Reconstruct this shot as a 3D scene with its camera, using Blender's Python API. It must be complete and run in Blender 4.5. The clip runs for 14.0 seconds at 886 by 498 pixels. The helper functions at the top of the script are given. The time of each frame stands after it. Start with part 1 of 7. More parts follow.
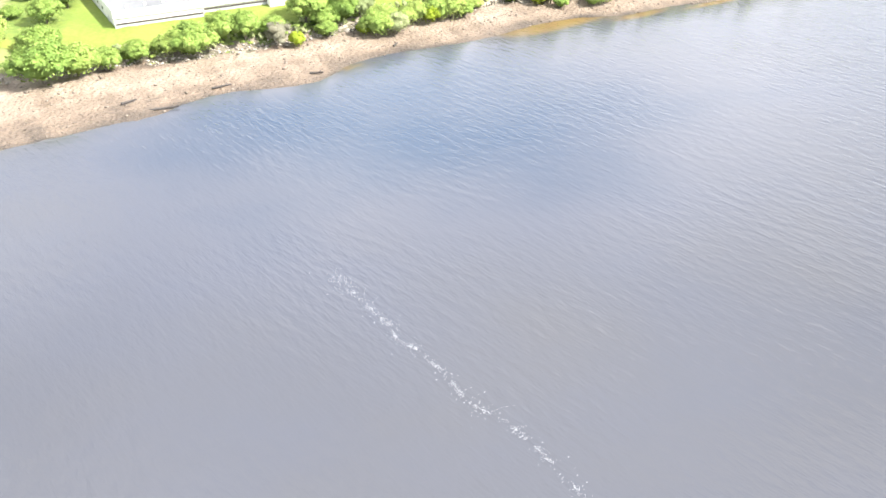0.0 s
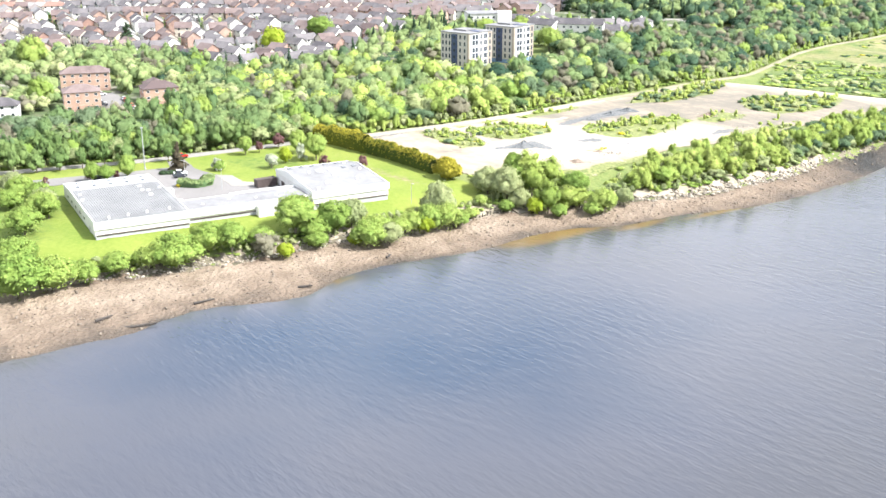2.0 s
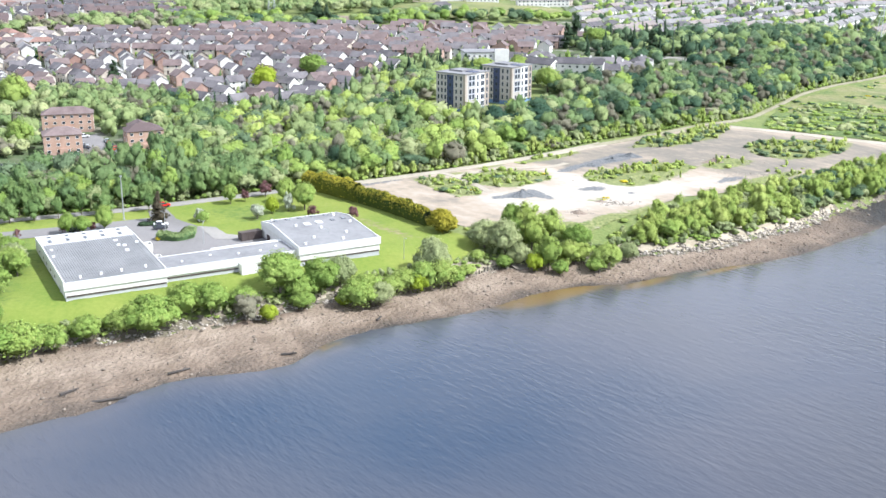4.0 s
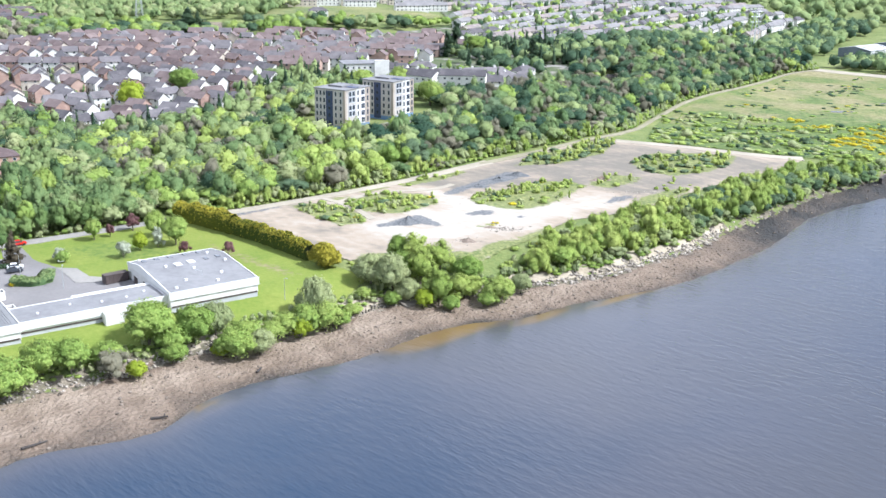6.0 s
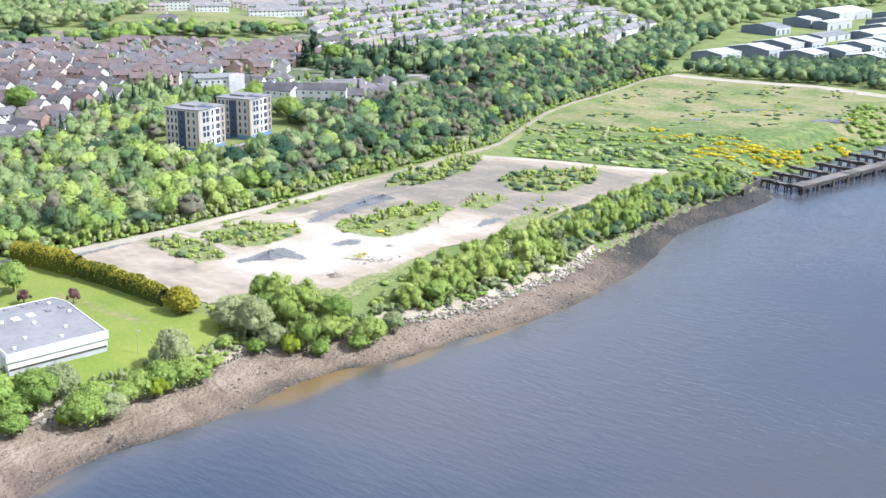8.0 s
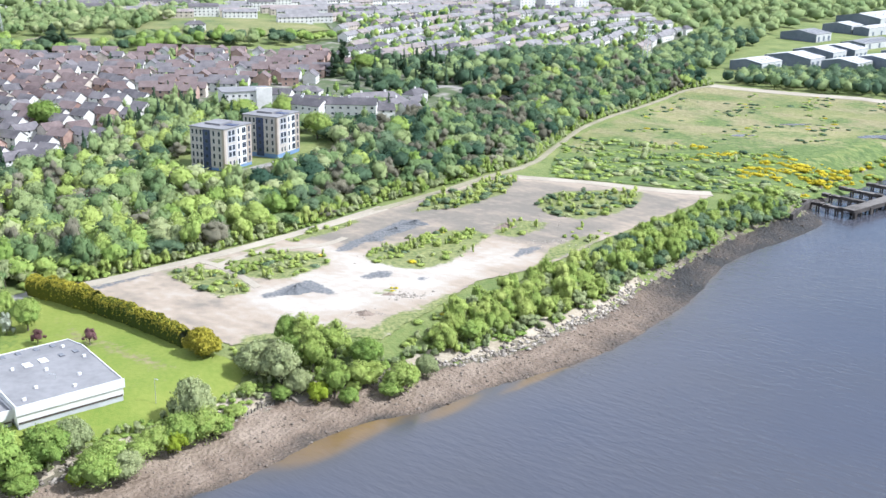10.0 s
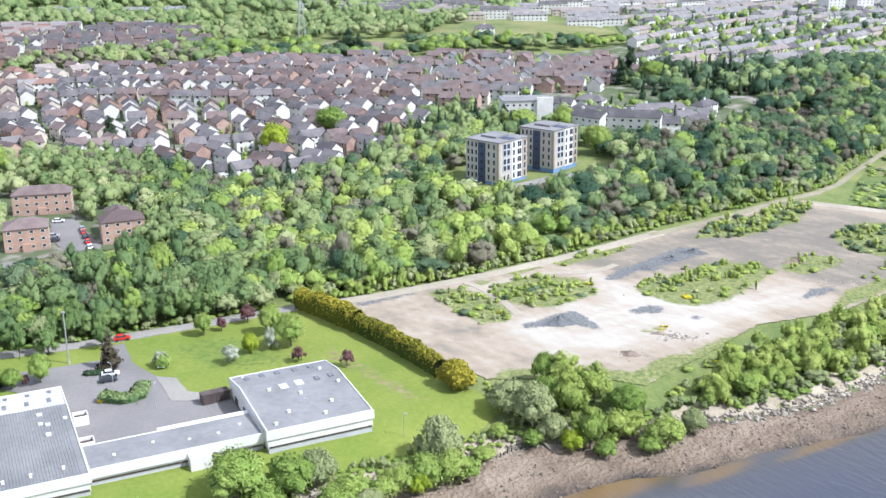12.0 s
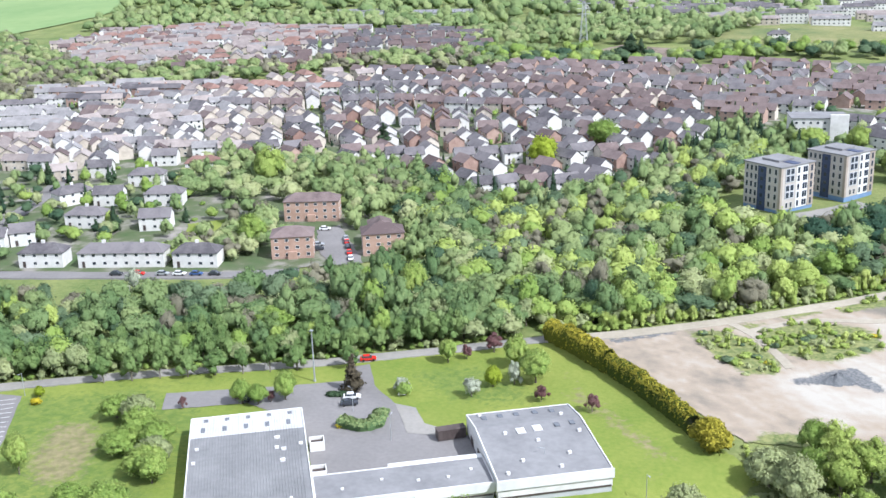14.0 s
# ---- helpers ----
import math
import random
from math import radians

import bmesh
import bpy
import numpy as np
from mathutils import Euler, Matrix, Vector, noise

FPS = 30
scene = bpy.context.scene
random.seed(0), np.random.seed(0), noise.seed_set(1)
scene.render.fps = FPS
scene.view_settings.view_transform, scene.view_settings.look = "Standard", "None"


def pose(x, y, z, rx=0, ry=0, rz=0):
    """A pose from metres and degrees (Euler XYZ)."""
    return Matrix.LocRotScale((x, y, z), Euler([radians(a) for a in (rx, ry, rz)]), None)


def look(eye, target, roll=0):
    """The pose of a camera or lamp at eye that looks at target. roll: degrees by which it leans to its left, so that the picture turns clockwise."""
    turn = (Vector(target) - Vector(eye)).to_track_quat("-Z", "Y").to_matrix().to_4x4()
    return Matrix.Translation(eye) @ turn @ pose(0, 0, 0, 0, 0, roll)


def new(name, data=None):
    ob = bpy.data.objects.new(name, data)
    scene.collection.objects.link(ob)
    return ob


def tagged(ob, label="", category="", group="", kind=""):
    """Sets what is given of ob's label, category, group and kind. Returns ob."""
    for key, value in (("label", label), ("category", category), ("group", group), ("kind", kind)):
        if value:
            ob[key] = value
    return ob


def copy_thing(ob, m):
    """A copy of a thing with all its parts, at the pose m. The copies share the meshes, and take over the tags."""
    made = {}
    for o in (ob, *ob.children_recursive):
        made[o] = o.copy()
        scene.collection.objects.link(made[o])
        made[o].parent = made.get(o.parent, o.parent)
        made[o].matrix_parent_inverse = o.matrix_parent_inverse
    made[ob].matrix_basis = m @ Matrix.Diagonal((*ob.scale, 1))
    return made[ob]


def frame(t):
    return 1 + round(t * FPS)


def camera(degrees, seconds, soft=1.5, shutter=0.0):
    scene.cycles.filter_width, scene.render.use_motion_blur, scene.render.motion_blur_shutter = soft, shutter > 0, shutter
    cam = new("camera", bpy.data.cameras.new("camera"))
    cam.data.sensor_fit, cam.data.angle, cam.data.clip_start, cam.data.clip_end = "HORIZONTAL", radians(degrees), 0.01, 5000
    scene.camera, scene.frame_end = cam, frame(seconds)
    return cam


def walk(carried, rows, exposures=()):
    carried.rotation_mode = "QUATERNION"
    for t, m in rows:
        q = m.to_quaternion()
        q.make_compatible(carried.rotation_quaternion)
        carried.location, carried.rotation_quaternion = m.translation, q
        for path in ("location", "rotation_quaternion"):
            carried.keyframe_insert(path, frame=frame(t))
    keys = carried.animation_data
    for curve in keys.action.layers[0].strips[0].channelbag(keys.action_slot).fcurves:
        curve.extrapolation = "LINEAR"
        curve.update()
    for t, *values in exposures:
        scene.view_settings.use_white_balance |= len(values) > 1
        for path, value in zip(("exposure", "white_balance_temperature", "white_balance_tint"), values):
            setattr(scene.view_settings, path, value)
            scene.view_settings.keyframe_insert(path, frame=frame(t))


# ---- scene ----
cam = camera(45.0, 14.0)
PATH = [
    (0, (1.563, -1.333, 91.979), (1.544, 0.42, 91.019), -0.2),
    (0.5, (0.988, 3.097, 91.292), (0.975, 4.866, 90.36), -0.1),
    (1, (0.472, 7.531, 90.626), (0.464, 9.312, 89.715), 0.0),
    (1.5, (0.137, 11.83, 90.067), (0.134, 13.669, 89.282), -0.1),
    (2, (-0.029, 16.041, 89.753), (-0.029, 17.941, 89.13), 0.0),
    (2.5, (-0.025, 20.447, 89.875), (-0.024, 22.364, 89.306), 0.2),
    (5, (0.607, 44.533, 94.358), (0.631, 46.449, 93.785), 0.2),
    (5.5, (0.482, 49.128, 95.61), (0.618, 51.039, 95.037), 0.4),
    (6, (0.521, 53.693, 97.011), (0.746, 55.596, 96.438), 0.6),
    (6.5, (0.657, 58.208, 98.423), (0.953, 60.101, 97.85), 0.7),
    (7, (0.901, 62.611, 99.828), (1.301, 64.486, 99.255), 0.8),
    (7.5, (1.353, 66.888, 101.346), (1.796, 68.752, 100.771), 0.8),
    (8, (1.903, 71.164, 102.837), (2.379, 73.02, 102.261), 0.9),
    (10.5, (5.37, 95.038, 108.579), (5.748, 96.914, 107.998), 0.7),
    (11, (7.102, 99.576, 109.455), (7.252, 101.482, 108.871), 0.2),
    (11.5, (8.862, 104.016, 110.346), (8.898, 105.928, 109.761), -0.3),
    (12, (9.89, 108.418, 111.342), (9.795, 110.328, 110.757), -0.6),
    (12.5, (10.789, 112.876, 112.282), (10.568, 114.776, 111.697), -0.9),
    (13, (11.733, 117.474, 113.332), (11.388, 119.355, 112.747), -1.2),
    (13.5, (12.461, 122.093, 114.071), (11.988, 123.947, 113.489), -1.4),
    (14, (12.886, 126.845, 114.932), (12.285, 128.663, 114.353), -1.8),
]
EXPOSURE = [(0.0, 1.56, 6600, 8), (0.5, 1.40, 6700, 8), (1.0, 1.38, 6700, 8), (2.0, 1.22, 6400, 8), (2.7, 1.0, 6250, 8), (4.8, 0.66, 5800, 9), (8.0, 0.64, 5750, 10), (14.0, 0.43, 5800, 10)]
walk(cam, [(t, look(eye, target, roll)) for t, eye, target, roll in PATH], EXPOSURE)

# ---- light ----
SUN_TO = Vector((0.64, -0.21, 0.738)).normalized()
sun = new("sun", bpy.data.lights.new("sun", "SUN"))
sun.data.energy, sun.data.angle, sun.data.color = 4.7, radians(0.6), (1.0, 0.96, 0.91)
sun.matrix_world = look((0, 0, 300), Vector((0, 0, 300)) - SUN_TO)
world = bpy.data.worlds.new("sky")
scene.world = world
world.use_nodes = True
wn, wl = world.node_tree.nodes, world.node_tree.links
wn.clear()
w_out, w_bg, w_sky = wn.new("ShaderNodeOutputWorld"), wn.new("ShaderNodeBackground"), wn.new("ShaderNodeTexSky")
w_sky.sky_type, w_sky.sun_disc = "NISHITA", False
w_sky.sun_elevation, w_sky.sun_rotation = math.asin(SUN_TO.z), math.atan2(SUN_TO.x, SUN_TO.y)
w_sky.dust_density = 1.5
# broken fair-weather cloud over the blue
w_tc, w_map, w_noise, w_ramp, w_mix = (wn.new(k) for k in ("ShaderNodeTexCoord", "ShaderNodeMapping", "ShaderNodeTexNoise", "ShaderNodeValToRGB", "ShaderNodeMix"))
w_map.inputs["Scale"].default_value = (1.0, 1.0, 2.6)
w_noise.inputs["Scale"].default_value, w_noise.inputs["Detail"].default_value = 2.3, 4.0
w_ramp.color_ramp.elements[0].position, w_ramp.color_ramp.elements[1].position = 0.38, 0.60
w_mix.data_type = "RGBA"
w_mix.inputs[7].default_value = (9.0, 9.0, 9.3, 1)
wl.new(w_tc.outputs["Generated"], w_map.inputs["Vector"])
wl.new(w_map.outputs[0], w_noise.inputs["Vector"])
wl.new(w_noise.outputs["Fac"], w_ramp.inputs[0])
wl.new(w_ramp.outputs[0], w_mix.inputs[0])
wl.new(w_sky.outputs[0], w_mix.inputs[6])
wl.new(w_mix.outputs[2], w_bg.inputs[0])
w_bg.inputs[1].default_value = 0.118
wl.new(w_bg.outputs[0], w_out.inputs[0])


# ---- materials ----
def mat(name, a, b=None, rough=0.8, grain=1.0, patch=0.12, metal=0.0, bump=0.0, bump_scale=2.0, tone=False, c=None, spec=0.3, random_obj=0.0, ribs=0.0, cover=0.5):
    """A surface that varies between colours a and b over grain (fine) and patch (broad) noise, in object metres."""
    m = bpy.data.materials.new(name)
    m.use_nodes = True
    n, l = m.node_tree.nodes, m.node_tree.links
    p = n["Principled BSDF"]
    p.inputs["Roughness"].default_value, p.inputs["Metallic"].default_value = rough, metal
    p.inputs["Specular IOR Level"].default_value = spec
    b = b or tuple(v * 0.8 for v in a)
    geo = n.new("ShaderNodeNewGeometry")
    coarse, fine = n.new("ShaderNodeTexNoise"), n.new("ShaderNodeTexNoise")
    coarse.inputs["Scale"].default_value, fine.inputs["Scale"].default_value = patch, grain
    coarse.inputs["Detail"].default_value, fine.inputs["Detail"].default_value = 5.0, 3.0
    for t in (coarse, fine):
        l.new(geo.outputs["Position"], t.inputs["Vector"])
    add = n.new("ShaderNodeMath")
    add.operation = "MULTIPLY_ADD"
    l.new(fine.outputs["Fac"], add.inputs[0])
    add.inputs[1].default_value = 0.5
    l.new(coarse.outputs["Fac"], add.inputs[2])
    value = add.outputs[0]
    if tone:
        at = n.new("ShaderNodeAttribute")
        at.attribute_name = "tone"
        mixt = n.new("ShaderNodeMath")
        mixt.operation = "MULTIPLY_ADD"
        l.new(at.outputs["Fac"], mixt.inputs[0])
        mixt.inputs[1].default_value = 0.9
        off = n.new("ShaderNodeMath")
        off.operation = "MULTIPLY_ADD"
        l.new(value, off.inputs[0])
        off.inputs[1].default_value, off.inputs[2].default_value = 0.45, -0.05
        l.new(off.outputs[0], mixt.inputs[2])
        value = mixt.outputs[0]
    if random_obj:
        info, more = n.new("ShaderNodeObjectInfo"), n.new("ShaderNodeMath")
        more.operation = "MULTIPLY_ADD"
        l.new(info.outputs["Random"], more.inputs[0])
        more.inputs[1].default_value = random_obj
        shift = n.new("ShaderNodeMath")
        shift.operation = "SUBTRACT"
        l.new(value, shift.inputs[0])
        shift.inputs[1].default_value = random_obj / 2
        l.new(shift.outputs[0], more.inputs[2])
        value = more.outputs[0]
    ramp = n.new("ShaderNodeValToRGB")
    e = ramp.color_ramp.elements
    e[0].position, e[0].color, e[1].position, e[1].color = (0.5 if not tone else 0.25), (*a, 1), (1.0 if not tone else 1.05), (*b, 1)
    if c:
        k = e.new(cover if not tone else 0.62)
        k.color = (*c, 1)
    l.new(value, ramp.inputs[0])
    l.new(ramp.outputs[0], p.inputs["Base Color"])
    height = None
    if ribs:
        tc, wave = n.new("ShaderNodeTexCoord"), n.new("ShaderNodeTexWave")
        wave.bands_direction = "X"
        wave.inputs["Scale"].default_value = 0.314 / ribs
        l.new(tc.outputs["Object"], wave.inputs["Vector"])
        height = wave.outputs["Fac"]
    elif bump:
        relief = n.new("ShaderNodeTexNoise")
        relief.inputs["Scale"].default_value, relief.inputs["Detail"].default_value = bump_scale, 4.0
        l.new(geo.outputs["Position"], relief.inputs["Vector"])
        height = relief.outputs["Fac"]
    if height:
        bm_ = n.new("ShaderNodeBump")
        bm_.inputs["Strength"].default_value, bm_.inputs["Distance"].default_value = 0.8, bump or 0.06
        l.new(height, bm_.inputs["Height"])
        l.new(bm_.outputs[0], p.inputs["Normal"])
    return m


def leaf(name, a, b, c=None, through_light=0.45, spread=0.35):
    """Foliage: soft dome shading from the crown's own normals, light passing through the leaves, each tree a little different."""
    m = mat(name, a, b, 0.7, 2.3, 0.05, tone=True, c=c, random_obj=spread, spec=0.15)
    n, l = m.node_tree.nodes, m.node_tree.links
    p, out = n["Principled BSDF"], n["Material Output"]
    at, turn = n.new("ShaderNodeAttribute"), n.new("ShaderNodeVectorTransform")
    at.attribute_name = "soft_normal"
    turn.vector_type, turn.convert_from, turn.convert_to = "NORMAL", "OBJECT", "WORLD"
    l.new(at.outputs["Vector"], turn.inputs[0])
    geo, clump, rough = n.new("ShaderNodeNewGeometry"), n.new("ShaderNodeTexNoise"), n.new("ShaderNodeBump")
    clump.inputs["Scale"].default_value, clump.inputs["Detail"].default_value = 1.9, 4.0
    rough.inputs["Strength"].default_value, rough.inputs["Distance"].default_value = 0.6, 0.6
    l.new(geo.outputs["Position"], clump.inputs["Vector"])
    l.new(clump.outputs["Fac"], rough.inputs["Height"])
    l.new(turn.outputs[0], rough.inputs["Normal"])
    l.new(rough.outputs[0], p.inputs["Normal"])
    thin, mix = n.new("ShaderNodeBsdfTranslucent"), n.new("ShaderNodeMixShader")
    l.new(p.inputs["Base Color"].links[0].from_socket, thin.inputs["Color"])
    mix.inputs[0].default_value = through_light
    l.new(p.outputs[0], mix.inputs[1])
    l.new(thin.outputs[0], mix.inputs[2])
    l.new(mix.outputs[0], out.inputs["Surface"])
    return m


def water_material():
    m = bpy.data.materials.new("river_water")
    m.use_nodes = True
    n, l = m.node_tree.nodes, m.node_tree.links
    p = n["Principled BSDF"]
    p.inputs["Roughness"].default_value, p.inputs["IOR"].default_value = 0.12, 1.33
    geo, at = n.new("ShaderNodeNewGeometry"), n.new("ShaderNodeAttribute")
    at.attribute_name = "silt"
    ramp = n.new("ShaderNodeValToRGB")
    e = ramp.color_ramp.elements
    # first stop: dark blue that paints reflected sky; last stop: brown silt
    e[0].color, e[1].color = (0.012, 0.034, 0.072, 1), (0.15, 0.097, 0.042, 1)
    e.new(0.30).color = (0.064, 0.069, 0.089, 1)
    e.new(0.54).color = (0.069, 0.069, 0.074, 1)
    e.new(0.74).color = (0.125, 0.09, 0.055, 1)
    drift = n.new("ShaderNodeTexNoise")
    drift.inputs["Scale"].default_value, drift.inputs["Detail"].default_value = 0.02, 5.0
    l.new(geo.outputs["Position"], drift.inputs["Vector"])
    s = n.new("ShaderNodeMath")
    s.operation = "MULTIPLY_ADD"
    s.inputs[1].default_value = 0.35
    l.new(drift.outputs["Fac"], s.inputs[0])
    s2 = n.new("ShaderNodeMath")
    s2.operation = "SUBTRACT"
    s2.inputs[1].default_value = 0.175
    l.new(at.outputs["Fac"], s2.inputs[0])
    l.new(s2.outputs[0], s.inputs[2])
    l.new(s.outputs[0], ramp.inputs[0])
    l.new(ramp.outputs[0], p.inputs["Base Color"])
    turn = n.new("ShaderNodeMapping")
    turn.vector_type = "TEXTURE"
    turn.inputs["Rotation"].default_value, turn.inputs["Scale"].default_value = (0, 0, radians(-52)), (3.0, 1.0, 1)
    l.new(geo.outputs["Position"], turn.inputs["Vector"])
    w1, w2, w3 = (n.new("ShaderNodeTexNoise") for _ in range(3))
    for w, sc, d in ((w1, 0.62, 3.0), (w2, 1.7, 2.0), (w3, 0.012, 3.0)):
        w.inputs["Scale"].default_value, w.inputs["Detail"].default_value = sc, d
    l.new(turn.outputs[0], w1.inputs["Vector"])
    l.new(turn.outputs[0], w2.inputs["Vector"])
    l.new(geo.outputs["Position"], w3.inputs["Vector"])
    a1 = n.new("ShaderNodeMath")
    a1.operation = "MULTIPLY_ADD"
    a1.inputs[1].default_value = 0.35
    l.new(w2.outputs["Fac"], a1.inputs[0])
    l.new(w1.outputs["Fac"], a1.inputs[2])
    calm = n.new("ShaderNodeMapRange")
    calm.inputs[1].default_value, calm.inputs[2].default_value, calm.inputs[3].default_value, calm.inputs[4].default_value = 0.35, 0.65, 0.12, 0.5
    l.new(w3.outputs["Fac"], calm.inputs[0])
    b = n.new("ShaderNodeBump")
    b.inputs["Distance"].default_value = 0.5
    l.new(calm.outputs[0], b.inputs["Strength"])
    l.new(a1.outputs[0], b.inputs["Height"])
    l.new(b.outputs[0], p.inputs["Normal"])
    return m


WATER = water_material()
MUD = mat("mud", (0.028, 0.027, 0.026), (0.31, 0.25, 0.195), 0.6, 1.1, 0.07, bump=1.3, bump_scale=0.9, c=(0.172, 0.130, 0.097), tone=True)
VERGE = mat("sandy_verge", (0.27, 0.23, 0.165), (0.46, 0.41, 0.33), 0.95, 0.9, 0.1, bump=0.25, bump_scale=1.5)
DEBRIS = mat("dark_stones", (0.075, 0.062, 0.05), (0.26, 0.22, 0.18), 0.85, 1.5, 0.2)
RIPRAP = mat("riprap_ground", (0.075, 0.075, 0.045), (0.24, 0.205, 0.16), 0.9, 1.4, 0.15, bump=0.6, bump_scale=1.1)
ROCK = mat("rock", (0.13, 0.115, 0.095), (0.38, 0.345, 0.30), 0.9, 2.0, 0.4, bump=0.15, bump_scale=3, tone=True, c=(0.255, 0.225, 0.19))
ROUGH = mat("rough_grass", (0.088, 0.135, 0.037), (0.215, 0.235, 0.085), 0.95, 0.6, 0.05, bump=0.4, bump_scale=1.2)
LAWN = mat("lawn_grass", (0.122, 0.18, 0.027), (0.22, 0.248, 0.055), 0.95, 0.9, 0.05, bump=0.12, bump_scale=3)
MEADOW = mat("meadow_grass", (0.085, 0.13, 0.045), (0.27, 0.245, 0.125), 0.95, 0.3, 0.022, bump=0.6, bump_scale=0.7, c=(0.178, 0.188, 0.072), cover=0.76)
FIELD = mat("farm_field", (0.15, 0.24, 0.09), (0.21, 0.29, 0.12), 0.95, 0.08, 0.01)
SOIL = mat("bare_soil", (0.13, 0.10, 0.08), (0.27, 0.22, 0.18), 0.95, 0.9, 0.1, bump=0.3, bump_scale=1.2)
GARDEN = mat("garden_ground", (0.06, 0.10, 0.036), (0.27, 0.25, 0.23), 0.95, 0.14, 0.07, c=(0.095, 0.115, 0.06), cover=0.76)
TARMAC = mat("tarmac", (0.155, 0.149, 0.149), (0.22, 0.21, 0.209), 0.9, 1.0, 0.06, bump=0.03, bump_scale=6)
ROADWAY = mat("old_road", (0.20, 0.195, 0.185), (0.29, 0.275, 0.255), 0.9, 1.0, 0.06, bump=0.04, bump_scale=5)
SAND = mat("crushed_concrete", (0.17, 0.154, 0.13), (0.405, 0.378, 0.335), 0.95, 0.6, 0.06, bump=0.12, bump_scale=1.5, c=(0.318, 0.264, 0.207), tone=True)
TRACK = mat("track_dust", (0.28, 0.25, 0.20), (0.40, 0.36, 0.295), 0.95, 0.8, 0.08)
PATHDUST = mat("trodden_dust", (0.19, 0.175, 0.115), (0.31, 0.285, 0.21), 0.95, 0.8, 0.08)
GRIT = mat("dark_grit", (0.085, 0.092, 0.102), (0.17, 0.175, 0.18), 0.95, 1.2, 0.3, bump=0.3, bump_scale=1.5)
METALROOF = mat("grey_sheet_roof", (0.155, 0.157, 0.163), (0.235, 0.237, 0.242), 0.6, 0.8, 0.12, spec=0.4)
FELTROOF = mat("grey_felt_roof", (0.16, 0.16, 0.168), (0.25, 0.25, 0.257), 0.8, 0.7, 0.10)
PALEGREY = mat("pale_slate_roof", (0.165, 0.16, 0.163), (0.29, 0.28, 0.283), 0.8, 1.2, 0.2, random_obj=0.4)
WHITEROOF = mat("white_sheet_roof", (0.40, 0.40, 0.405), (0.54, 0.54, 0.535), 0.5, 0.8, 0.15, ribs=1.1, bump=0.03)
WHITE = mat("white_render", (0.56, 0.55, 0.53), (0.70, 0.69, 0.67), 0.85, 0.8, 0.2)
CREAM = mat("cream_render", (0.42, 0.37, 0.31), (0.60, 0.54, 0.47), 0.85, 0.8, 0.2, random_obj=0.4)
TRIM = mat("white_trim", (0.60, 0.60, 0.60), (0.70, 0.70, 0.69), 0.6, 1.0, 0.3)
WALLGREY = mat("grey_wall_panel", (0.40, 0.41, 0.43), (0.48, 0.49, 0.51), 0.7, 1.0, 0.2)
BRICK = mat("orange_brick", (0.36, 0.235, 0.18), (0.46, 0.32, 0.255), 0.9, 2.0, 0.4)
REDBRICK = mat("red_brick", (0.26, 0.165, 0.138), (0.42, 0.30, 0.25), 0.9, 1.5, 0.3, random_obj=0.6)
BEIGE = mat("beige_brick", (0.40, 0.37, 0.34), (0.48, 0.45, 0.42), 0.9, 2.0, 0.3)
TAN = mat("tan_brick", (0.30, 0.255, 0.215), (0.40, 0.35, 0.30), 0.9, 2.0, 0.3)
NAVY = mat("navy_cladding", (0.035, 0.05, 0.105), (0.05, 0.068, 0.13), 0.5, 1.0, 0.3)
BLUEBASE = mat("blue_plinth", (0.14, 0.24, 0.42), (0.19, 0.29, 0.47), 0.7, 1.0, 0.3)
SLATE = mat("slate_roof", (0.075, 0.07, 0.078), (0.17, 0.158, 0.165), 0.75, 1.2, 0.2, random_obj=0.5)
BROWNROOF = mat("brown_tile_roof", (0.10, 0.074, 0.074), (0.19, 0.148, 0.142), 0.85, 1.2, 0.2, random_obj=0.5)
REDROOF = mat("red_tile_roof", (0.17, 0.10, 0.085), (0.28, 0.18, 0.15), 0.85, 1.2, 0.2, random_obj=0.4)
PALEROOF = mat("pale_tile_roof", (0.20, 0.172, 0.165), (0.33, 0.29, 0.275), 0.85, 1.2, 0.2, random_obj=0.5)
GLASS = mat("window_glass", (0.03, 0.038, 0.048), (0.06, 0.07, 0.085), 0.08, 1.0, 0.3, spec=0.6)
SKYLIGHT = mat("skylight_glass", (0.10, 0.11, 0.13), (0.16, 0.17, 0.19), 0.2, 1.0, 0.3, spec=0.5)
SHEDSIDE = mat("blue_grey_cladding", (0.10, 0.125, 0.165), (0.16, 0.185, 0.23), 0.5, 0.4, 0.05, ribs=1.5, bump=0.05)
SHEDPALE = mat("pale_cladding", (0.42, 0.43, 0.43), (0.52, 0.53, 0.53), 0.5, 0.4, 0.05, ribs=1.5, bump=0.05)
TIMBER = mat("weathered_timber", (0.022, 0.019, 0.018), (0.10, 0.09, 0.084), 0.95, 1.5, 0.2, bump=0.1, bump_scale=3)
DECKING = mat("jetty_deck", (0.055, 0.05, 0.047), (0.22, 0.205, 0.19), 0.95, 1.2, 0.12, bump=0.1, bump_scale=2)
BARK = mat("bark", (0.10, 0.085, 0.065), (0.19, 0.165, 0.135), 0.95, 2.0, 0.5)
STEEL = mat("galvanised_steel", (0.42, 0.44, 0.46), (0.55, 0.57, 0.59), 0.45, 1.0, 0.3, metal=0.6)
DARKBOX = mat("dark_container", (0.055, 0.042, 0.04), (0.10, 0.08, 0.075), 0.7, 1.0, 0.3)
RUBBER = mat("tyre_rubber", (0.02, 0.02, 0.02), (0.03, 0.03, 0.03), 0.9)
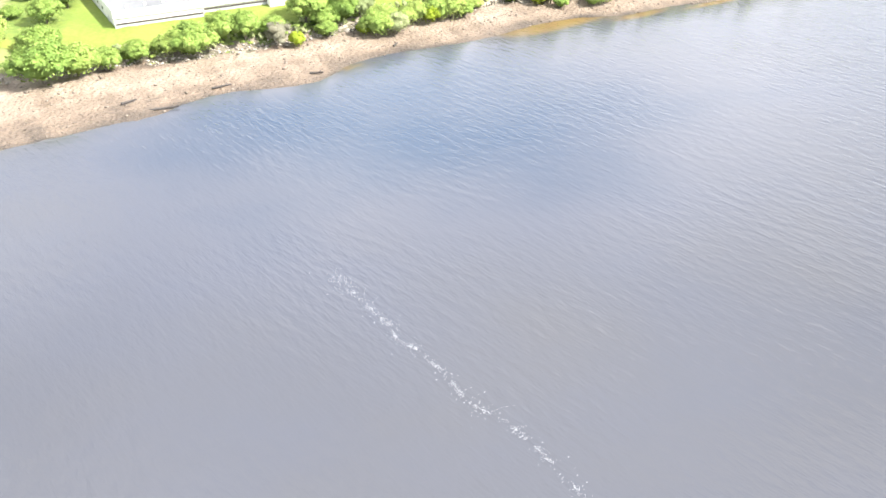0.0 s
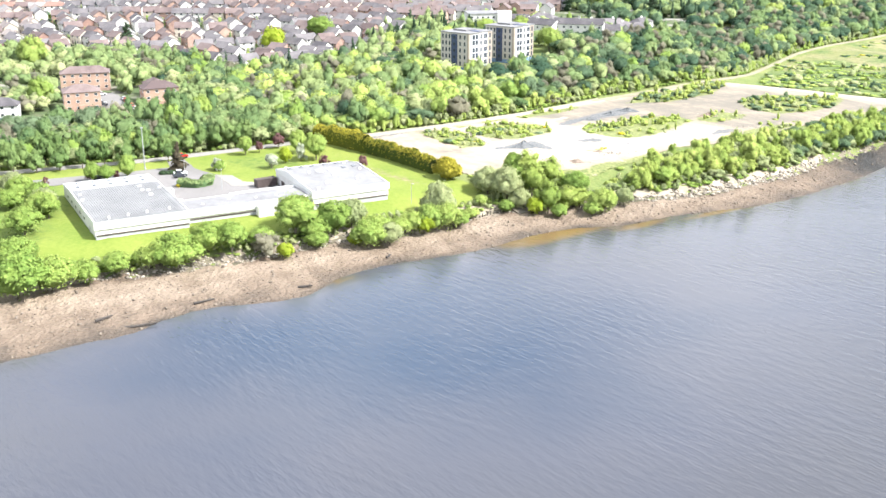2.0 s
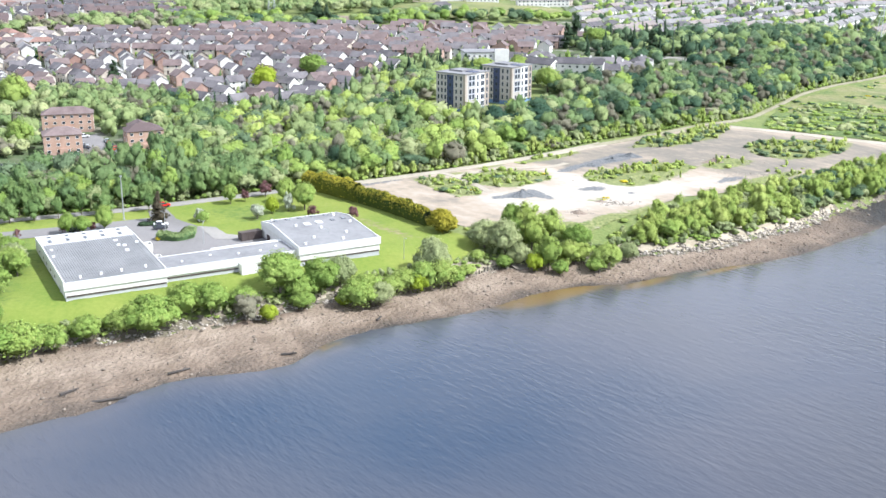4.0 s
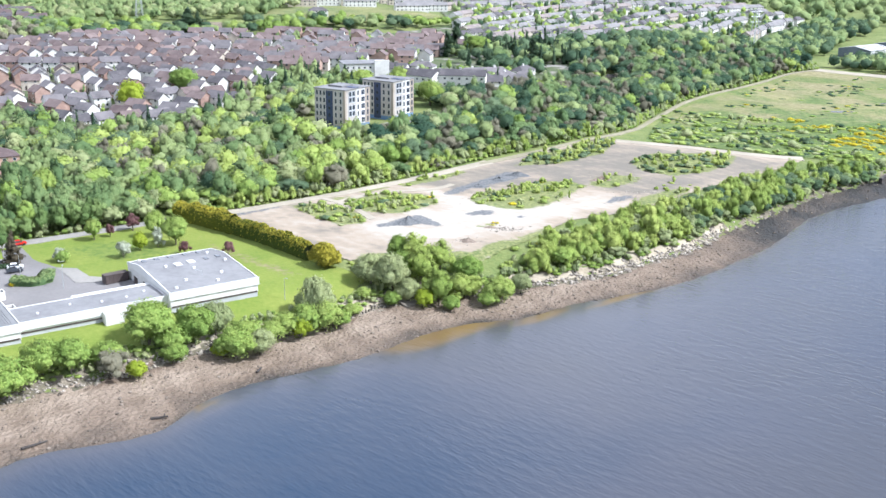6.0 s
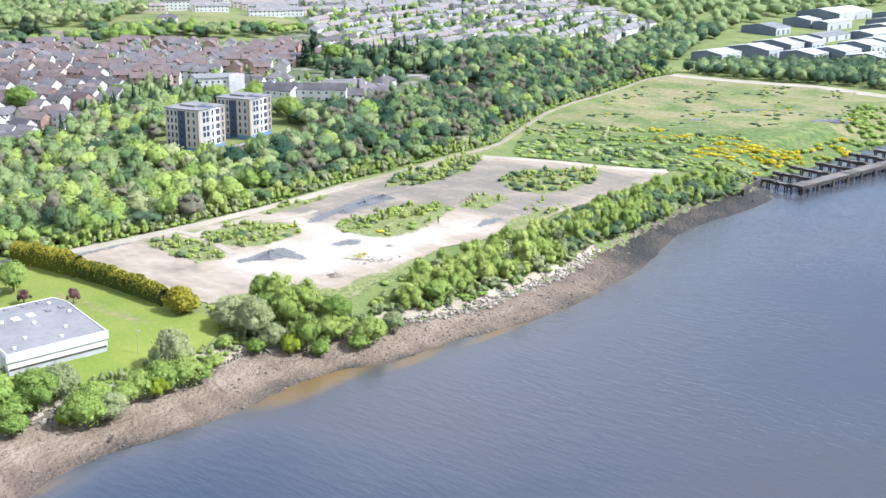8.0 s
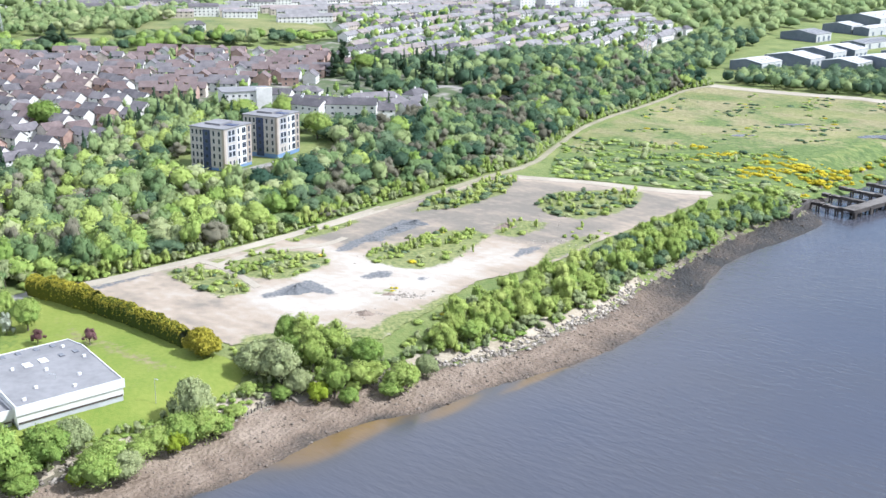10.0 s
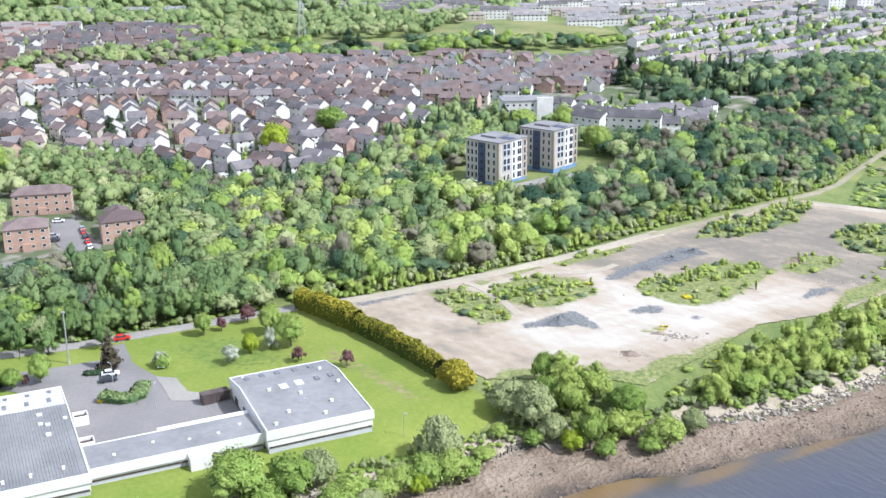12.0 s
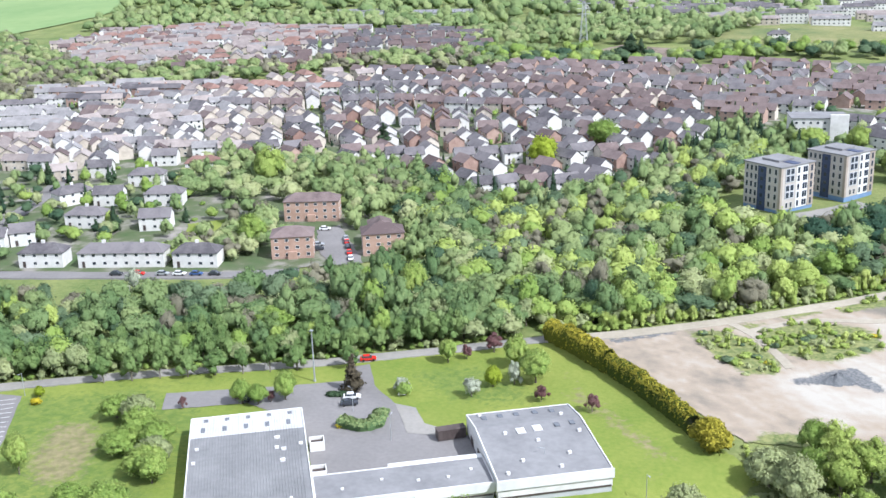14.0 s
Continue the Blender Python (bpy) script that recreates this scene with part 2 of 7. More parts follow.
CARRED = mat("red_car_paint", (0.55, 0.025, 0.02), (0.60, 0.035, 0.03), 0.25, spec=0.6)
CARWHITE = mat("white_car_paint", (0.75, 0.75, 0.75), (0.8, 0.8, 0.8), 0.25, spec=0.6)
CARDARK = mat("dark_car_paint", (0.035, 0.04, 0.05), (0.05, 0.055, 0.07), 0.25, spec=0.6)
CARSILVER = mat("silver_car_paint", (0.42, 0.44, 0.47), (0.48, 0.50, 0.53), 0.3, metal=0.4, spec=0.6)
CARBLUE = mat("blue_car_paint", (0.05, 0.10, 0.25), (0.06, 0.12, 0.28), 0.25, spec=0.6)
FOAM = mat("river_foam", (0.36, 0.37, 0.39), (0.48, 0.49, 0.51), 0.8)
LEAF = leaf("leaf_green", (0.172, 0.279, 0.063), (0.416, 0.500, 0.145), (0.280, 0.388, 0.097), 0.3)
LEAFWOOD = leaf("leaf_woodland", (0.099, 0.175, 0.073), (0.307, 0.378, 0.162), (0.186, 0.271, 0.110), 0.3)
LEAFLANE = leaf("leaf_lane_lime", (0.101, 0.182, 0.060), (0.262, 0.354, 0.130), (0.172, 0.260, 0.090), 0.3)
LEAFPALE = leaf("leaf_pale", (0.251, 0.310, 0.144), (0.431, 0.470, 0.237), None, 0.3)
LEAFLIME = leaf("leaf_lime", (0.30, 0.40, 0.035), (0.44, 0.52, 0.07))
# the dark low end carries the painted shade of the hedge sides
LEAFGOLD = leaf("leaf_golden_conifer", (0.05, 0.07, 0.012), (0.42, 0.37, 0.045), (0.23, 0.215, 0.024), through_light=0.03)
LEAFBIRCH = leaf("leaf_birch", (0.209, 0.302, 0.069), (0.461, 0.527, 0.159), (0.325, 0.415, 0.105), 0.3)
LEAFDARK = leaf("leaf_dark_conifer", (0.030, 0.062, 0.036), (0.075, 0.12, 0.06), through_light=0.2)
LEAFDEEP = leaf("leaf_deep_green", (0.043, 0.092, 0.058), (0.176, 0.244, 0.135), (0.092, 0.152, 0.082), 0.3)
LEAFBROWN = leaf("leaf_dying_conifer", (0.055, 0.05, 0.035), (0.135, 0.11, 0.07), through_light=0.15)
LEAFPURPLE = leaf("leaf_copper", (0.16, 0.078, 0.082), (0.29, 0.17, 0.165))
BLOSSOM = leaf("leaf_blossom", (0.40, 0.46, 0.33), (0.66, 0.68, 0.58))
TWIGS = leaf("bare_twigs", (0.184, 0.180, 0.126), (0.329, 0.315, 0.228))
GORSE = leaf("gorse_flower", (0.50, 0.42, 0.03), (0.74, 0.64, 0.06))
















# ---- mesh tools ----
def overgrown(base, name, layers):
    """Ground with ragged growth, wear or gravel where it carries them."""
    m = base.copy()
    m.name = name
    n, l = m.node_tree.nodes, m.node_tree.links
    p = n["Principled BSDF"]
    colour = p.inputs["Base Color"].links[0].from_socket
    geo, rag = n.new("ShaderNodeNewGeometry"), n.new("ShaderNodeTexNoise")
    rag.inputs["Scale"].default_value, rag.inputs["Detail"].default_value = 0.55, 6.0
    rag.inputs["Roughness"].default_value = 0.68
    l.new(geo.outputs["Position"], rag.inputs["Vector"])
    for attribute, low, high, size in layers:
        at, cut, edge = n.new("ShaderNodeAttribute"), n.new("ShaderNodeMath"), n.new("ShaderNodeMapRange")
        at.attribute_name = attribute
        cut.operation = "ADD"
        l.new(at.outputs["Fac"], cut.inputs[0])
        l.new(rag.outputs["Fac"], cut.inputs[1])
        edge.inputs[1].default_value, edge.inputs[2].default_value, edge.inputs[4].default_value = 0.86, 1.08, 0.93
        l.new(cut.outputs[0], edge.inputs[0])
        speck, ramp, mix = n.new("ShaderNodeTexNoise"), n.new("ShaderNodeValToRGB"), n.new("ShaderNodeMix")
        speck.inputs["Scale"].default_value, speck.inputs["Detail"].default_value = size, 5.0
        l.new(geo.outputs["Position"], speck.inputs["Vector"])
        ramp.color_ramp.elements[0].position, ramp.color_ramp.elements[1].position = 0.36, 0.66
        ramp.color_ramp.elements[0].color, ramp.color_ramp.elements[1].color = (*low, 1), (*high, 1)
        l.new(speck.outputs["Fac"], ramp.inputs[0])
        mix.data_type = "RGBA"
        l.new(edge.outputs[0], mix.inputs[0])
        l.new(colour, mix.inputs[6])
        l.new(ramp.outputs[0], mix.inputs[7])
        colour = mix.outputs[2]
    l.new(colour, p.inputs["Base Color"])
    return m


SITE = overgrown(SAND, "overgrown_crushed_concrete", (("grit", (0.085, 0.092, 0.102), (0.18, 0.185, 0.19), 1.3), ("weeds", (0.092, 0.132, 0.036), (0.235, 0.245, 0.092), 0.9)))
TURF = overgrown(LAWN, "worn_turf", (("lush", (0.085, 0.140, 0.028), (0.15, 0.195, 0.045), 0.5), ("worn", (0.165, 0.15, 0.075), (0.26, 0.22, 0.125), 0.5)))

WILD = overgrown(MEADOW, "patchy_meadow", (("worn", (0.18, 0.165, 0.085), (0.28, 0.25, 0.14), 0.35), ("lush", (0.06, 0.105, 0.03), (0.14, 0.19, 0.055), 0.35)))


class Maker:
    """Collects faces, each with a material slot, for one mesh."""

    def __init__(self, *mats):
        self.v, self.f, self.m, self.mats = [], [], [], mats

    def poly(self, pts, m=0):
        n = len(self.v)
        self.v += [tuple(p) for p in pts]
        self.f.append(tuple(range(n, n + len(pts))))
        self.m.append(m)
        return self

    def solid(self, bottom, top, m=0, mt=None):
        """A closed body between two rings of points."""
        n, k = len(self.v), len(bottom)
        self.v += [tuple(p) for p in bottom] + [tuple(p) for p in top]
        self.f += [tuple(range(n + k - 1, n - 1, -1)), tuple(range(n + k, n + 2 * k))]
        self.m += [m, m if mt is None else mt]
        for i in range(k):
            j = (i + 1) % k
            self.f.append((n + i, n + j, n + k + j, n + k + i))
            self.m.append(m)
        return self

    def box(self, x0, y0, z0, x1, y1, z1, m=0, mt=None):
        ring = [(x0, y0), (x1, y0), (x1, y1), (x0, y1)]
        return self.solid([(*p, z0) for p in ring], [(*p, z1) for p in ring], m, mt)

    def tube(self, a, b, r0, r1=None, n=6, m=0):
        a, b = Vector(a), Vector(b)
        q = (b - a).to_track_quat("Z", "Y")
        r1 = r0 if r1 is None else r1
        ring = [Vector((math.cos(i * math.tau / n), math.sin(i * math.tau / n), 0)) for i in range(n)]
        return self.solid([a + q @ (p * r0) for p in ring], [b + q @ (p * r1) for p in ring], m)

    def mesh(self, name):
        me = bpy.data.meshes.new(name)
        me.from_pydata(self.v, [], self.f)
        for k in self.mats:
            me.materials.append(k)
        me.polygons.foreach_set("material_index", self.m)
        return me


def part(name, data, parent, label="", at=None):
    """One mesh under a thing or a part."""
    ob = new(name, data.mesh(name) if isinstance(data, Maker) else data)
    ob.parent = parent
    if at is not None:
        ob.matrix_basis = at
    if label:
        ob["label"] = label
    return ob


def thing(name, x, y, z, turn, label, category, group="", kind=""):
    ob = new(name)
    ob.matrix_basis = pose(x, y, z, 0, 0, turn)
    return tagged(ob, label, category, group, kind)


def setting(name, me, label, category="ground"):
    return tagged(new(name, me), label, category, kind="structure")


# ---- the lie of the land ----
CS, SN = math.cos(radians(35)), math.sin(radians(35))
SHORE_U = [-4800, -300, 20, 42, 64, 70, 77.5, 81, 89.6, 98, 109, 118, 123, 130.6, 139.6, 149, 158, 166, 173, 180, 191, 201, 208, 216, 224, 234, 241, 255, 270, 290, 308, 326, 342, 354, 373, 394, 413, 436, 450, 456, 466, 490, 580, 900, 4800]
SHORE_V = [240, 232, 229, 228, 228, 228.2, 226, 229.2, 232.3, 232.7, 228.4, 225.9, 228.2, 233, 234.7, 234, 232.3, 231.5, 231, 231.4, 232.8, 232.4, 231.5, 227.2, 224.4, 225.2, 224, 220, 216.2, 216.1, 218.4, 219.5, 222.7, 226.7, 231.5, 231.5, 229.6, 228.6, 229.3, 236, 243.5, 244, 242, 240, 240]
BEACH_U = [-4800, 42, 73, 79, 89, 99, 108, 121, 134, 150, 165, 175, 190, 200, 213, 226, 237, 245, 253, 262, 276, 289, 304, 327, 345, 371, 396, 420, 440, 452, 470, 4800]
BEACH_W = [40, 40, 37, 35, 27, 24.5, 28.5, 28, 21, 20.5, 22, 22, 19.5, 19.6, 20, 17, 15.5, 13.2, 13.5, 13.6, 16, 15.6, 14.2, 17, 13.8, 10.5, 12.6, 15, 14, 7, 5, 5]
HILLS = np.array([(-95, 350, 7), (-20, 345, 7.5), (-60, 310, 6.5), (5, 322, 6.5), (-107, 439, 8.5), (12, 502, 15.5), (82, 580, 18.5), (165, 562, 7),
                  (18, 418, 8.5), (62, 407, 8), (116, 365, 6.5), (300, 650, 7.5), (400, 800, 8), (-142, 435, 9), (-200, 520, 12), (-20, 650, 19),
                  (-150, 700, 20), (200, 800, 22), (-300, 900, 26), (0, 1000, 28), (300, 1200, 26), (0, 1600, 42), (-600, 1500, 45), (600, 2000, 38),
                  (800, 1000, 8), (-200, 300, 6.5), (200, 420, 6), (-400, 500, 12), (700, 700, 6.5), (0, 2600, 75), (-900, 2500, 90), (900, 2800, 60)], float)


def waviness(x, y, size, seed):
    """Smooth made-up relief between -1 and 1."""
    r = np.random.RandomState(seed)
    out = np.zeros(np.shape(x))
    for k in range(6):
        a, p, s = r.uniform(0, math.tau), r.uniform(0, math.tau), size / r.uniform(0.7, 2.2)
        out = out + np.sin((np.cos(a) * x + np.sin(a) * y) / s * math.tau + p)
    return out / 3.2


def shore(u):
    return (np.interp(u - 4, SHORE_U, SHORE_V) + np.interp(u, SHORE_U, SHORE_V) + np.interp(u + 4, SHORE_U, SHORE_V)) / 3 + waviness(u, 0 * u, 11, 5) * 0.45


def height(x, y):
    """Ground level in metres over the river."""
    x, y = np.asarray(x, float), np.asarray(y, float)
    u, v = x * CS + y * SN, -x * SN + y * CS
    d, w = v - shore(u), np.interp(u, BEACH_U, BEACH_W)
    far = np.zeros(x.shape)
    total = np.zeros(x.shape)
    for hx, hy, hz in HILLS:
        k = 1 / ((x - hx) ** 2 + (y - hy) ** 2 + 400) ** 1.5
        far, total = far + k * hz, total + k
    far = far / total
    beach = 1.7 * np.clip(d / w, -2, 1) + 0.16 * waviness(x, y, 9, 3) * np.clip(d / 6, 0, 1) + 0.10 * waviness(x, y, 3.2, 4) * np.clip(d / 6, 0, 1)
    ledge = np.interp(u, [58, 66, 76, 80, 92, 106, 119, 121], [9, 5, 1.2, 5.5, 3.0, 1.8, 0.9, 0.5])
    beach = beach + 0.45 * np.clip((d - ledge) / 0.8, 0, 1) * np.interp(u, [52, 62, 118, 122], [0, 1, 1, 0]) * np.clip((w - d) / 8, 0, 1)
    bank = np.clip((d - w) / 3.6, 0, 1)
    rise = np.clip((d - w - 3.6) / 16, 0, 1)
    rise = rise * rise * (3 - 2 * rise)
    top = 3.9 + (far - 3.9) * rise
    return np.where(d < w, beach, 1.7 + (top - 1.7) * bank)


def ground(x, y):
    return float(height(np.array([x]), np.array([y]))[0])


def build_ground():
    us = np.concatenate([-np.geomspace(140, 4800, 26)[::-1], np.arange(-130, 640, 2.5), np.geomspace(645, 4800, 30)])
    ds = np.concatenate([[-70, -35, -15, -6], np.arange(-2, 44, 0.9), np.arange(44, 62, 1.5), np.geomspace(63, 4700, 90)])
    U, D = np.meshgrid(us, ds, indexing="ij")
    V = shore(U) + D
    X, Y = U * CS - V * SN, U * SN + V * CS
    Z = height(X, Y)
    n, k = U.shape
    i = np.arange(n * k).reshape(n, k)
    quads = np.stack([i[:-1, :-1], i[1:, :-1], i[1:, 1:], i[:-1, 1:]], -1).reshape(-1, 4)
    me = bpy.data.meshes.new("ground")
    me.from_pydata(np.stack([X, Y, Z], -1).reshape(-1, 3).tolist(), [], quads.tolist())
    for m in (ROUGH, MUD, RIPRAP, VERGE):
        me.materials.append(m)
    width = np.interp(U, BEACH_U, BEACH_W)
    damp = np.clip(0.12 + 0.62 * np.clip(D / width, 0, 1) ** 0.6 + 0.12 * waviness(X, Y, 14, 21), 0, 1) * np.interp(U, [60, 250, 315, 345], [1.0, 0.92, 0.55, 0.0])
    weedy = np.exp(-(((D - width * 0.93) / 2.4) ** 2)) * np.clip(0.4 + waviness(X, Y, 26, 23), 0, 1)
    damp = damp * (1 - 0.75 * weedy)
    me.attributes.new("tone", "FLOAT", "POINT").data.foreach_set("value", damp.ravel())
    dq = (D[:-1, :-1] + 0.6).ravel()
    wq = np.interp(U[:-1, :-1], BEACH_U, BEACH_W).ravel() + waviness(X[:-1, :-1], Y[:-1, :-1], 7, 8).ravel() * 1.2
    uq, rag = U[:-1, :-1].ravel(), waviness(X[:-1, :-1], Y[:-1, :-1], 5, 9).ravel()
    sandy = (dq > wq + 1.0) & (dq < wq + np.interp(uq, [140, 150, 185, 200, 226, 236, 300, 326, 335], [3, 5, 4.5, 1, 1, 5.5, 5.5, 4, 0]) + 1.5 * rag) & (uq > 138) & (uq < 335)
    me.polygons.foreach_set("material_index", np.where(dq < wq - 1.2, 1, np.where(sandy, 3, np.where((dq < wq + 3.2) & (rag > np.where(uq > 300, 0.1, -0.6)), 2, 0))).astype(np.int32))
    me.polygons.foreach_set("use_smooth", np.ones(len(me.polygons), bool))
    return setting("ground", me, "riverside ground of grass, stony bank and tidal mud")


build_ground()


def build_water():
    us = np.concatenate([-np.geomspace(140, 4800, 14)[::-1], np.arange(-130, 640, 4), np.geomspace(650, 4800, 14)])
    ds = np.concatenate([-np.geomspace(160, 4600, 20)[::-1], np.arange(-150, -40, 8), np.arange(-38, 14, 2)])
    U, D = np.meshgrid(us, ds, indexing="ij")
    V = shore(U) + D
    X, Y = U * CS - V * SN, U * SN + V * CS
    n, k = U.shape
    i = np.arange(n * k).reshape(n, k)
    quads = np.stack([i[:-1, :-1], i[1:, :-1], i[1:, 1:], i[:-1, 1:]], -1).reshape(-1, 4)
    me = bpy.data.meshes.new("water")
    me.from_pydata(np.stack([X, Y, 0 * X], -1).reshape(-1, 3).tolist(), [], quads.tolist())
    me.materials.append(WATER)
    # reflections put into the colour: fixed blue-sky patch, greyer water far offshore
    sky_patch = np.exp(-(((X + 12) / 52) ** 2 + ((Y - 232 + 0.1 * X) / 40) ** 2) * 0.8)
    silt = (0.33 + 0.10 * np.clip((-70 - D) / 60, 0, 1)) * (1 - 0.86 * sky_patch) + 0.26 * np.exp(np.minimum(D, 0) / 5.0)
    for cu, cv, ru, rv in ((192, 229, 13, 5), (206, 229.5, 8, 3.5), (131, 231, 7, 2.5), (226, 222.5, 11, 2.4), (252, 219, 14, 1.6)):
        silt = silt + 0.42 * np.exp(-(((U - cu) / ru) ** 2 + ((V - cv) / rv) ** 2))
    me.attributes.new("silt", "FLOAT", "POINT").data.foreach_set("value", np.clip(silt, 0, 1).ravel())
    return setting("water", me, "calm tidal river, rippled and brown with silt at the edge", "water")


build_water()


def inside(px, py, ring):
    """Which points lie in a ring of corners."""
    hit = np.zeros(np.shape(px), bool)
    for (x0, y0), (x1, y1) in zip(ring, ring[1:] + ring[:1]):
        if y0 != y1:
            hit ^= ((y0 > py) != (y1 > py)) & (px < (x1 - x0) * (py - y0) / (y1 - y0) + x0)
    return hit


def sheet(name, ring, material, label, lift=0.25, step=8.0, ragged=0.6, category="ground", tones=None, cover=None):
    """A laid surface that follows the land inside a ring of corners."""
    from mathutils.geometry import delaunay_2d_cdt
    r = random.Random(len(name) * 31 + len(ring))
    edge = []
    for (x0, y0), (x1, y1) in zip(ring, ring[1:] + ring[:1]):
        n = max(1, int(math.hypot(x1 - x0, y1 - y0) / (min(step, 5.0) * 0.5)))
        for i in range(n):
            j = 0 if i == 0 else ragged
            edge.append(Vector((x0 + (x1 - x0) * i / n + r.uniform(-j, j), y0 + (y1 - y0) * i / n + r.uniform(-j, j))))
    n = len(edge)
    xs, ys = [p.x for p in edge], [p.y for p in edge]
    gx, gy = np.meshgrid(np.arange(min(xs), max(xs), step), np.arange(min(ys), max(ys), step))
    gx, gy = gx.ravel() + 0.137, gy.ravel() + 0.071
    keep = inside(gx, gy, [tuple(p) for p in edge])
    pts = edge + [Vector((a, b)) for a, b in zip(gx[keep], gy[keep])]
    v, _, f, *_ = delaunay_2d_cdt(pts, [(i, (i + 1) % n) for i in range(n)], [], 1, 0.01)
    z = height(np.array([p.x for p in v]), np.array([p.y for p in v])) + lift
    me = bpy.data.meshes.new(name)
    me.from_pydata([(p.x, p.y, h) for p, h in zip(v, z)], [], f)
    me.materials.append(material)
    if tones:
        me.attributes.new("tone", "FLOAT", "POINT").data.foreach_set("value", tones(np.array([p.x for p in v]), np.array([p.y for p in v])))
    for word, fn in (cover or {}).items():
        me.attributes.new(word, "FLOAT", "POINT").data.foreach_set("value", fn(np.array([p.x for p in v]), np.array([p.y for p in v])))
    me.polygons.foreach_set("use_smooth", np.ones(len(me.polygons), bool))
    me.update()
    if len(me.polygons) and me.polygons[0].normal.z < 0:
        me.flip_normals()
    return setting(name, me, label, category)


def ribbon(name, pts, width, material, label, lift=0.3, category="road"):
    """A road or path along a line."""
    line = []
    for (x0, y0), (x1, y1) in zip(pts, pts[1:]):
        n = max(2, int(math.hypot(x1 - x0, y1 - y0) / 5))
        line += [(x0 + (x1 - x0) * i / n, y0 + (y1 - y0) * i / n) for i in range(n)]
    line = np.array(line + [pts[-1]])
    for _ in range(3):
        line[1:-1] = (line[:-2] + 2 * line[1:-1] + line[2:]) / 4
    t = np.gradient(line, axis=0)
    t /= np.linalg.norm(t, axis=1)[:, None]
    side = np.stack([-t[:, 1], t[:, 0]], 1) * width / 2 * (1 + 0.12 * waviness(line[:, 0], line[:, 1], 14, 77) * (category == "road"))[:, None]
    rows = [line + side * k for k in (-1.06, -1, -0.3, 0.3, 1, 1.06)]
    v = np.stack(rows, 1).reshape(-1, 2)
    z = height(v[:, 0], v[:, 1]) + np.tile([lift - 0.6, lift, lift + 0.04, lift + 0.04, lift, lift - 0.6], len(line))
    f = [(6 * i + k, 6 * i + k + 1, 6 * i + k + 7, 6 * i + k + 6) for i in range(len(line) - 1) for k in range(5)]
    me = bpy.data.meshes.new(name)
    me.from_pydata([(a, b, c) for (a, b), c in zip(v, z)], [], f)
    me.materials.append(material)
    me.update()
    if me.polygons[0].normal.z < 0:
        me.flip_normals()
    return setting(name, me, label, category)


LAWN_RING = [(-205, 290), (-118, 262), (-92, 259.5), (-74, 268), (-60, 277), (-46, 287), (-22, 300), (4, 316), (12, 330), (3, 340), (-16, 364), (-44, 392), (-60, 379), (-92, 362), (-134, 343), (-205, 308)]
sheet("yard", [(-128, 334), (-124, 325.5), (-106, 334), (-88, 327.5), (-72, 298), (-38, 316), (-46, 332), (-57, 330), (-63.5, 330), (-71, 342), (-80, 351), (-86, 363), (-91, 360), (-88, 352), (-96, 348), (-112, 341)], TARMAC, "grey tarmac factory yard and drive", 0.26, 5, 0.15, "yard")
sheet("path_apron", [(-71.5, 342.5), (-66, 341.5), (-61.5, 334.5), (-55, 332.5), (-57, 329.5), (-63.8, 329.2)], ROADWAY, "pale concrete apron beside the yard", 0.34, 4, 0.1, "pavement")
sheet("car_park", [(-205, 296), (-172, 324), (-162.5, 324), (-148, 298), (-160, 280)], TARMAC, "marked tarmac car park", 0.26, 6, 0.2, "car park")
ribbon("road", [(-260, 287), (-205, 312), (-171, 328), (-134, 345.5), (-117, 353), (-94, 363), (-84, 369.5), (-72, 374.5), (-60, 381), (-46, 389), (-28, 395)], 4.2, ROADWAY, "narrow pale lane below the woods", 0.3)
SITE_RING = [(-38, 387), (-28.8, 394), (-11.5, 405), (12.6, 419.5), (28.5, 430.5), (64.6, 457.8), (102.8, 486.5), (126, 502), (150, 494), (186, 476), (200, 468), (170, 444), (130, 412), (106, 391), (80, 379), (63, 358), (46, 342), (26, 344), (8, 343), (-14, 366)]


def depth(x, y, ring):
    """Metres inside (plus) or outside (minus) a ring of corners."""
    best = np.full(x.shape, 1e9)
    for (x0, y0), (x1, y1) in zip(ring, ring[1:] + ring[:1]):
        f = np.clip(((x - x0) * (x1 - x0) + (y - y0) * (y1 - y0)) / ((x1 - x0) ** 2 + (y1 - y0) ** 2), 0, 1)
        best = np.minimum(best, np.hypot(x - x0 - f * (x1 - x0), y - y0 - f * (y1 - y0)))
    return np.where(inside(x, y, ring), best, -best)


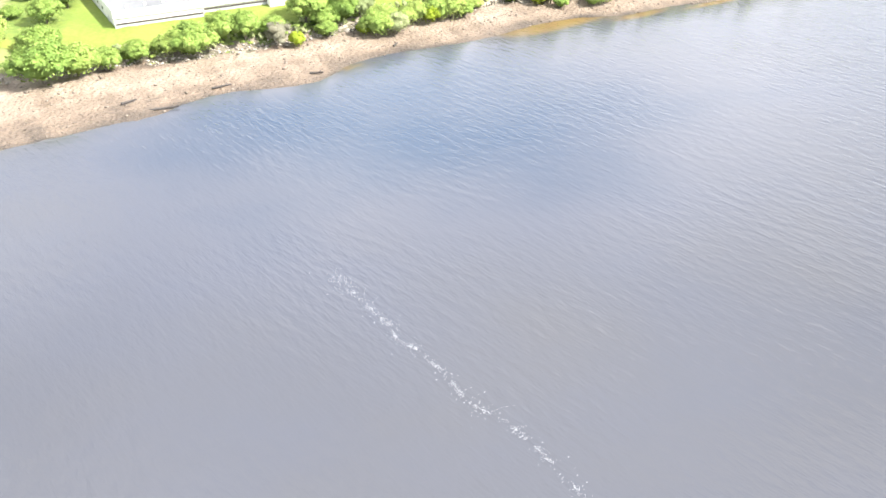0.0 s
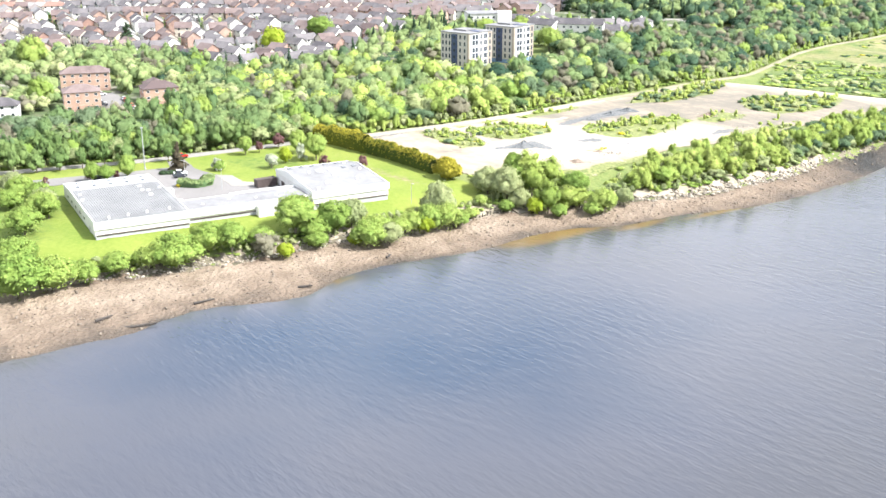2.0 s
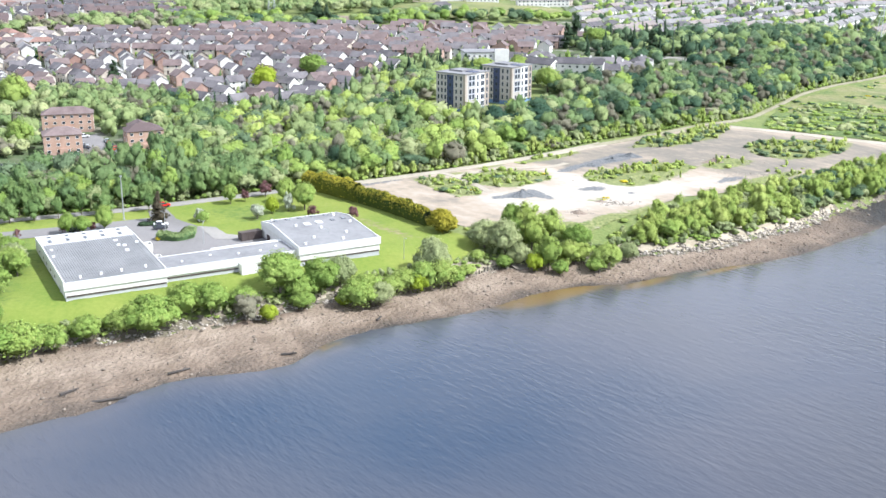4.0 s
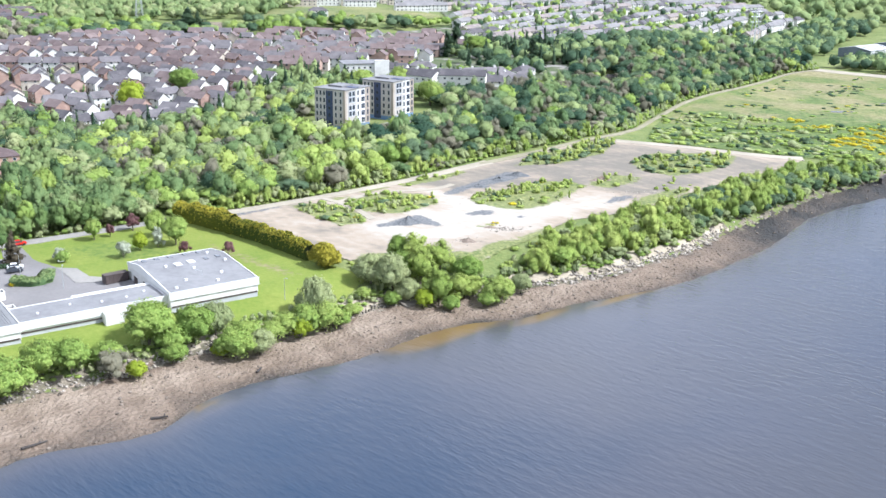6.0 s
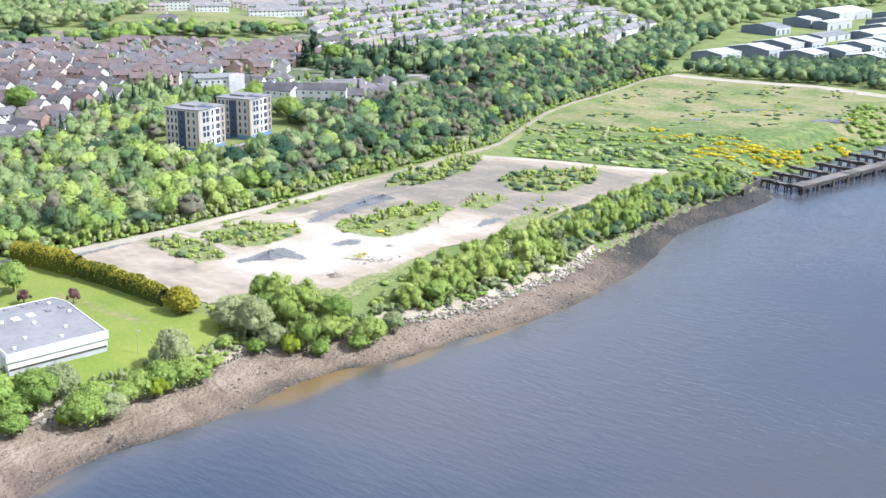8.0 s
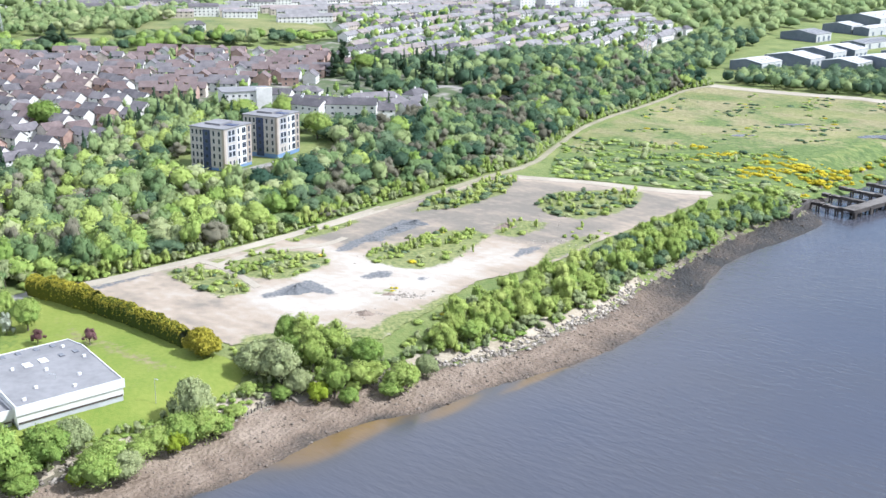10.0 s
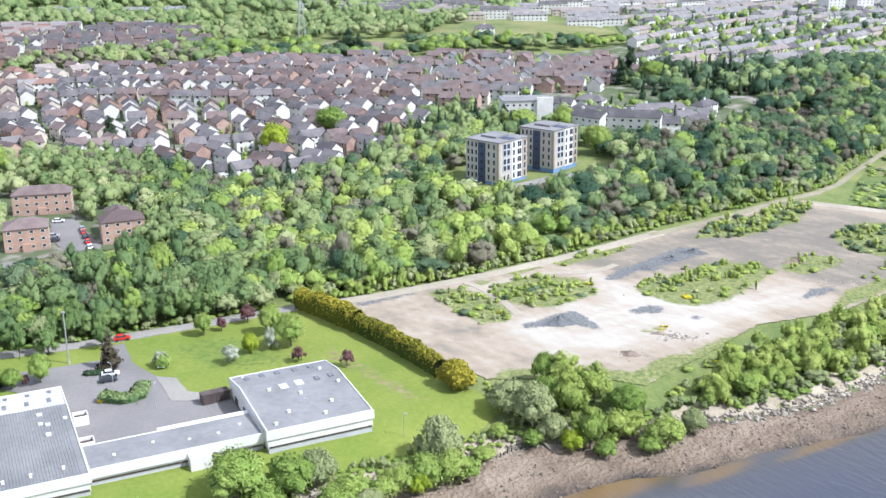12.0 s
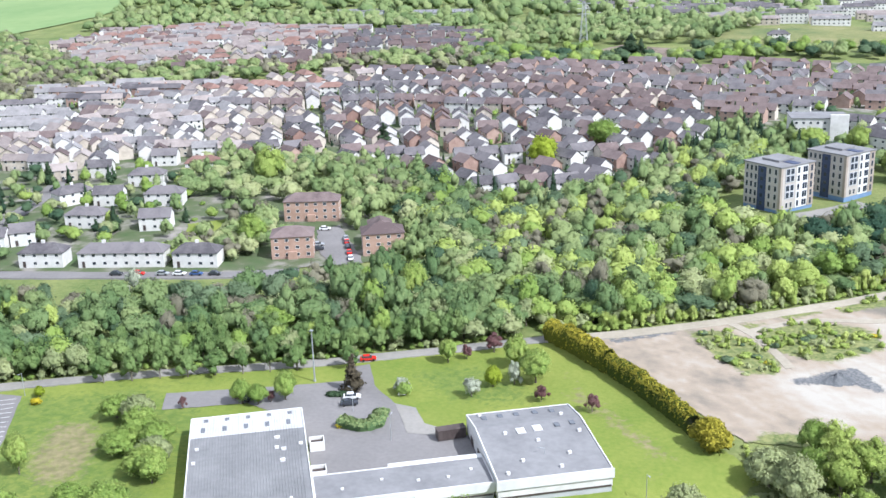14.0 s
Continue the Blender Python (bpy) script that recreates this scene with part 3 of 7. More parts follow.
WEEDS = [[(-10, 402.4), (-6.4, 394.8), (0.3, 383.8), (6.5, 376.9), (14.4, 378.4), (15.7, 386.7), (9.9, 395.7), (6, 401), (-0.1, 404.8)],
         [(8.2, 402.2), (10.4, 395.4), (16.3, 390.5), (25.9, 388), (32.9, 393.8), (40, 400.6), (38.8, 411.2), (34.9, 415.5), (29.6, 416), (20.8, 415.8), (12.4, 411)],
         [(50.4, 406), (53, 400.5), (59.4, 393.5), (67.2, 391), (77, 397), (92.5, 417.4), (97.7, 423.3), (92.4, 431), (83.1, 431.5), (72.6, 426), (64.3, 420.5), (54.1, 413)],
         [(97, 424), (104, 420), (116, 428), (122, 436), (112, 440), (102, 436)], [(30.1, 424.5), (28.6, 428), (37, 439.5), (53.2, 449.1), (56.6, 445.7), (45.8, 434.8)],
         [(122.8, 459.4), (123.3, 446.3), (133.9, 438), (150.3, 445.5), (165.4, 459.9), (174.1, 475.1), (157.8, 478.3), (137.5, 476.2), (127.7, 467.9)], [(74, 453), (95.1, 457), (115, 472.5), (124.9, 490.5), (122.6, 499.9), (105.7, 483.5), (89.1, 472)],
         [(44, 346), (50, 343), (62, 349), (84, 371), (106, 390), (84, 378), (66, 367), (58, 358), (50, 354)], [(8, 342), (24, 340), (46, 340), (52, 351), (60, 362), (50, 355.6), (44, 348), (26, 350), (12, 349)], [(47.6, 373.7), (56.8, 377.1), (55.2, 372.1), (49.6, 371.5)],
         [(-38, 387), (-28, 393), (-10, 404), (14, 418), (12, 420), (-14, 405), (-38, 391)], [(100, 388), (118, 402), (134, 416), (128, 420), (112, 408)], [(8, 419), (20, 428), (26, 424), (16, 416.5)], [(-2, 404), (4, 410), (12, 414), (7, 406)]]
GRAVEL = [[(16.6, 376.1), (22.3, 379.9), (24.8, 382.9), (32.5, 387.6), (39.1, 374.4), (35.9, 373.6), (30, 377.2), (18.8, 373.8)], [(46.2, 387.4), (54.5, 393.1), (57.4, 390.8), (55.8, 385.7), (48.4, 385.2)], [(61, 383), (67, 385), (66, 381)],
          [(42, 413.5), (48.1, 423), (58.8, 433.8), (70.2, 445.6), (77.9, 445), (74.4, 436.7), (63.5, 428.1), (53.3, 421.6), (46.8, 413)], [(100, 428), (110, 434), (108, 428)], [(96, 398), (106, 404), (112, 412), (102, 408)], [(-30, 392), (-14, 402), (-12, 400), (-27, 390)]]
spread = lambda rings, soft, thin: lambda x, y: np.max([np.clip(0.5 + depth(x, y, g) / soft, 0, 1) for g in rings], axis=0) * thin
BRIGHT = [(12, 372), (22, 358), (40, 356), (62, 372), (82, 386), (104, 404), (98, 412), (76, 396), (60, 402), (50, 412), (42, 420), (28, 426), (40, 412), (40, 398), (28, 390)]
GREYED = [(36, 428), (48, 416), (62, 424), (98, 424), (108, 408), (130, 418), (160, 440), (190, 462), (170, 474), (150, 484), (124, 496), (104, 482), (70, 456), (48, 444)]
sheet("lawn", LAWN_RING, TURF, "mown green lawn round the factory with worn patches", 0.15, 3.0,
      cover={"worn": spread([[(-147, 314), (-136, 318), (-126, 308), (-121, 290), (-131, 285), (-141, 296)], [(-40, 372), (-30, 366), (-34, 364)], [(-18, 322), (-6, 328), (-8, 322)], [(-31, 362), (-9, 338), (-3, 331), (-9, 328), (-24, 344), (-36, 357)]], 9.0, 0.58),
             "lush": spread([[(-80, 360), (-64, 372), (-46, 366), (-34, 352), (-46, 344), (-60, 344)], [(-150, 336), (-118, 350), (-112, 344), (-140, 330)], [(-118, 300), (-104, 330), (-100, 300), (-108, 280)], [(-205, 288), (-118, 262), (-96, 262), (-108, 330), (-134, 340), (-205, 306)]], 14.0, 0.55)})
sheet("brownfield", SITE_RING, SITE, "bare crushed concrete of a cleared site with weeds and gravel", 0.22, 1.9, 0.4,
      tones=lambda x, y: np.clip(0.33 + 0.12 * waviness(x, y, 24, 41) + 0.11 * waviness(x, y, 6, 42) + 0.05 * np.sin(depth(x, y, BRIGHT) * 1.15 + waviness(x, y, 40, 43)) + 0.40 * np.clip(0.5 + depth(x, y, BRIGHT) / 12, 0, 1) - 0.31 * np.clip(0.5 + depth(x, y, GREYED) / 9, 0, 1), 0, 1),
      cover={"weeds": spread(WEEDS, 4.0, 0.74), "grit": spread(GRAVEL, 3.4, 0.84)})
ribbon("track", [(-46, 389), (-28, 395), (0, 411), (28, 431), (66, 459)], 4.6, TRACK, "dusty pale track along the edge of the woods", 0.34)
ribbon("track", [(62, 456.5), (69, 460.5), (95, 479.5), (114, 497), (126, 506), (134, 515)], 2.9, PATHDUST, "narrow dusty track along the edge of the woods", 0.36)
ribbon("site_path", [(-1, 412), (6.6, 405.4), (10, 399), (14, 391), (17, 383)], 2.6, TRACK, "pale worn path between the weed beds", 0.30)
ribbon("site_path", [(7, 405.6), (15, 413.6), (24.5, 419.6), (36, 419), (42, 421), (48, 428)], 2.8, TRACK, "pale worn path between the weed beds", 0.30)
ribbon("footpath", [(132, 512), (148, 535), (163, 562), (191, 603), (258, 673), (300, 716), (335, 738)], 2.6, PATHDUST, "narrow trodden path beside the woods", 0.34)
ribbon("site_track", [(128, 498), (150, 492), (186, 474), (200, 470)], 6, TRACK, "dusty track across the cleared site", 0.27)
sheet("meadow", [(140, 498), (165, 556), (192, 596), (259, 666), (312, 726), (345, 730), (400, 672), (425, 630), (398, 592), (348, 528), (320, 512), (285, 492), (245, 474), (226, 462), (205, 470), (186, 480), (152, 496)], WILD, "wide yellow-green rough meadow", 0.25, 6,
      cover={"worn": lambda x, y: np.clip(0.44 + 0.26 * waviness(x, y, 70, 91) + 0.14 * waviness(x, y, 17, 92), 0, 0.66), "lush": lambda x, y: np.clip(0.40 + 0.26 * waviness(x, y, 55, 93) + 0.16 * waviness(x, y, 15, 94) - (y - 560) / 900 + 0.34 * np.clip((575 - y - 0.12 * (x - 180)) / 40, 0, 1), 0, 0.75)})
ribbon("meadow_track", [(330, 735), (374, 696), (402, 674), (418, 632), (470, 560)], 12, TRACK, "broad bare strip at the edge of the meadow", 0.38)
for x, y, a, b in ((268, 575, 7, 2.6), (336, 561, 12, 4), (314, 603, 10, 2.2)):
    sheet("pond", [(x + a * math.cos(k * math.tau / 12), y + b * math.sin(k * math.tau / 12)) for k in range(12)], WATER, "shallow pool in the meadow", 0.36, 2.5, 1.3, "water", cover={"silt": lambda px, py: np.full(px.shape, 0.62)})
TOWN = [([(-153, 556), (-125, 535), (-103, 515), (-69, 515), (-48, 540), (-31, 570), (-18, 627), (-40, 727), (-173, 812), (-254, 795), (-345, 738), (-450, 662), (-366, 560), (-330, 470), (-290, 405), (-232, 404), (-157, 416), (-110, 445), (-124, 488), (-200, 524), (-215, 560)], 0.3),
        ([(-615, 924), (-467, 784), (-402, 784), (-318, 794), (-254, 839), (-194, 874), (-230, 1005), (-328, 1046), (-525, 1092), (-628, 1047)], 0.9),
        ([(-180, 812), (-42, 722), (-18, 648), (50, 690), (102, 770), (96, 852), (10, 858), (-60, 856), (-172, 844)], 0.5),
        ([(-45, 640), (20, 600), (60, 580), (110, 600), (150, 690), (290, 832), (447, 1015), (437, 1260), (116, 1230), (110, 925), (60, 870), (10, 871), (-75, 851)], 0.6)]
for ring, lift in TOWN:
    sheet("garden_ground", ring, GARDEN, "gardens, drives and streets between houses", lift, 16)
sheet("field", [(-739, 1020), (-726, 1172), (-748, 1290), (-1040, 1400), (-1300, 1300), (-1000, 1000)], FIELD, "smooth green farm field", 1.0, 40)
sheet("field", [(-50, 945), (-20, 920), (11, 903), (74, 936), (110, 975), (81, 1050), (10, 1060), (-36, 1012)], MEADOW, "open yellow-green hillside field", 1.0, 25)
sheet("ploughed_field", [(-127, 914), (-94, 889), (-55, 881), (-53, 906), (-110, 941)], SOIL, "brown bare field", 1.0, 15)
ribbon("street", [(-290, 402), (-240, 398), (-188, 409), (-157, 416), (-135, 425)], 6, TARMAC, "residential street with parked cars", 0.5)
ribbon("street", [(-300, 405), (-270, 447), (-281, 490), (-300, 530)], 7, TARMAC, "residential street with parked cars", 0.5)
ribbon("street", [(112, 664), (126, 694), (138, 710), (150, 711), (157, 700), (151, 672), (144, 650)], 6, ROADWAY, "pale lane bending into the woods", 0.6)
sheet("pond", [(160, 650), (170, 649), (176, 666), (181, 684), (174, 687), (166, 668)], WATER, "small pool among the trees", 0.5, 3, 0.6, "water", cover={"silt": lambda px, py: np.full(px.shape, 0.6)})
sheet("forecourt", [(12.6, 500), (20, 507), (27, 514), (34, 522.5), (38, 527), (43, 522), (30, 506), (17, 495)], ROADWAY, "paved forecourt beside the flats", 0.6, 5, 0.2, "pavement")
sheet("flat_car_park", [(-149, 470), (-143, 478), (-130, 458), (-118, 438), (-127, 433), (-137, 446)], TARMAC, "small tarmac car park between brick flats", 0.5, 6)
sheet("green_garden", [(-199, 464), (-187, 473), (-175, 450), (-189, 446)], LAWN, "fenced green garden", 0.55, 6)


# ---- factory by the river ----
FX, FY, FTURN = -88.6, 276.2, 28.2


def spot(lx, ly, ox=FX, oy=FY, turn=FTURN):
    c, s = math.cos(radians(turn)), math.sin(radians(turn))
    return ox + lx * c - ly * s, oy + lx * s + ly * c


def window_mesh(w, h, frame_mat=None, glass=None, bars=1):
    """A framed window in the xz plane, in one piece, its outside towards -y, its origin at the sill's middle: the glass lies back in the frame."""
    k = Maker(frame_mat or TRIM, glass or GLASS)
    e = 0.10
    out = [(-w / 2, 0), (w / 2, 0), (w / 2, h), (-w / 2, h)]
    inn = [(-w / 2 + e, e), (w / 2 - e, e), (w / 2 - e, h - e), (-w / 2 + e, h - e)]
    k.v = [(x, 0.05, z) for x, z in out] + [(x, -0.07, z) for x, z in out] + [(x, -0.07, z) for x, z in inn] + [(x, -0.02, z) for x, z in inn]
    for a in range(4):
        b = (a + 1) % 4
        k.f += [(a, b, 4 + b, 4 + a), (4 + a, 4 + b, 8 + b, 8 + a), (8 + a, 8 + b, 12 + b, 12 + a)]
        k.m += [0, 0, 0]
    k.f += [(3, 2, 1, 0), (12, 13, 14, 15)]
    k.m += [0, 1]
    return k.mesh("window")


def side_pose(face, a, z, w, d):
    """Where a window sits on the face of a w by d body centred on the origin: a metres along that face."""
    if face == "front":
        return pose(a, -d / 2, z)
    if face == "back":
        return pose(-a, d / 2, z, 0, 0, 180)
    if face == "right":
        return pose(w / 2, a, z, 0, 0, 90)
    return pose(-w / 2, -a, z, 0, 0, -90)


def flat_unit(name, x0, y0, x1, y1, h, roof_mat, label, z, crown=0.5, split=None, ribbed=True, white_back=False):
    """A low factory hall: walls, a shallow sheet roof inside a white parapet."""
    ox, oy = spot((x0 + x1) / 2, (y0 + y1) / 2)
    w, d = x1 - x0, y1 - y0
    hall = thing(name, ox, oy, z, FTURN, label, "factory hall", "factory halls")
    k = Maker(WHITE, WALLGREY)
    k.box(-w / 2, -d / 2, 1.1, w / 2, d / 2, h, 0)
    part("wall", k, hall)
    part("plinth", Maker(WALLGREY).box(-w / 2 + 0.12, -d / 2 + 0.12, -0.9, w / 2 - 0.12, d / 2 - 0.12, 1.1), hall, "grey recessed base course")
    y_mid = d / 2 - (split or d / 2)
    k = Maker(roof_mat)
    e = w / 2 - 0.12
    k.solid([(-e, -d / 2 + 0.3, h), (e, -d / 2 + 0.3, h), (e, y_mid, h), (-e, y_mid, h)], [(-e, -d / 2 + 0.3, h + 0.12), (e, -d / 2 + 0.3, h + 0.12), (e, y_mid, h + crown), (-e, y_mid, h + crown)])
    roof = part("roof", k, hall, "ribbed grey sheet roof slope")
    k = Maker(WHITEROOF if white_back else roof_mat)
    k.solid([(-e, y_mid, h), (e, y_mid, h), (e, d / 2 - 0.3, h), (-e, d / 2 - 0.3, h)], [(-e, y_mid, h + crown), (e, y_mid, h + crown), (e, d / 2 - 0.3, h + 0.15), (-e, d / 2 - 0.3, h + 0.15)])
    part("roof", k, hall, "white sheet roof slope" if white_back else "")
    for a in ((-w / 2 - 0.1, -d / 2 - 0.15, w / 2 + 0.1, -d / 2 + 0.3), (-w / 2 - 0.1, d / 2 - 0.3, w / 2 + 0.1, d / 2 + 0.05),
              (-w / 2 - 0.1, -d / 2 + 0.3, -w / 2 + 0.12, d / 2 - 0.3), (w / 2 - 0.12, -d / 2 + 0.3, w / 2 + 0.1, d / 2 - 0.3)):
        side = a[2] - a[0] < 1
        if side:
            k = Maker(TRIM)
            for y0_, y1_, c0, c1 in ((a[1], y_mid, 0.34, crown + 0.22), (y_mid, a[3], crown + 0.22, 0.34)):
                k.solid([(a[0], y0_, h - 0.5), (a[2], y0_, h - 0.5), (a[2], y1_, h - 0.5), (a[0], y1_, h - 0.5)],
                        [(a[0], y0_, h + c0), (a[2], y0_, h + c0), (a[2], y1_, h + c1), (a[0], y1_, h + c1)])
        else:
            k = Maker(TRIM).box(a[0], a[1], h - 0.5, a[2], a[3], h + 0.2)
        part("parapet", k, hall)
    tall = 0.11 if split else 0.03
    for i in range(int((w - 1.2) / 0.6)):
        if ribbed:
            rx = -w / 2 + 0.7 + i * 0.6
            for ya, yb, za, zb, mm in ((-d / 2 + 0.35, y_mid, 0.10, crown - 0.02, roof_mat), (y_mid, d / 2 - 0.35, crown - 0.02, 0.13, WHITEROOF if white_back else roof_mat)):
                rib = Maker(mm).solid([(rx, ya, h + za), (rx + 0.16, ya, h + za), (rx + 0.16, yb, h + zb), (rx, yb, h + zb)], [(rx + 0.04, ya, h + za + tall), (rx + 0.12, ya, h + za + tall), (rx + 0.12, yb, h + zb + tall), (rx + 0.04, yb, h + zb + tall)])
                part("rib", rib, hall)
    part("fascia", Maker(TRIM).box(-w / 2 - 0.3, -d / 2 - 0.32, h - 1.7, w / 2 + 0.3, -d / 2 - 0.16, h + 0.36), hall, "deep white fascia band")
    # added dark strip low on the front wall, no glass in it
    part("window_strip", Maker(DARKBOX).box(-w / 2 + 0.2, -d / 2 - 0.02, 1.1, w / 2 - 0.2, -d / 2 + 0.06, 1.5), hall, "dark strip above the base course")
    return hall, w, d, h, roof


def on_roof(hall, name, lx, ly, w, d, z, hgt, m, label=""):
    part(name, Maker(m, TRIM).box(lx - w / 2, ly - d / 2, z - 0.1, lx + w / 2, ly + d / 2, z + hgt), hall, label)


west, ww, wd, wh, _ = flat_unit("factory_hall", 0, 0, 24.4, 45, 4.6, METALROOF, "long low white factory hall with grey ribbed roof", 6.5, 0.55, 11, white_back=True)
for i in range(5):
    on_roof(west, "skylight", -9.5 + i * 4.6, 15.2, 0.9, 2.2, wh + 0.42, 0.14, SKYLIGHT, "dark roof light")
    on_roof(west, "skylight", -9.0 + i * 4.6, 20.2, 0.9, 1.3, wh + 0.22, 0.14, SKYLIGHT, "dark roof light")
for lx, ly in ((-4.6, 1.5), (0.2, 1.2), (0, 8.5), (-5, 9.5)):
    on_roof(west, "skylight", lx, ly, 1.2, 2.6, wh + 0.25, 0.12, SKYLIGHT, "dark roof light")
for lx, ly, s in ((6.2, 7.8, 1.5), (6.0, 3.2, 1.2), (7.4, 2.2, 1.3), (7.0, -2.6, 1.4), (-10.5, 6.0, 1.0), (-11, 0, 1.0), (11, 4, 1.1), (-8, -20, 0.8), (-3, -19.5, 0.8), (2, -19, 0.8), (8, -18.5, 0.8)):
    on_roof(west, "roof_vent", lx, ly, s * 0.75, s * 0.5, wh + 0.2, 0.7, TRIM, "white roof vent")
for i in range(5):
    part("window", window_mesh(2.2, 1.1, bars=2), west, at=side_pose("left", -16 + i * 6, 1.9, ww, wd))
part("door", Maker(WALLGREY).box(-ww / 2 - 0.06, -16.2, -0.2, -ww / 2, -14.8, 2.2), west)
part("roller_door", Maker(STEEL).box(ww / 2, 6, -0.2, ww / 2 + 0.08, 10, 3.4), west, "grey roller door")

link, lw, ld, lh, _ = flat_unit("factory_link", 24.7, 3.2, 59.5, 14.2, 3.7, FELTROOF, "low white linking wing with flat grey felt roof", 6.5, 0.25)
for lx in (-12, -4, 3, 9, 14):
    on_roof(link, "roof_vent", lx, -1.5 + (lx % 3), 0.6, 0.5, lh + 0.15, 0.4, TRIM, "white roof vent")
part("porch", Maker(WHITE).box(1.6, -ld / 2 - 2.6, -0.4, 6.0, -ld / 2, 3.0), link, "white block porch")
part("step_parapet", Maker(TRIM).box(-2, ld / 2, lh - 0.6, 17.4, ld / 2 + 1.2, lh + 0.3), link, "white stepped back parapet")

east, ew, ed, eh, _ = flat_unit("factory_hall", 59.8, 1.0, 83, 31.6, 4.8, FELTROOF, "square white factory hall with shallow pitched grey felt roof", 6.6, 1.5, 9.5, False)
def east_roof(ly):
    ridge, half = ed / 2 - 9.5, ed / 2 - 0.3
    return eh + (0.12 + 1.38 * (ly + half) / (ridge + half) if ly < ridge else 0.15 + 1.35 * (half - ly) / (half - ridge))


for lx, ly in ((-8.5, 11.4), (-4.8, 11.8), (-1.2, 11.8), (3.0, 11.8), (6.8, 11.6), (5.6, 3.5), (9, 3.8)):
    on_roof(east, "skylight", lx, ly, 1.1, 1.7, east_roof(ly) + 0.06, 0.14, SKYLIGHT, "dark roof light")
for lx, ly in ((-2.5, 2.6), (1.2, 3.0)):
    on_roof(east, "roof_patch", lx, ly, 1.8, 2.4, east_roof(ly) + 0.08, 0.1, TRIM, "white roof panel")
for lx, ly in ((8, 8.5), (-6, 2), (0, -2), (9.5, 0), (-9, 13.5), (-9, -13), (2, -12.6), (-5, -9), (5, -8)):
    on_roof(east, "roof_vent", lx, ly, 0.7, 0.55, east_roof(ly) + 0.05, 0.5, TRIM, "white roof vent")
part("loading_bay", Maker(DARKBOX).box(-ew / 2 - 0.1, 0, -0.4, -ew / 2, 3.6, 2.8), east, "dark open loading bay")
part("loading_bay", Maker(DARKBOX).box(-ew / 2 - 0.1, 8, -0.4, -ew / 2, 10.6, 2.4), east, "dark open loading bay")


def placed(lx, ly):
    x, y = spot(lx, ly)
    return x, y, ground(x, y) + 0.26


def bin_store(lx, ly):
    x, y, z = placed(lx, ly)
    s = thing("plant_enclosure", x, y, z, FTURN, "white walled open-topped plant enclosure beside the hall", "enclosure", "plant enclosures")
    for a in ((-1.6, -1.5, 1.6, -1.3), (-1.6, 1.3, 1.6, 1.5), (-1.6, -1.3, -1.4, 1.3), (1.4, -1.3, 1.6, 1.3)):
        part("wall", Maker(WHITE).box(a[0], a[1], 0, a[2], a[3], 2.2), s)
    part("unit", Maker(DARKBOX).box(-1.2, -1.1, 0, 1.2, 1.1, 1.5), s, "dark plant unit")


bin_store(26.8, 32.5)
bin_store(26.3, 19.5)
x, y, z = placed(56, 30.5)
skip = thing("container", x, y, z, FTURN + 5, "dark brown steel container beside the yard", "container")
part("body", Maker(DARKBOX).box(-3.2, -1.2, 0.1, 3.2, 1.2, 2.3), skip)
part("lid", Maker(DARKBOX).box(-3.25, -1.25, 2.3, 3.25, 1.25, 2.42), skip)
for i in range(7):
    part("rib", Maker(DARKBOX).box(-3 + i - 0.06, -1.28, 0.1, -3 + i + 0.06, -1.2, 2.3), skip)

mast = thing("floodlight_mast", -95.6, 350, ground(-95.6, 350) + 0.1, 0, "tall slim galvanised steel mast on the verge", "mast")
part("pole", Maker(STEEL).tube((0, 0, 0), (0, 0, 13.6), 0.24, 0.13, 10), mast)
part("base", Maker(STEEL).tube((0, 0, 0), (0, 0, 0.5), 0.42, 0.36, 10), mast)
part("lamp_head", Maker(STEEL).box(-0.35, -0.35, 13.4, 0.35, 0.35, 13.7), mast)


def lamp_post(x, y, h, label):
    p = thing("lamp_post", x, y, ground(x, y) + 0.2, random.uniform(0, 360), label, "lamp post", "lamp posts")
    part("pole", Maker(STEEL).tube((0, 0, 0), (0, 0, h), 0.09, 0.05, 6), p)
    part("arm", Maker(STEEL).tube((0, 0, h), (0.9, 0, h + 0.15), 0.05, 0.04, 5), p)
    part("lamp_head", Maker(STEEL).box(0.8, -0.12, h + 0.08, 1.4, 0.12, h + 0.2), p)


for x, y in ((-9.2, 315.8), (-162, 324.5), (-79.5, 336), (-66, 325), (-30, 318)):
    lamp_post(x, y, 6.0, "thin grey steel lamp post on the grass")


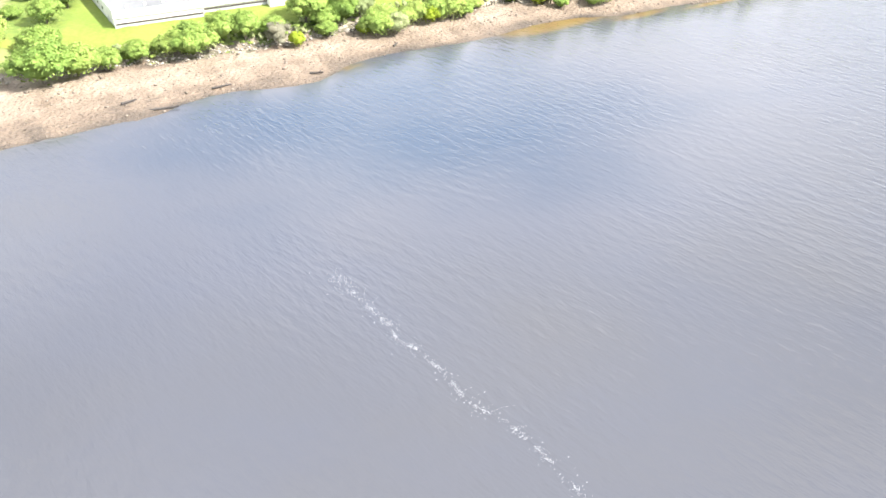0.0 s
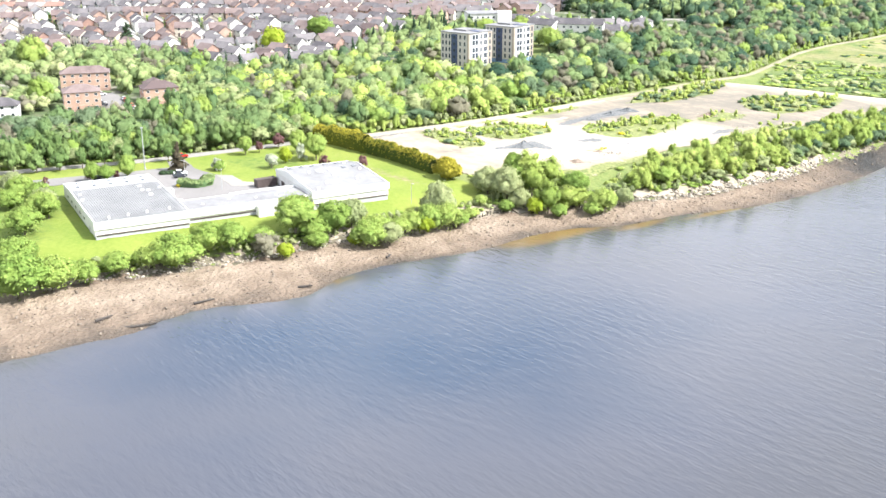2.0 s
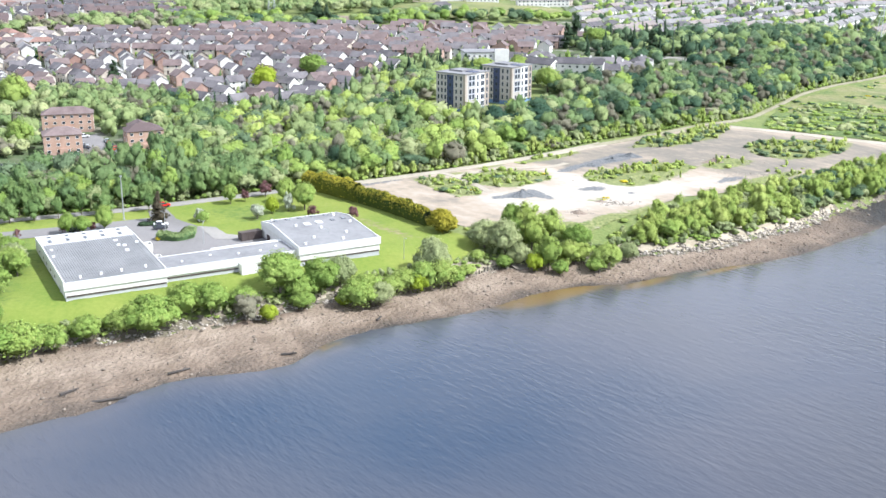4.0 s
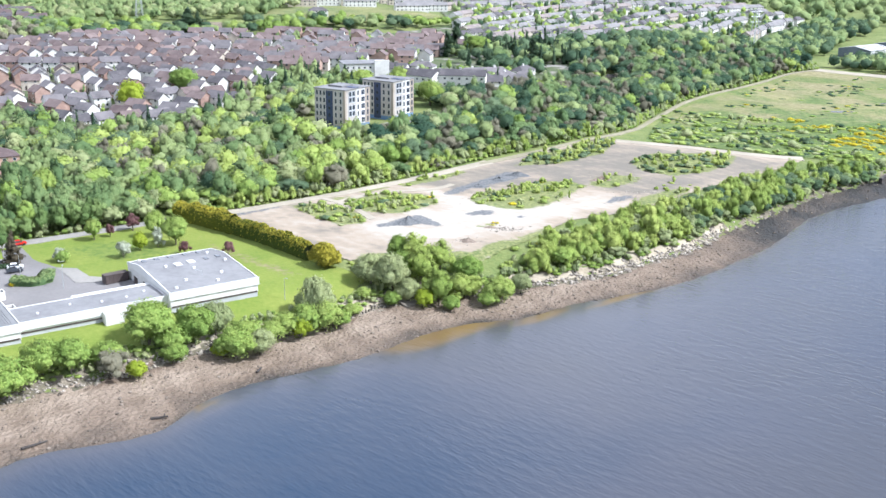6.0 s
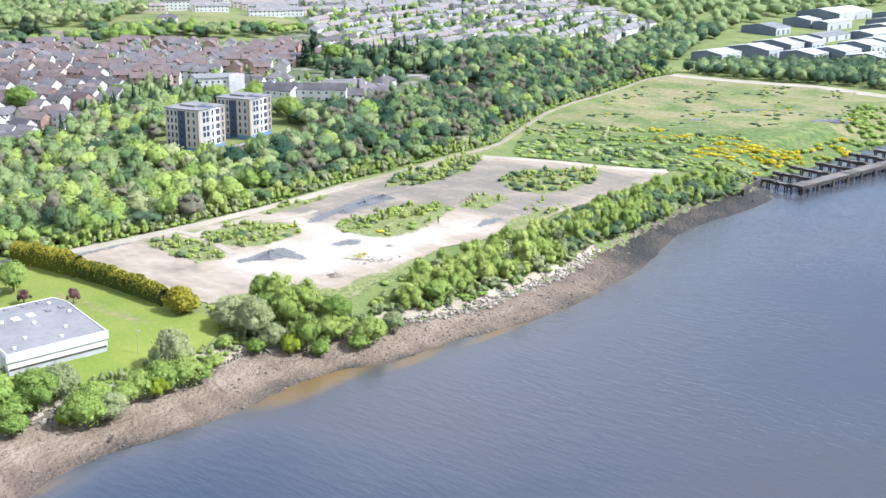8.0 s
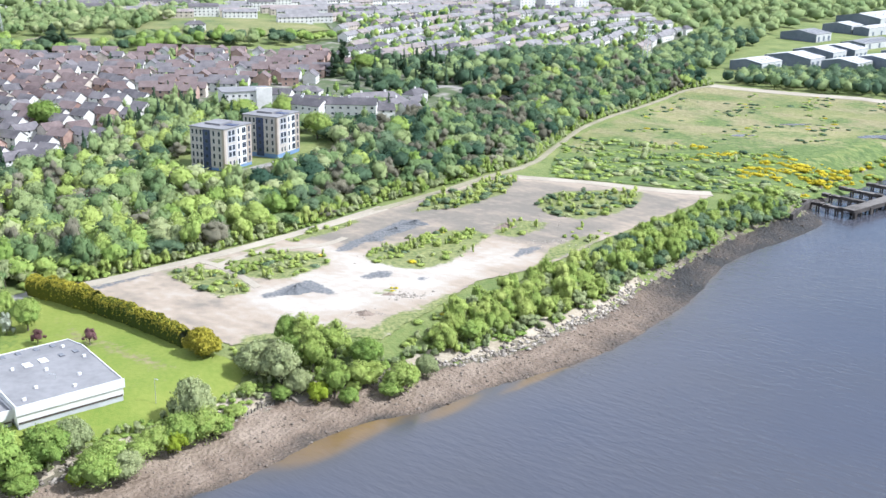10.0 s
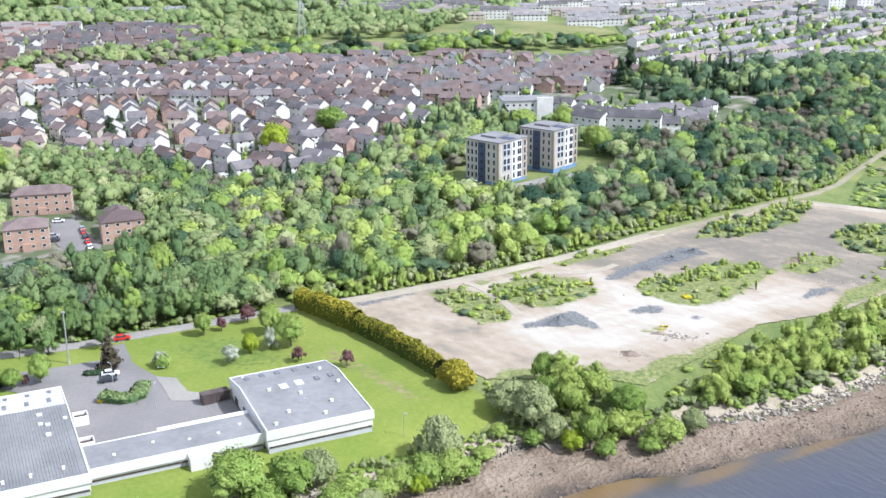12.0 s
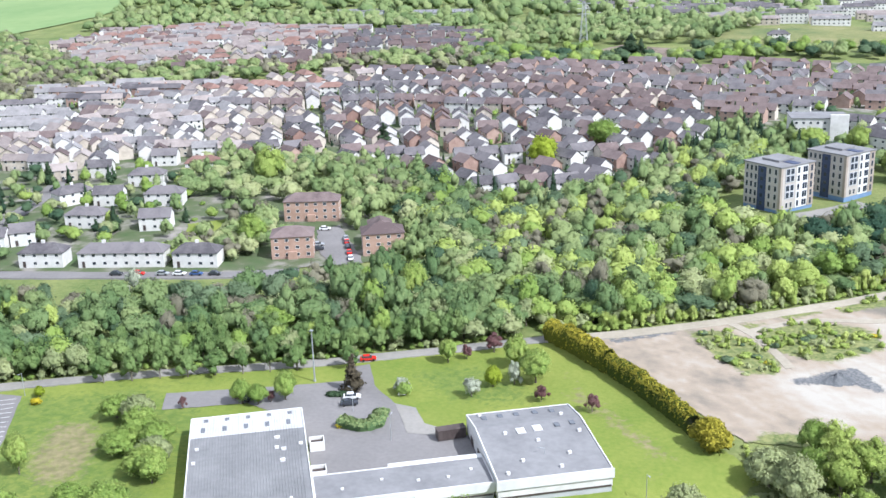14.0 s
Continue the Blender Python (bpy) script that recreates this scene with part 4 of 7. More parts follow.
# ---- cars ----
def car_proto(x, y, turn, paint, label, lift=0.4):
    c = thing("car", x, y, ground(x, y) + lift, turn, label, "car", "parked cars")
    ring = [(-2.1, 0.35), (2.1, 0.35), (2.1, 0.72), (1.1, 0.9), (-1.9, 0.95), (-2.1, 0.8)]
    k = Maker(paint)
    k.solid([(p, -0.85, q) for p, q in ring], [(p, 0.85, q) for p, q in ring])
    part("body", k, c)
    ring = [(-1.7, 0.94), (1.0, 0.9), (0.35, 1.42), (-1.2, 1.45)]
    part("cabin", Maker(GLASS).solid([(p, -0.76, q) for p, q in ring], [(p, 0.76, q) for p, q in ring]), c, "dark glazed cabin")
    part("roof_panel", Maker(paint).solid([(p, -0.7, 1.43) for p in (-1.25, 0.4)] + [(p, 0.7, 1.43) for p in (0.4, -1.25)], [(p, -0.66, 1.5) for p in (-1.15, 0.3)] + [(p, 0.66, 1.5) for p in (0.3, -1.15)]), c)
    for wx in (-1.3, 1.3):
        for wy in (-0.86, 0.86):
            part("wheel", Maker(RUBBER).tube((wx, wy - 0.1, 0.32), (wx, wy + 0.1, 0.32), 0.32, n=12), c)
    for wy in (-0.6, 0.6):
        part("headlight", Maker(TRIM).box(2.08, wy - 0.18, 0.55, 2.14, wy + 0.18, 0.7), c)
    return c


car_of = {}


def car(x, y, turn, key, lift=0.45):
    paints = {"red": CARRED, "white": CARWHITE, "dark": CARDARK, "silver": CARSILVER, "blue": CARBLUE}
    if key not in car_of:
        car_of[key] = car_proto(x, y, turn, paints[key], key + " parked hatchback car on the tarmac", lift)
    else:
        copy_thing(car_of[key], pose(x, y, ground(x, y) + lift, 0, 0, turn))


for x, y, turn, key in ((-87.3, 365.2, 25, "red"), (-82.5, 342.6, 20, "white"), (-81.8, 339.2, 25, "dark"), (-106, 336, 60, "dark"), (-72, 348.5, 110, "white"),
                        (-185, 409.8, 12, "red"), (-177, 411.4, 12, "silver"), (-171.5, 412.6, 12, "white"), (-166, 413.8, 12, "blue"), (-160, 415.2, 12, "dark"), (-192, 408, 12, "dark"),
                        (-123.5, 441, 115, "white"), (-126.5, 447, 115, "red"), (-129.5, 453, 115, "dark"), (-132, 458, 115, "red"), (-134, 462, 115, "silver"), (-146, 471, 20, "white"), (-138.5, 448, 25, "dark"), (-140.5, 452.5, 25, "silver"),
                        (-276, 470, 100, "white"), (-272, 458, 100, "blue"), (-280, 480, 100, "silver"), (-265, 440, 60, "dark"), (-283, 497, 100, "dark"), (-290, 515, 110, "silver")):
    car(x, y, turn, key, 0.3 if x > -110 and y < 370 else 0.52)

# ---- car park markings ----
for i in range(11):
    x0, y0 = -163.0 + i * 1.35, 322.5 - i * 2.25
    z = ground(x0 - 2, y0 - 1.2) + 0.3
    k = Maker(TRIM)
    k.solid([(x0, y0, z), (x0 - 4.4, y0 - 2.6, z), (x0 - 4.36, y0 - 2.74, z), (x0 + 0.04, y0 - 0.14, z)], [(x0, y0, z + 0.02), (x0 - 4.4, y0 - 2.6, z + 0.02), (x0 - 4.36, y0 - 2.74, z + 0.02), (x0 + 0.04, y0 - 0.14, z + 0.02)])
    setting("bay_line", k.mesh("bay_line"), "white painted parking bay line", "road marking")


# ---- houses ----
STYLES = {
    # length along the ridge, depth, eaves, ridge rise, wall, roof, windows a floor, chimneys, hipped
    "white": (15.0, 8.0, 5.0, 2.4, WHITE, SLATE, 4, 1, True),
    "white_long": (29.0, 8.0, 5.0, 2.4, WHITE, SLATE, 8, 2, True),
    "semi": (11.5, 7.5, 4.9, 2.6, WHITE, SLATE, 3, 0, False),
    "detached": (8.5, 7.5, 4.9, 2.6, WHITE, SLATE, 2, 0, False),
    "tan": (9.0, 7.5, 4.9, 2.6, CREAM, BROWNROOF, 2, 0, False),
    "red": (9.5, 7.5, 4.9, 2.6, REDBRICK, BROWNROOF, 2, 0, False),
    "pink": (12.0, 7.5, 4.9, 2.4, CREAM, PALEROOF, 3, 1, False),
    "redroof": (15.0, 8.0, 5.0, 2.4, WHITE, REDROOF, 4, 1, True),
    "terrace": (34.0, 8.0, 5.2, 2.2, CREAM, PALEROOF, 8, 3, False),
    "pale_semi": (12.0, 7.5, 4.9, 2.4, WHITE, PALEGREY, 3, 1, False),
    "pale_row": (30.0, 8.0, 5.0, 2.4, WHITE, PALEGREY, 8, 3, False),
    "brick_row": (38.0, 8.0, 5.2, 2.2, REDBRICK, SLATE, 10, 4, False),
    "pink_row": (26.0, 8.0, 5.0, 2.2, CREAM, PALEROOF, 6, 2, False),
    "flats": (26.0, 9.0, 8.4, 2.6, WHITE, SLATE, 7, 1, False),
}
WINDOW = window_mesh(1.3, 1.15)


def roof_maker(w, d, h, rise, mat_, hipped):
    k, o, t = Maker(mat_), 0.35, 0.18
    cut = d / 2 * 0.9 if hipped else 0.0
    drop = rise * o / (d / 2)
    a, b = w / 2 + o, d / 2 + o
    e = h - drop
    r0, r1 = (-w / 2 + cut if hipped else -a, 0, h + rise), (w / 2 - cut if hipped else a, 0, h + rise)
    up = lambda p: (p[0], p[1], p[2] + t)
    k.solid([(-a, -b, e), (a, -b, e), r1, r0], [up((-a, -b, e)), up((a, -b, e)), up(r1), up(r0)])
    k.solid([(a, b, e), (-a, b, e), r0, r1], [up((a, b, e)), up((-a, b, e)), up(r0), up(r1)])
    if hipped:
        k.solid([(-a, b, e), (-a, -b, e), r0], [up((-a, b, e)), up((-a, -b, e)), up(r0)])
        k.solid([(a, -b, e), (a, b, e), r1], [up((a, -b, e)), up((a, b, e)), up(r1)])
    return k


def wall_maker(w, d, h, rise, mat_, hipped):
    k = Maker(mat_)
    if hipped:
        return k.box(-w / 2, -d / 2, -1.2, w / 2, d / 2, h)
    ring = [(-d / 2, -1.2), (d / 2, -1.2), (d / 2, h), (0, h + rise - 0.02), (-d / 2, h)]
    return k.solid([(-w / 2, p, q) for p, q in ring], [(w / 2, p, q) for p, q in ring])


house_of = {}
HOUSE_WORDS = {"pale_semi": "white rendered house pair with pale grey roof", "pale_row": "white rendered terrace row with pale grey roof", "brick_row": "long brick terrace row with slate roof", "pink_row": "buff terrace row with pale tiled roof",
               "white": "white rendered house block with grey hipped roof", "white_long": "long white rendered house row with grey hipped roof", "semi": "white rendered house pair with grey gabled roof",
               "detached": "small white house with dark gabled roof", "tan": "small tan house with brown gabled roof", "red": "small red brick house with brown roof", "pink": "buff house pair with pale tiled roof",
               "redroof": "white house block with red tiled roof", "terrace": "buff terrace row with pale tiled roof", "flats": "three-storey white flats with grey pitched roof"}


def house(style, x, y, turn, z=None, scale=1.0):
    w, d, h, rise, wm, rm, n, chim, hip = STYLES[style]
    z = ground(x, y) + 0.35 if z is None else z
    if style in house_of:
        return copy_thing(house_of[style], pose(x, y, z, 0, 0, turn))
    ob = thing("house", x, y, z, turn, HOUSE_WORDS[style], "house", style.replace("_", " ") + " houses")
    house_of[style] = ob
    part("wall", wall_maker(w, d, h, rise, wm, hip), ob)
    part("roof", roof_maker(w, d, h, rise, rm, hip), ob)
    floors = 3 if h > 7 else 2
    for fl in range(floors):
        for i in range(n):
            a = (i - (n - 1) / 2) * (w / n)
            for face in ("front", "back"):
                if fl == 0 and i == 0 and face == "front":
                    part("door", Maker(DARKBOX).box(a - 0.5, -d / 2 - 0.05, 0, a + 0.5, -d / 2, 2.1), ob, "dark front door")
                else:
                    part("window", WINDOW, ob, at=side_pose(face, a, 0.9 + fl * 2.7, w, d))
    for c in range(chim):
        cx = (c - (chim - 1) / 2) * w * 0.45
        part("chimney", Maker(wm, DARKBOX).box(cx - 0.6, -0.35, h + rise - 0.8, cx + 0.6, 0.35, h + rise + 1.0), ob)
    return ob


for style, x, y, turn in (("white", -223, 413, 15), ("white_long", -196.3, 419.5, 15), ("white", -171.5, 425, 13), ("detached", -246, 431, 35), ("detached", -252, 424, 20),
                          ("white", -235.5, 455, 12), ("white", -262, 482, 62), ("semi", -245, 483, 18), ("semi", -208, 458, 20), ("white", -222, 487, 18),
                          ("white", -248, 515, 19), ("redroof", -236, 541, 24), ("semi", -279, 525, 20), ("pink", -292, 516, 35), ("semi", -262, 552, 18), ("detached", -300, 452, 20), ("semi", -310, 478, 60)):
    house(style, x, y, turn)

# estate streets behind the woods: curving rows of small houses
ESTATE = [(-150, 556), (-125, 538), (-103, 518), (-69, 518), (-50, 541), (-33, 568), (-20, 627), (-42, 722), (-173, 806), (-254, 790), (-340, 738), (-380, 640), (-372, 560), (-330, 528), (-300, 532), (-262, 556), (-215, 566)]
rng = random.Random(7)
taken = [(o.location.x, o.location.y) for o in scene.objects if o.name.startswith("house") and o.parent is None]
spots = []
for row in range(0, 26):
    for col in range(0, 40):
        bx, by = -400 + col * 10.6 + (row % 2) * 4, 525 + row * 12.5
        ang = -42 + 26 * float(waviness(np.array(bx), np.array(by), 260, 11)) + (0 if row % 4 else 74)
        x, y = bx + rng.uniform(-1.6, 1.6), by + rng.uniform(-2, 2) + 7 * float(waviness(np.array(bx), np.array(0.0), 160, 13))
        if row % 3 == 2 and col % 2:
            continue
        if not inside(np.array([x]), np.array([y]), ESTATE)[0] or min(math.hypot(x - a, y - b) for a, b in taken) < 11:
            continue
        if rng.random() < 0.07:
            continue
        spots.append((x, y, ang))
spots.sort(key=lambda s: math.hypot(s[0] - 10, s[1] - 120))


def estate_style(x, y):
    if x < -235 and y < 690 - 0.6 * (x + 300):
        return rng.choice(("pale_semi", "pink", "pink", "pale_semi", "semi", "tan"))
    if x < -250:
        return rng.choice(("pink", "pink", "tan", "pale_semi", "redroof"))
    if y > 655 and x > -190:
        return rng.choice(("red", "semi", "tan", "red", "detached"))
    return rng.choice(("detached", "detached", "semi", "tan", "red", "detached"))


near_homes, far_homes = [s for s in spots if s[1] < 690][:210], []
for s in spots:
    style = estate_style(s[0], s[1])
    if s in near_homes:
        house(style, s[0], s[1], s[2])
    else:
        far_homes.append((style, *s))


FAR = []


def housing(name, rows, label):
    """Far streets, joined: every house keeps its own walls, roof and windows."""
    FAR.extend((r[1], r[2]) for r in rows)
    mats = sorted({m for r in rows for m in STYLES[r[0]][4:6]}, key=lambda m: m.name) + [GLASS]
    big = Maker(*mats)
    for style, x, y, turn in rows:
        w, d, h, rise, wm, rm, n, chim, hip = STYLES[style]
        m = pose(x, y, ground(x, y) + 0.6, 0, 0, turn)
        for k, mm in ((wall_maker(w, d, h, rise, wm, hip), wm), (roof_maker(w, d, h, rise, rm, hip), rm)):
            o = len(big.v)
            big.v += [tuple(m @ Vector(v)) for v in k.v]
            big.f += [tuple(i + o for i in f) for f in k.f]
            big.m += [mats.index(mm)] * len(k.f)
        for fl in range(3 if h > 7 else 2):
            for i in range(n):
                a, z = (i - (n - 1) / 2) * (w / n), 0.9 + fl * 2.7
                for s in (-1, 1):
                    y0 = s * (d / 2 + 0.03)
                    big.poly([m @ Vector(p) for p in ((a - 0.6, y0, z), (a + 0.6, y0, z), (a + 0.6, y0, z + 1.1), (a - 0.6, y0, z + 1.1))], len(mats) - 1)
    return tagged(new(name, big.mesh(name)), label, "houses", kind="stuff")


housing("far_houses", far_homes, "streets of small houses further up the slope")


def streets(ring, pitch, gap, angle, styles, seed, bend=14, drop=0.1):
    r, out = random.Random(seed), []
    cx, cy = sum(p[0] for p in ring) / len(ring), sum(p[1] for p in ring) / len(ring)
    c, s = math.cos(radians(angle)), math.sin(radians(angle))
    reach = max(math.hypot(p[0] - cx, p[1] - cy) for p in ring)
    for j in range(int(-reach / gap), int(reach / gap) + 1):
        for i in range(int(-reach / pitch), int(reach / pitch) + 1):
            a, b = i * pitch + r.uniform(-2.2, 2.2), j * gap + (2.5 if j % 2 else -2.5) + r.uniform(-1.8, 1.8) + bend * math.sin(i * pitch / 90 + j * 0.2)
            x, y = cx + a * c - b * s, cy + a * s + b * c
            if r.random() > drop and inside(np.array([x]), np.array([y]), ring)[0]:
                out.append((r.choice(styles), x, y, angle + degrees_of(bend * math.cos(i * pitch / 90 + j * 0.2) / 90) + r.choice((0, 0, 0, 90)) * (pitch < 14) + r.uniform(-8, 8)))
    return out


def degrees_of(slope):
    return math.degrees(math.atan(slope))


for style, x, y, turn in (("brick_row", -418, 704, 12), ("brick_row", -372, 716, 12), ("brick_row", -392, 686, 12), ("brick_row", -350, 697, 12)):
    house(style, x, y, turn)
housing("far_houses", streets([(-612, 924), (-467, 787), (-402, 787), (-350, 793), (-340, 900), (-345, 1040), (-525, 1088), (-625, 1045)], 13, 16, 25, ("tan", "pink", "pink", "pale_semi", "redroof", "pink"), 3), "dense pinkish housing estate on the far slope")
housing("far_houses", streets([(-350, 794), (-318, 797), (-254, 842), (-197, 874), (-232, 1001), (-328, 1042), (-340, 900)], 12, 15, 20, ("detached", "semi", "tan", "red", "detached"), 13), "grey-roofed housing estate on the far slope")
housing("far_houses", streets([(-462, 680), (-366, 575), (-345, 580), (-385, 640), (-340, 740), (-440, 728)], 15, 16, 12, ("pink", "pale_semi", "white", "pale_row"), 4, drop=0.12), "pale streets at the edge of the estate")
housing("far_houses", streets([(-172, 812), (-40, 730), (-16, 652), (44, 692), (98, 770), (92, 846), (10, 852), (-60, 850), (-165, 838)], 11.5, 14.5, -18, ("red", "tan", "semi", "detached", "red"), 5, drop=0.1), "streets of red brick houses behind the flats")
housing("far_houses", streets([(110, 900), (100, 806), (155, 775), (215, 770), (288, 838), (440, 1000), (420, 1210), (130, 1180)], 19, 24, 40, ("pale_row", "pale_semi", "white", "pale_row", "semi", "pink_row"), 6, bend=26, drop=0.2), "long white terraces of the far town")
housing("far_houses", streets([(-40, 1075), (110, 1000), (130, 1180), (430, 1215), (700, 1500), (300, 1700), (-200, 1600), (-300, 1350)], 27, 32, 15, ("flats", "pale_row", "pink_row", "pale_row"), 8, bend=24, drop=0.25), "pale distant town at the top of the rise")
for x, y, turn, style in ((50.5, 598, -43, "flats"), (72, 591, -14, "flats"), (88, 594, 2, "semi"), (103, 606, 42, "semi"), (100, 622, 35, "white"), (78, 615, -20, "white_long"), (60, 630, -30, "white_long"), (112, 634, 45, "semi"), (92, 645, 10, "white_long"), (45, 655, -25, "semi"), (60, 668, -25, "white"), (118, 664, 50, "white")):
    house(style, x, y, turn)


# ---- flats among the trees ----
def apartment(x, y, z, turn, w, d, label):
    """Five-storey block; x, y is its corner nearest the river; the front runs back to the left, the right side back to the right."""
    ob = thing("apartment_block", x, y, z, turn, label, "apartment block", "apartment blocks")
    h = 16.6
    c = Matrix.Translation((-w / 2, d / 2, 0))
    part("wall", Maker(BEIGE).box(-w, 0, 1.4, 0, d, h), ob)
    part("plinth", Maker(BLUEBASE).box(-w + 0.08, 0.08, -2.5, -0.08, d - 0.08, 1.4), ob, "blue painted base")
    part("roof", Maker(FELTROOF).box(-w - 0.4, -0.4, h, 0.4, d + 0.4, h + 0.35), ob)
    part("roof_plant", Maker(FELTROOF).box(-w * 0.8, d * 0.3, h + 0.35, -w * 0.35, d * 0.75, h + 1.1), ob, "low grey plant room")
    part("stair_strip", Maker(NAVY).box(-w * 0.62, -0.12, 0.2, -w * 0.40, 0, h - 0.6), ob, "dark navy cladding strip")
    part("roof_terrace", Maker(NAVY).box(-w * 0.34, d * 0.42, h + 0.35, -0.6, d * 0.62, h + 0.55), ob, "dark flat roof panels")
    part("white_bay", Maker(TRIM).box(0, d * 0.46, 1.4, 0.12, d * 0.80, h - 0.2), ob, "white rendered bay")
    part("corner_pier", Maker(TAN).box(-0.9, -0.14, 1.4, 0.14, 0.9, h - 0.1), ob, "tan brick corner pier")
    part("end_pier", Maker(TAN).box(0, d * 0.82, 1.4, 0.13, d, h - 0.1), ob, "tan brick end pier")
    for k, z0_ in enumerate((5.2, 11.0)):
        part("grey_bay", Maker(WALLGREY).box(0, d * 0.13, z0_, 0.16, d * 0.40, z0_ + 5.0), ob, "grey glazed bay over two storeys")
        for q in range(2):
            for a in (0.20, 0.33):
                part("window", window_mesh(1.5, 1.9, NAVY), ob, at=pose(0.18, d * a, z0_ + 0.4 + q * 2.5, 0, 0, 90))
    for fl in range(5):
        zz = 2.0 + fl * 2.95
        for a in (-w * 0.92, -w * 0.80, -w * 0.68, -w * 0.30, -w * 0.14):
            part("window", window_mesh(1.15, 2.05, WALLGREY), ob, at=pose(a, -0.02, zz))
        part("window", window_mesh(1.4, 1.5, NAVY), ob, at=pose(-w * 0.51, -0.14, zz))
        for a in (d * 0.52, d * 0.68, d * 0.75, d * 0.91):
            part("window", window_mesh(0.95, 2.05, NAVY), ob, at=pose(0.15, a, zz, 0, 0, 90))
        if fl == 0:
            for a in (d * 0.20, d * 0.33):
                part("window", window_mesh(1.15, 1.9, WALLGREY), ob, at=pose(0.02, a, zz, 0, 0, 90))


apartment(11.6, 503.8, 15.0, -40, 16.5, 17.0, "five-storey beige flats with navy strips among trees")
apartment(33.4, 526.0, 15.4, -38, 16.5, 16.5, "five-storey beige flats with navy strips among trees")
slab = thing("apartment_block", 25, 628, 17.3, 8, "four-storey white flat-roofed block behind the trees", "apartment block", "apartment blocks")
part("wall", Maker(WHITE).box(-12, -8, -1, 12, 8, 11.5), slab)
part("roof", Maker(FELTROOF).box(-12.4, -8.4, 11.5, 12.4, 8.4, 11.9), slab)
part("stair_tower", Maker(WHITE).box(4, -9.5, -1, 11.8, -8, 13.4), slab, "white stair tower")
for fl in range(4):
    for i in range(5):
        part("window", WINDOW, slab, at=pose(-10 + i * 3.0, -8.02, 1 + fl * 2.7))


def brick_block(x, y, turn, w, d, label):
    z = ground(x, y) + 0.3
    ob = thing("brick_flats", x, y, z, turn, label, "apartment block", "brick flats")
    part("wall", wall_maker(w, d, 7.6, 0.1, BRICK, True), ob)
    part("band", Maker(REDBRICK).box(-w / 2 - 0.04, -d / 2 - 0.04, -1, w / 2 + 0.04, d / 2 + 0.04, 0.9), ob, "darker brick base")
    part("roof", roof_maker(w, d, 7.6, 2.3, BROWNROOF, True), ob)
    n = max(3, int(w / 3.0))
    for fl in range(3):
        for i in range(n):
            a = (i - (n - 1) / 2) * w / n
            for face in ("front", "back"):
                part("window", WINDOW, ob, at=side_pose(face, a, 0.9 + fl * 2.5, w, d))
        for i in (-1, 1):
            for face in ("left", "right"):
                part("window", WINDOW, ob, at=side_pose(face, i * d / 4, 0.9 + fl * 2.5, w, d))
    part("porch", Maker(BRICK).box(-1.5, -d / 2 - 1.0, 0, 1.5, -d / 2, 2.6), ob)
    return ob


brick_block(-145.0, 442.5, 22, 14, 11, "three-storey orange brick flats with brown roof")
brick_block(-156.5, 484, 17, 20.5, 9, "three-storey orange brick flats with brown roof")
brick_block(-116.5, 453, 25, 14, 10, "three-storey orange brick flats with brown roof")
brick_block(-119.5, 459, 115, 13, 8, "wing of orange brick flats with brown roof")


# ---- trading estate sheds ----
def shed(x, y, turn, w, d, h, roof, label):
    ob = thing("warehouse", x, y, ground(x, y), turn, label, "warehouse", "trading estate sheds")
    # dark gables, pale sunward side: sun and shade put into the cladding colours
    part("wall", wall_maker(w, d, h, d * 0.085, SHEDSIDE, False), ob)
    part("side_wall", Maker(SHEDPALE).box(-w / 2 + 0.3, -d / 2 - 0.12, -0.5, w / 2 - 0.3, -d / 2, h - 0.4), ob, "pale ribbed cladding")
    part("roof", roof_maker(w, d, h, d * 0.085, roof, False), ob)
    for i in range(max(2, int(w / 7))):
        a = -w / 2 + (i + 0.6) * w / max(2, int(w / 7))
        up = lambda q: h + d * 0.085 * (1 - abs(q) / (d / 2)) + 0.2
        part("roof_light", Maker(SKYLIGHT).solid([(a, -d * 0.40, up(d * 0.40)), (a + 1.1, -d * 0.40, up(d * 0.40)), (a + 1.1, -d * 0.12, up(d * 0.12)), (a, -d * 0.12, up(d * 0.12))], [(a, -d * 0.40, up(d * 0.40) + 0.06), (a + 1.1, -d * 0.40, up(d * 0.40) + 0.06), (a + 1.1, -d * 0.12, up(d * 0.12) + 0.06), (a, -d * 0.12, up(d * 0.12) + 0.06)]), ob)
    for i in range(3):
        part("roller_door", Maker(SHEDSIDE).box(-w / 3 + i * w / 3 - 2, -d / 2 - 0.2, 0, -w / 3 + i * w / 3 + 2, -d / 2 - 0.12, 4.2), ob)


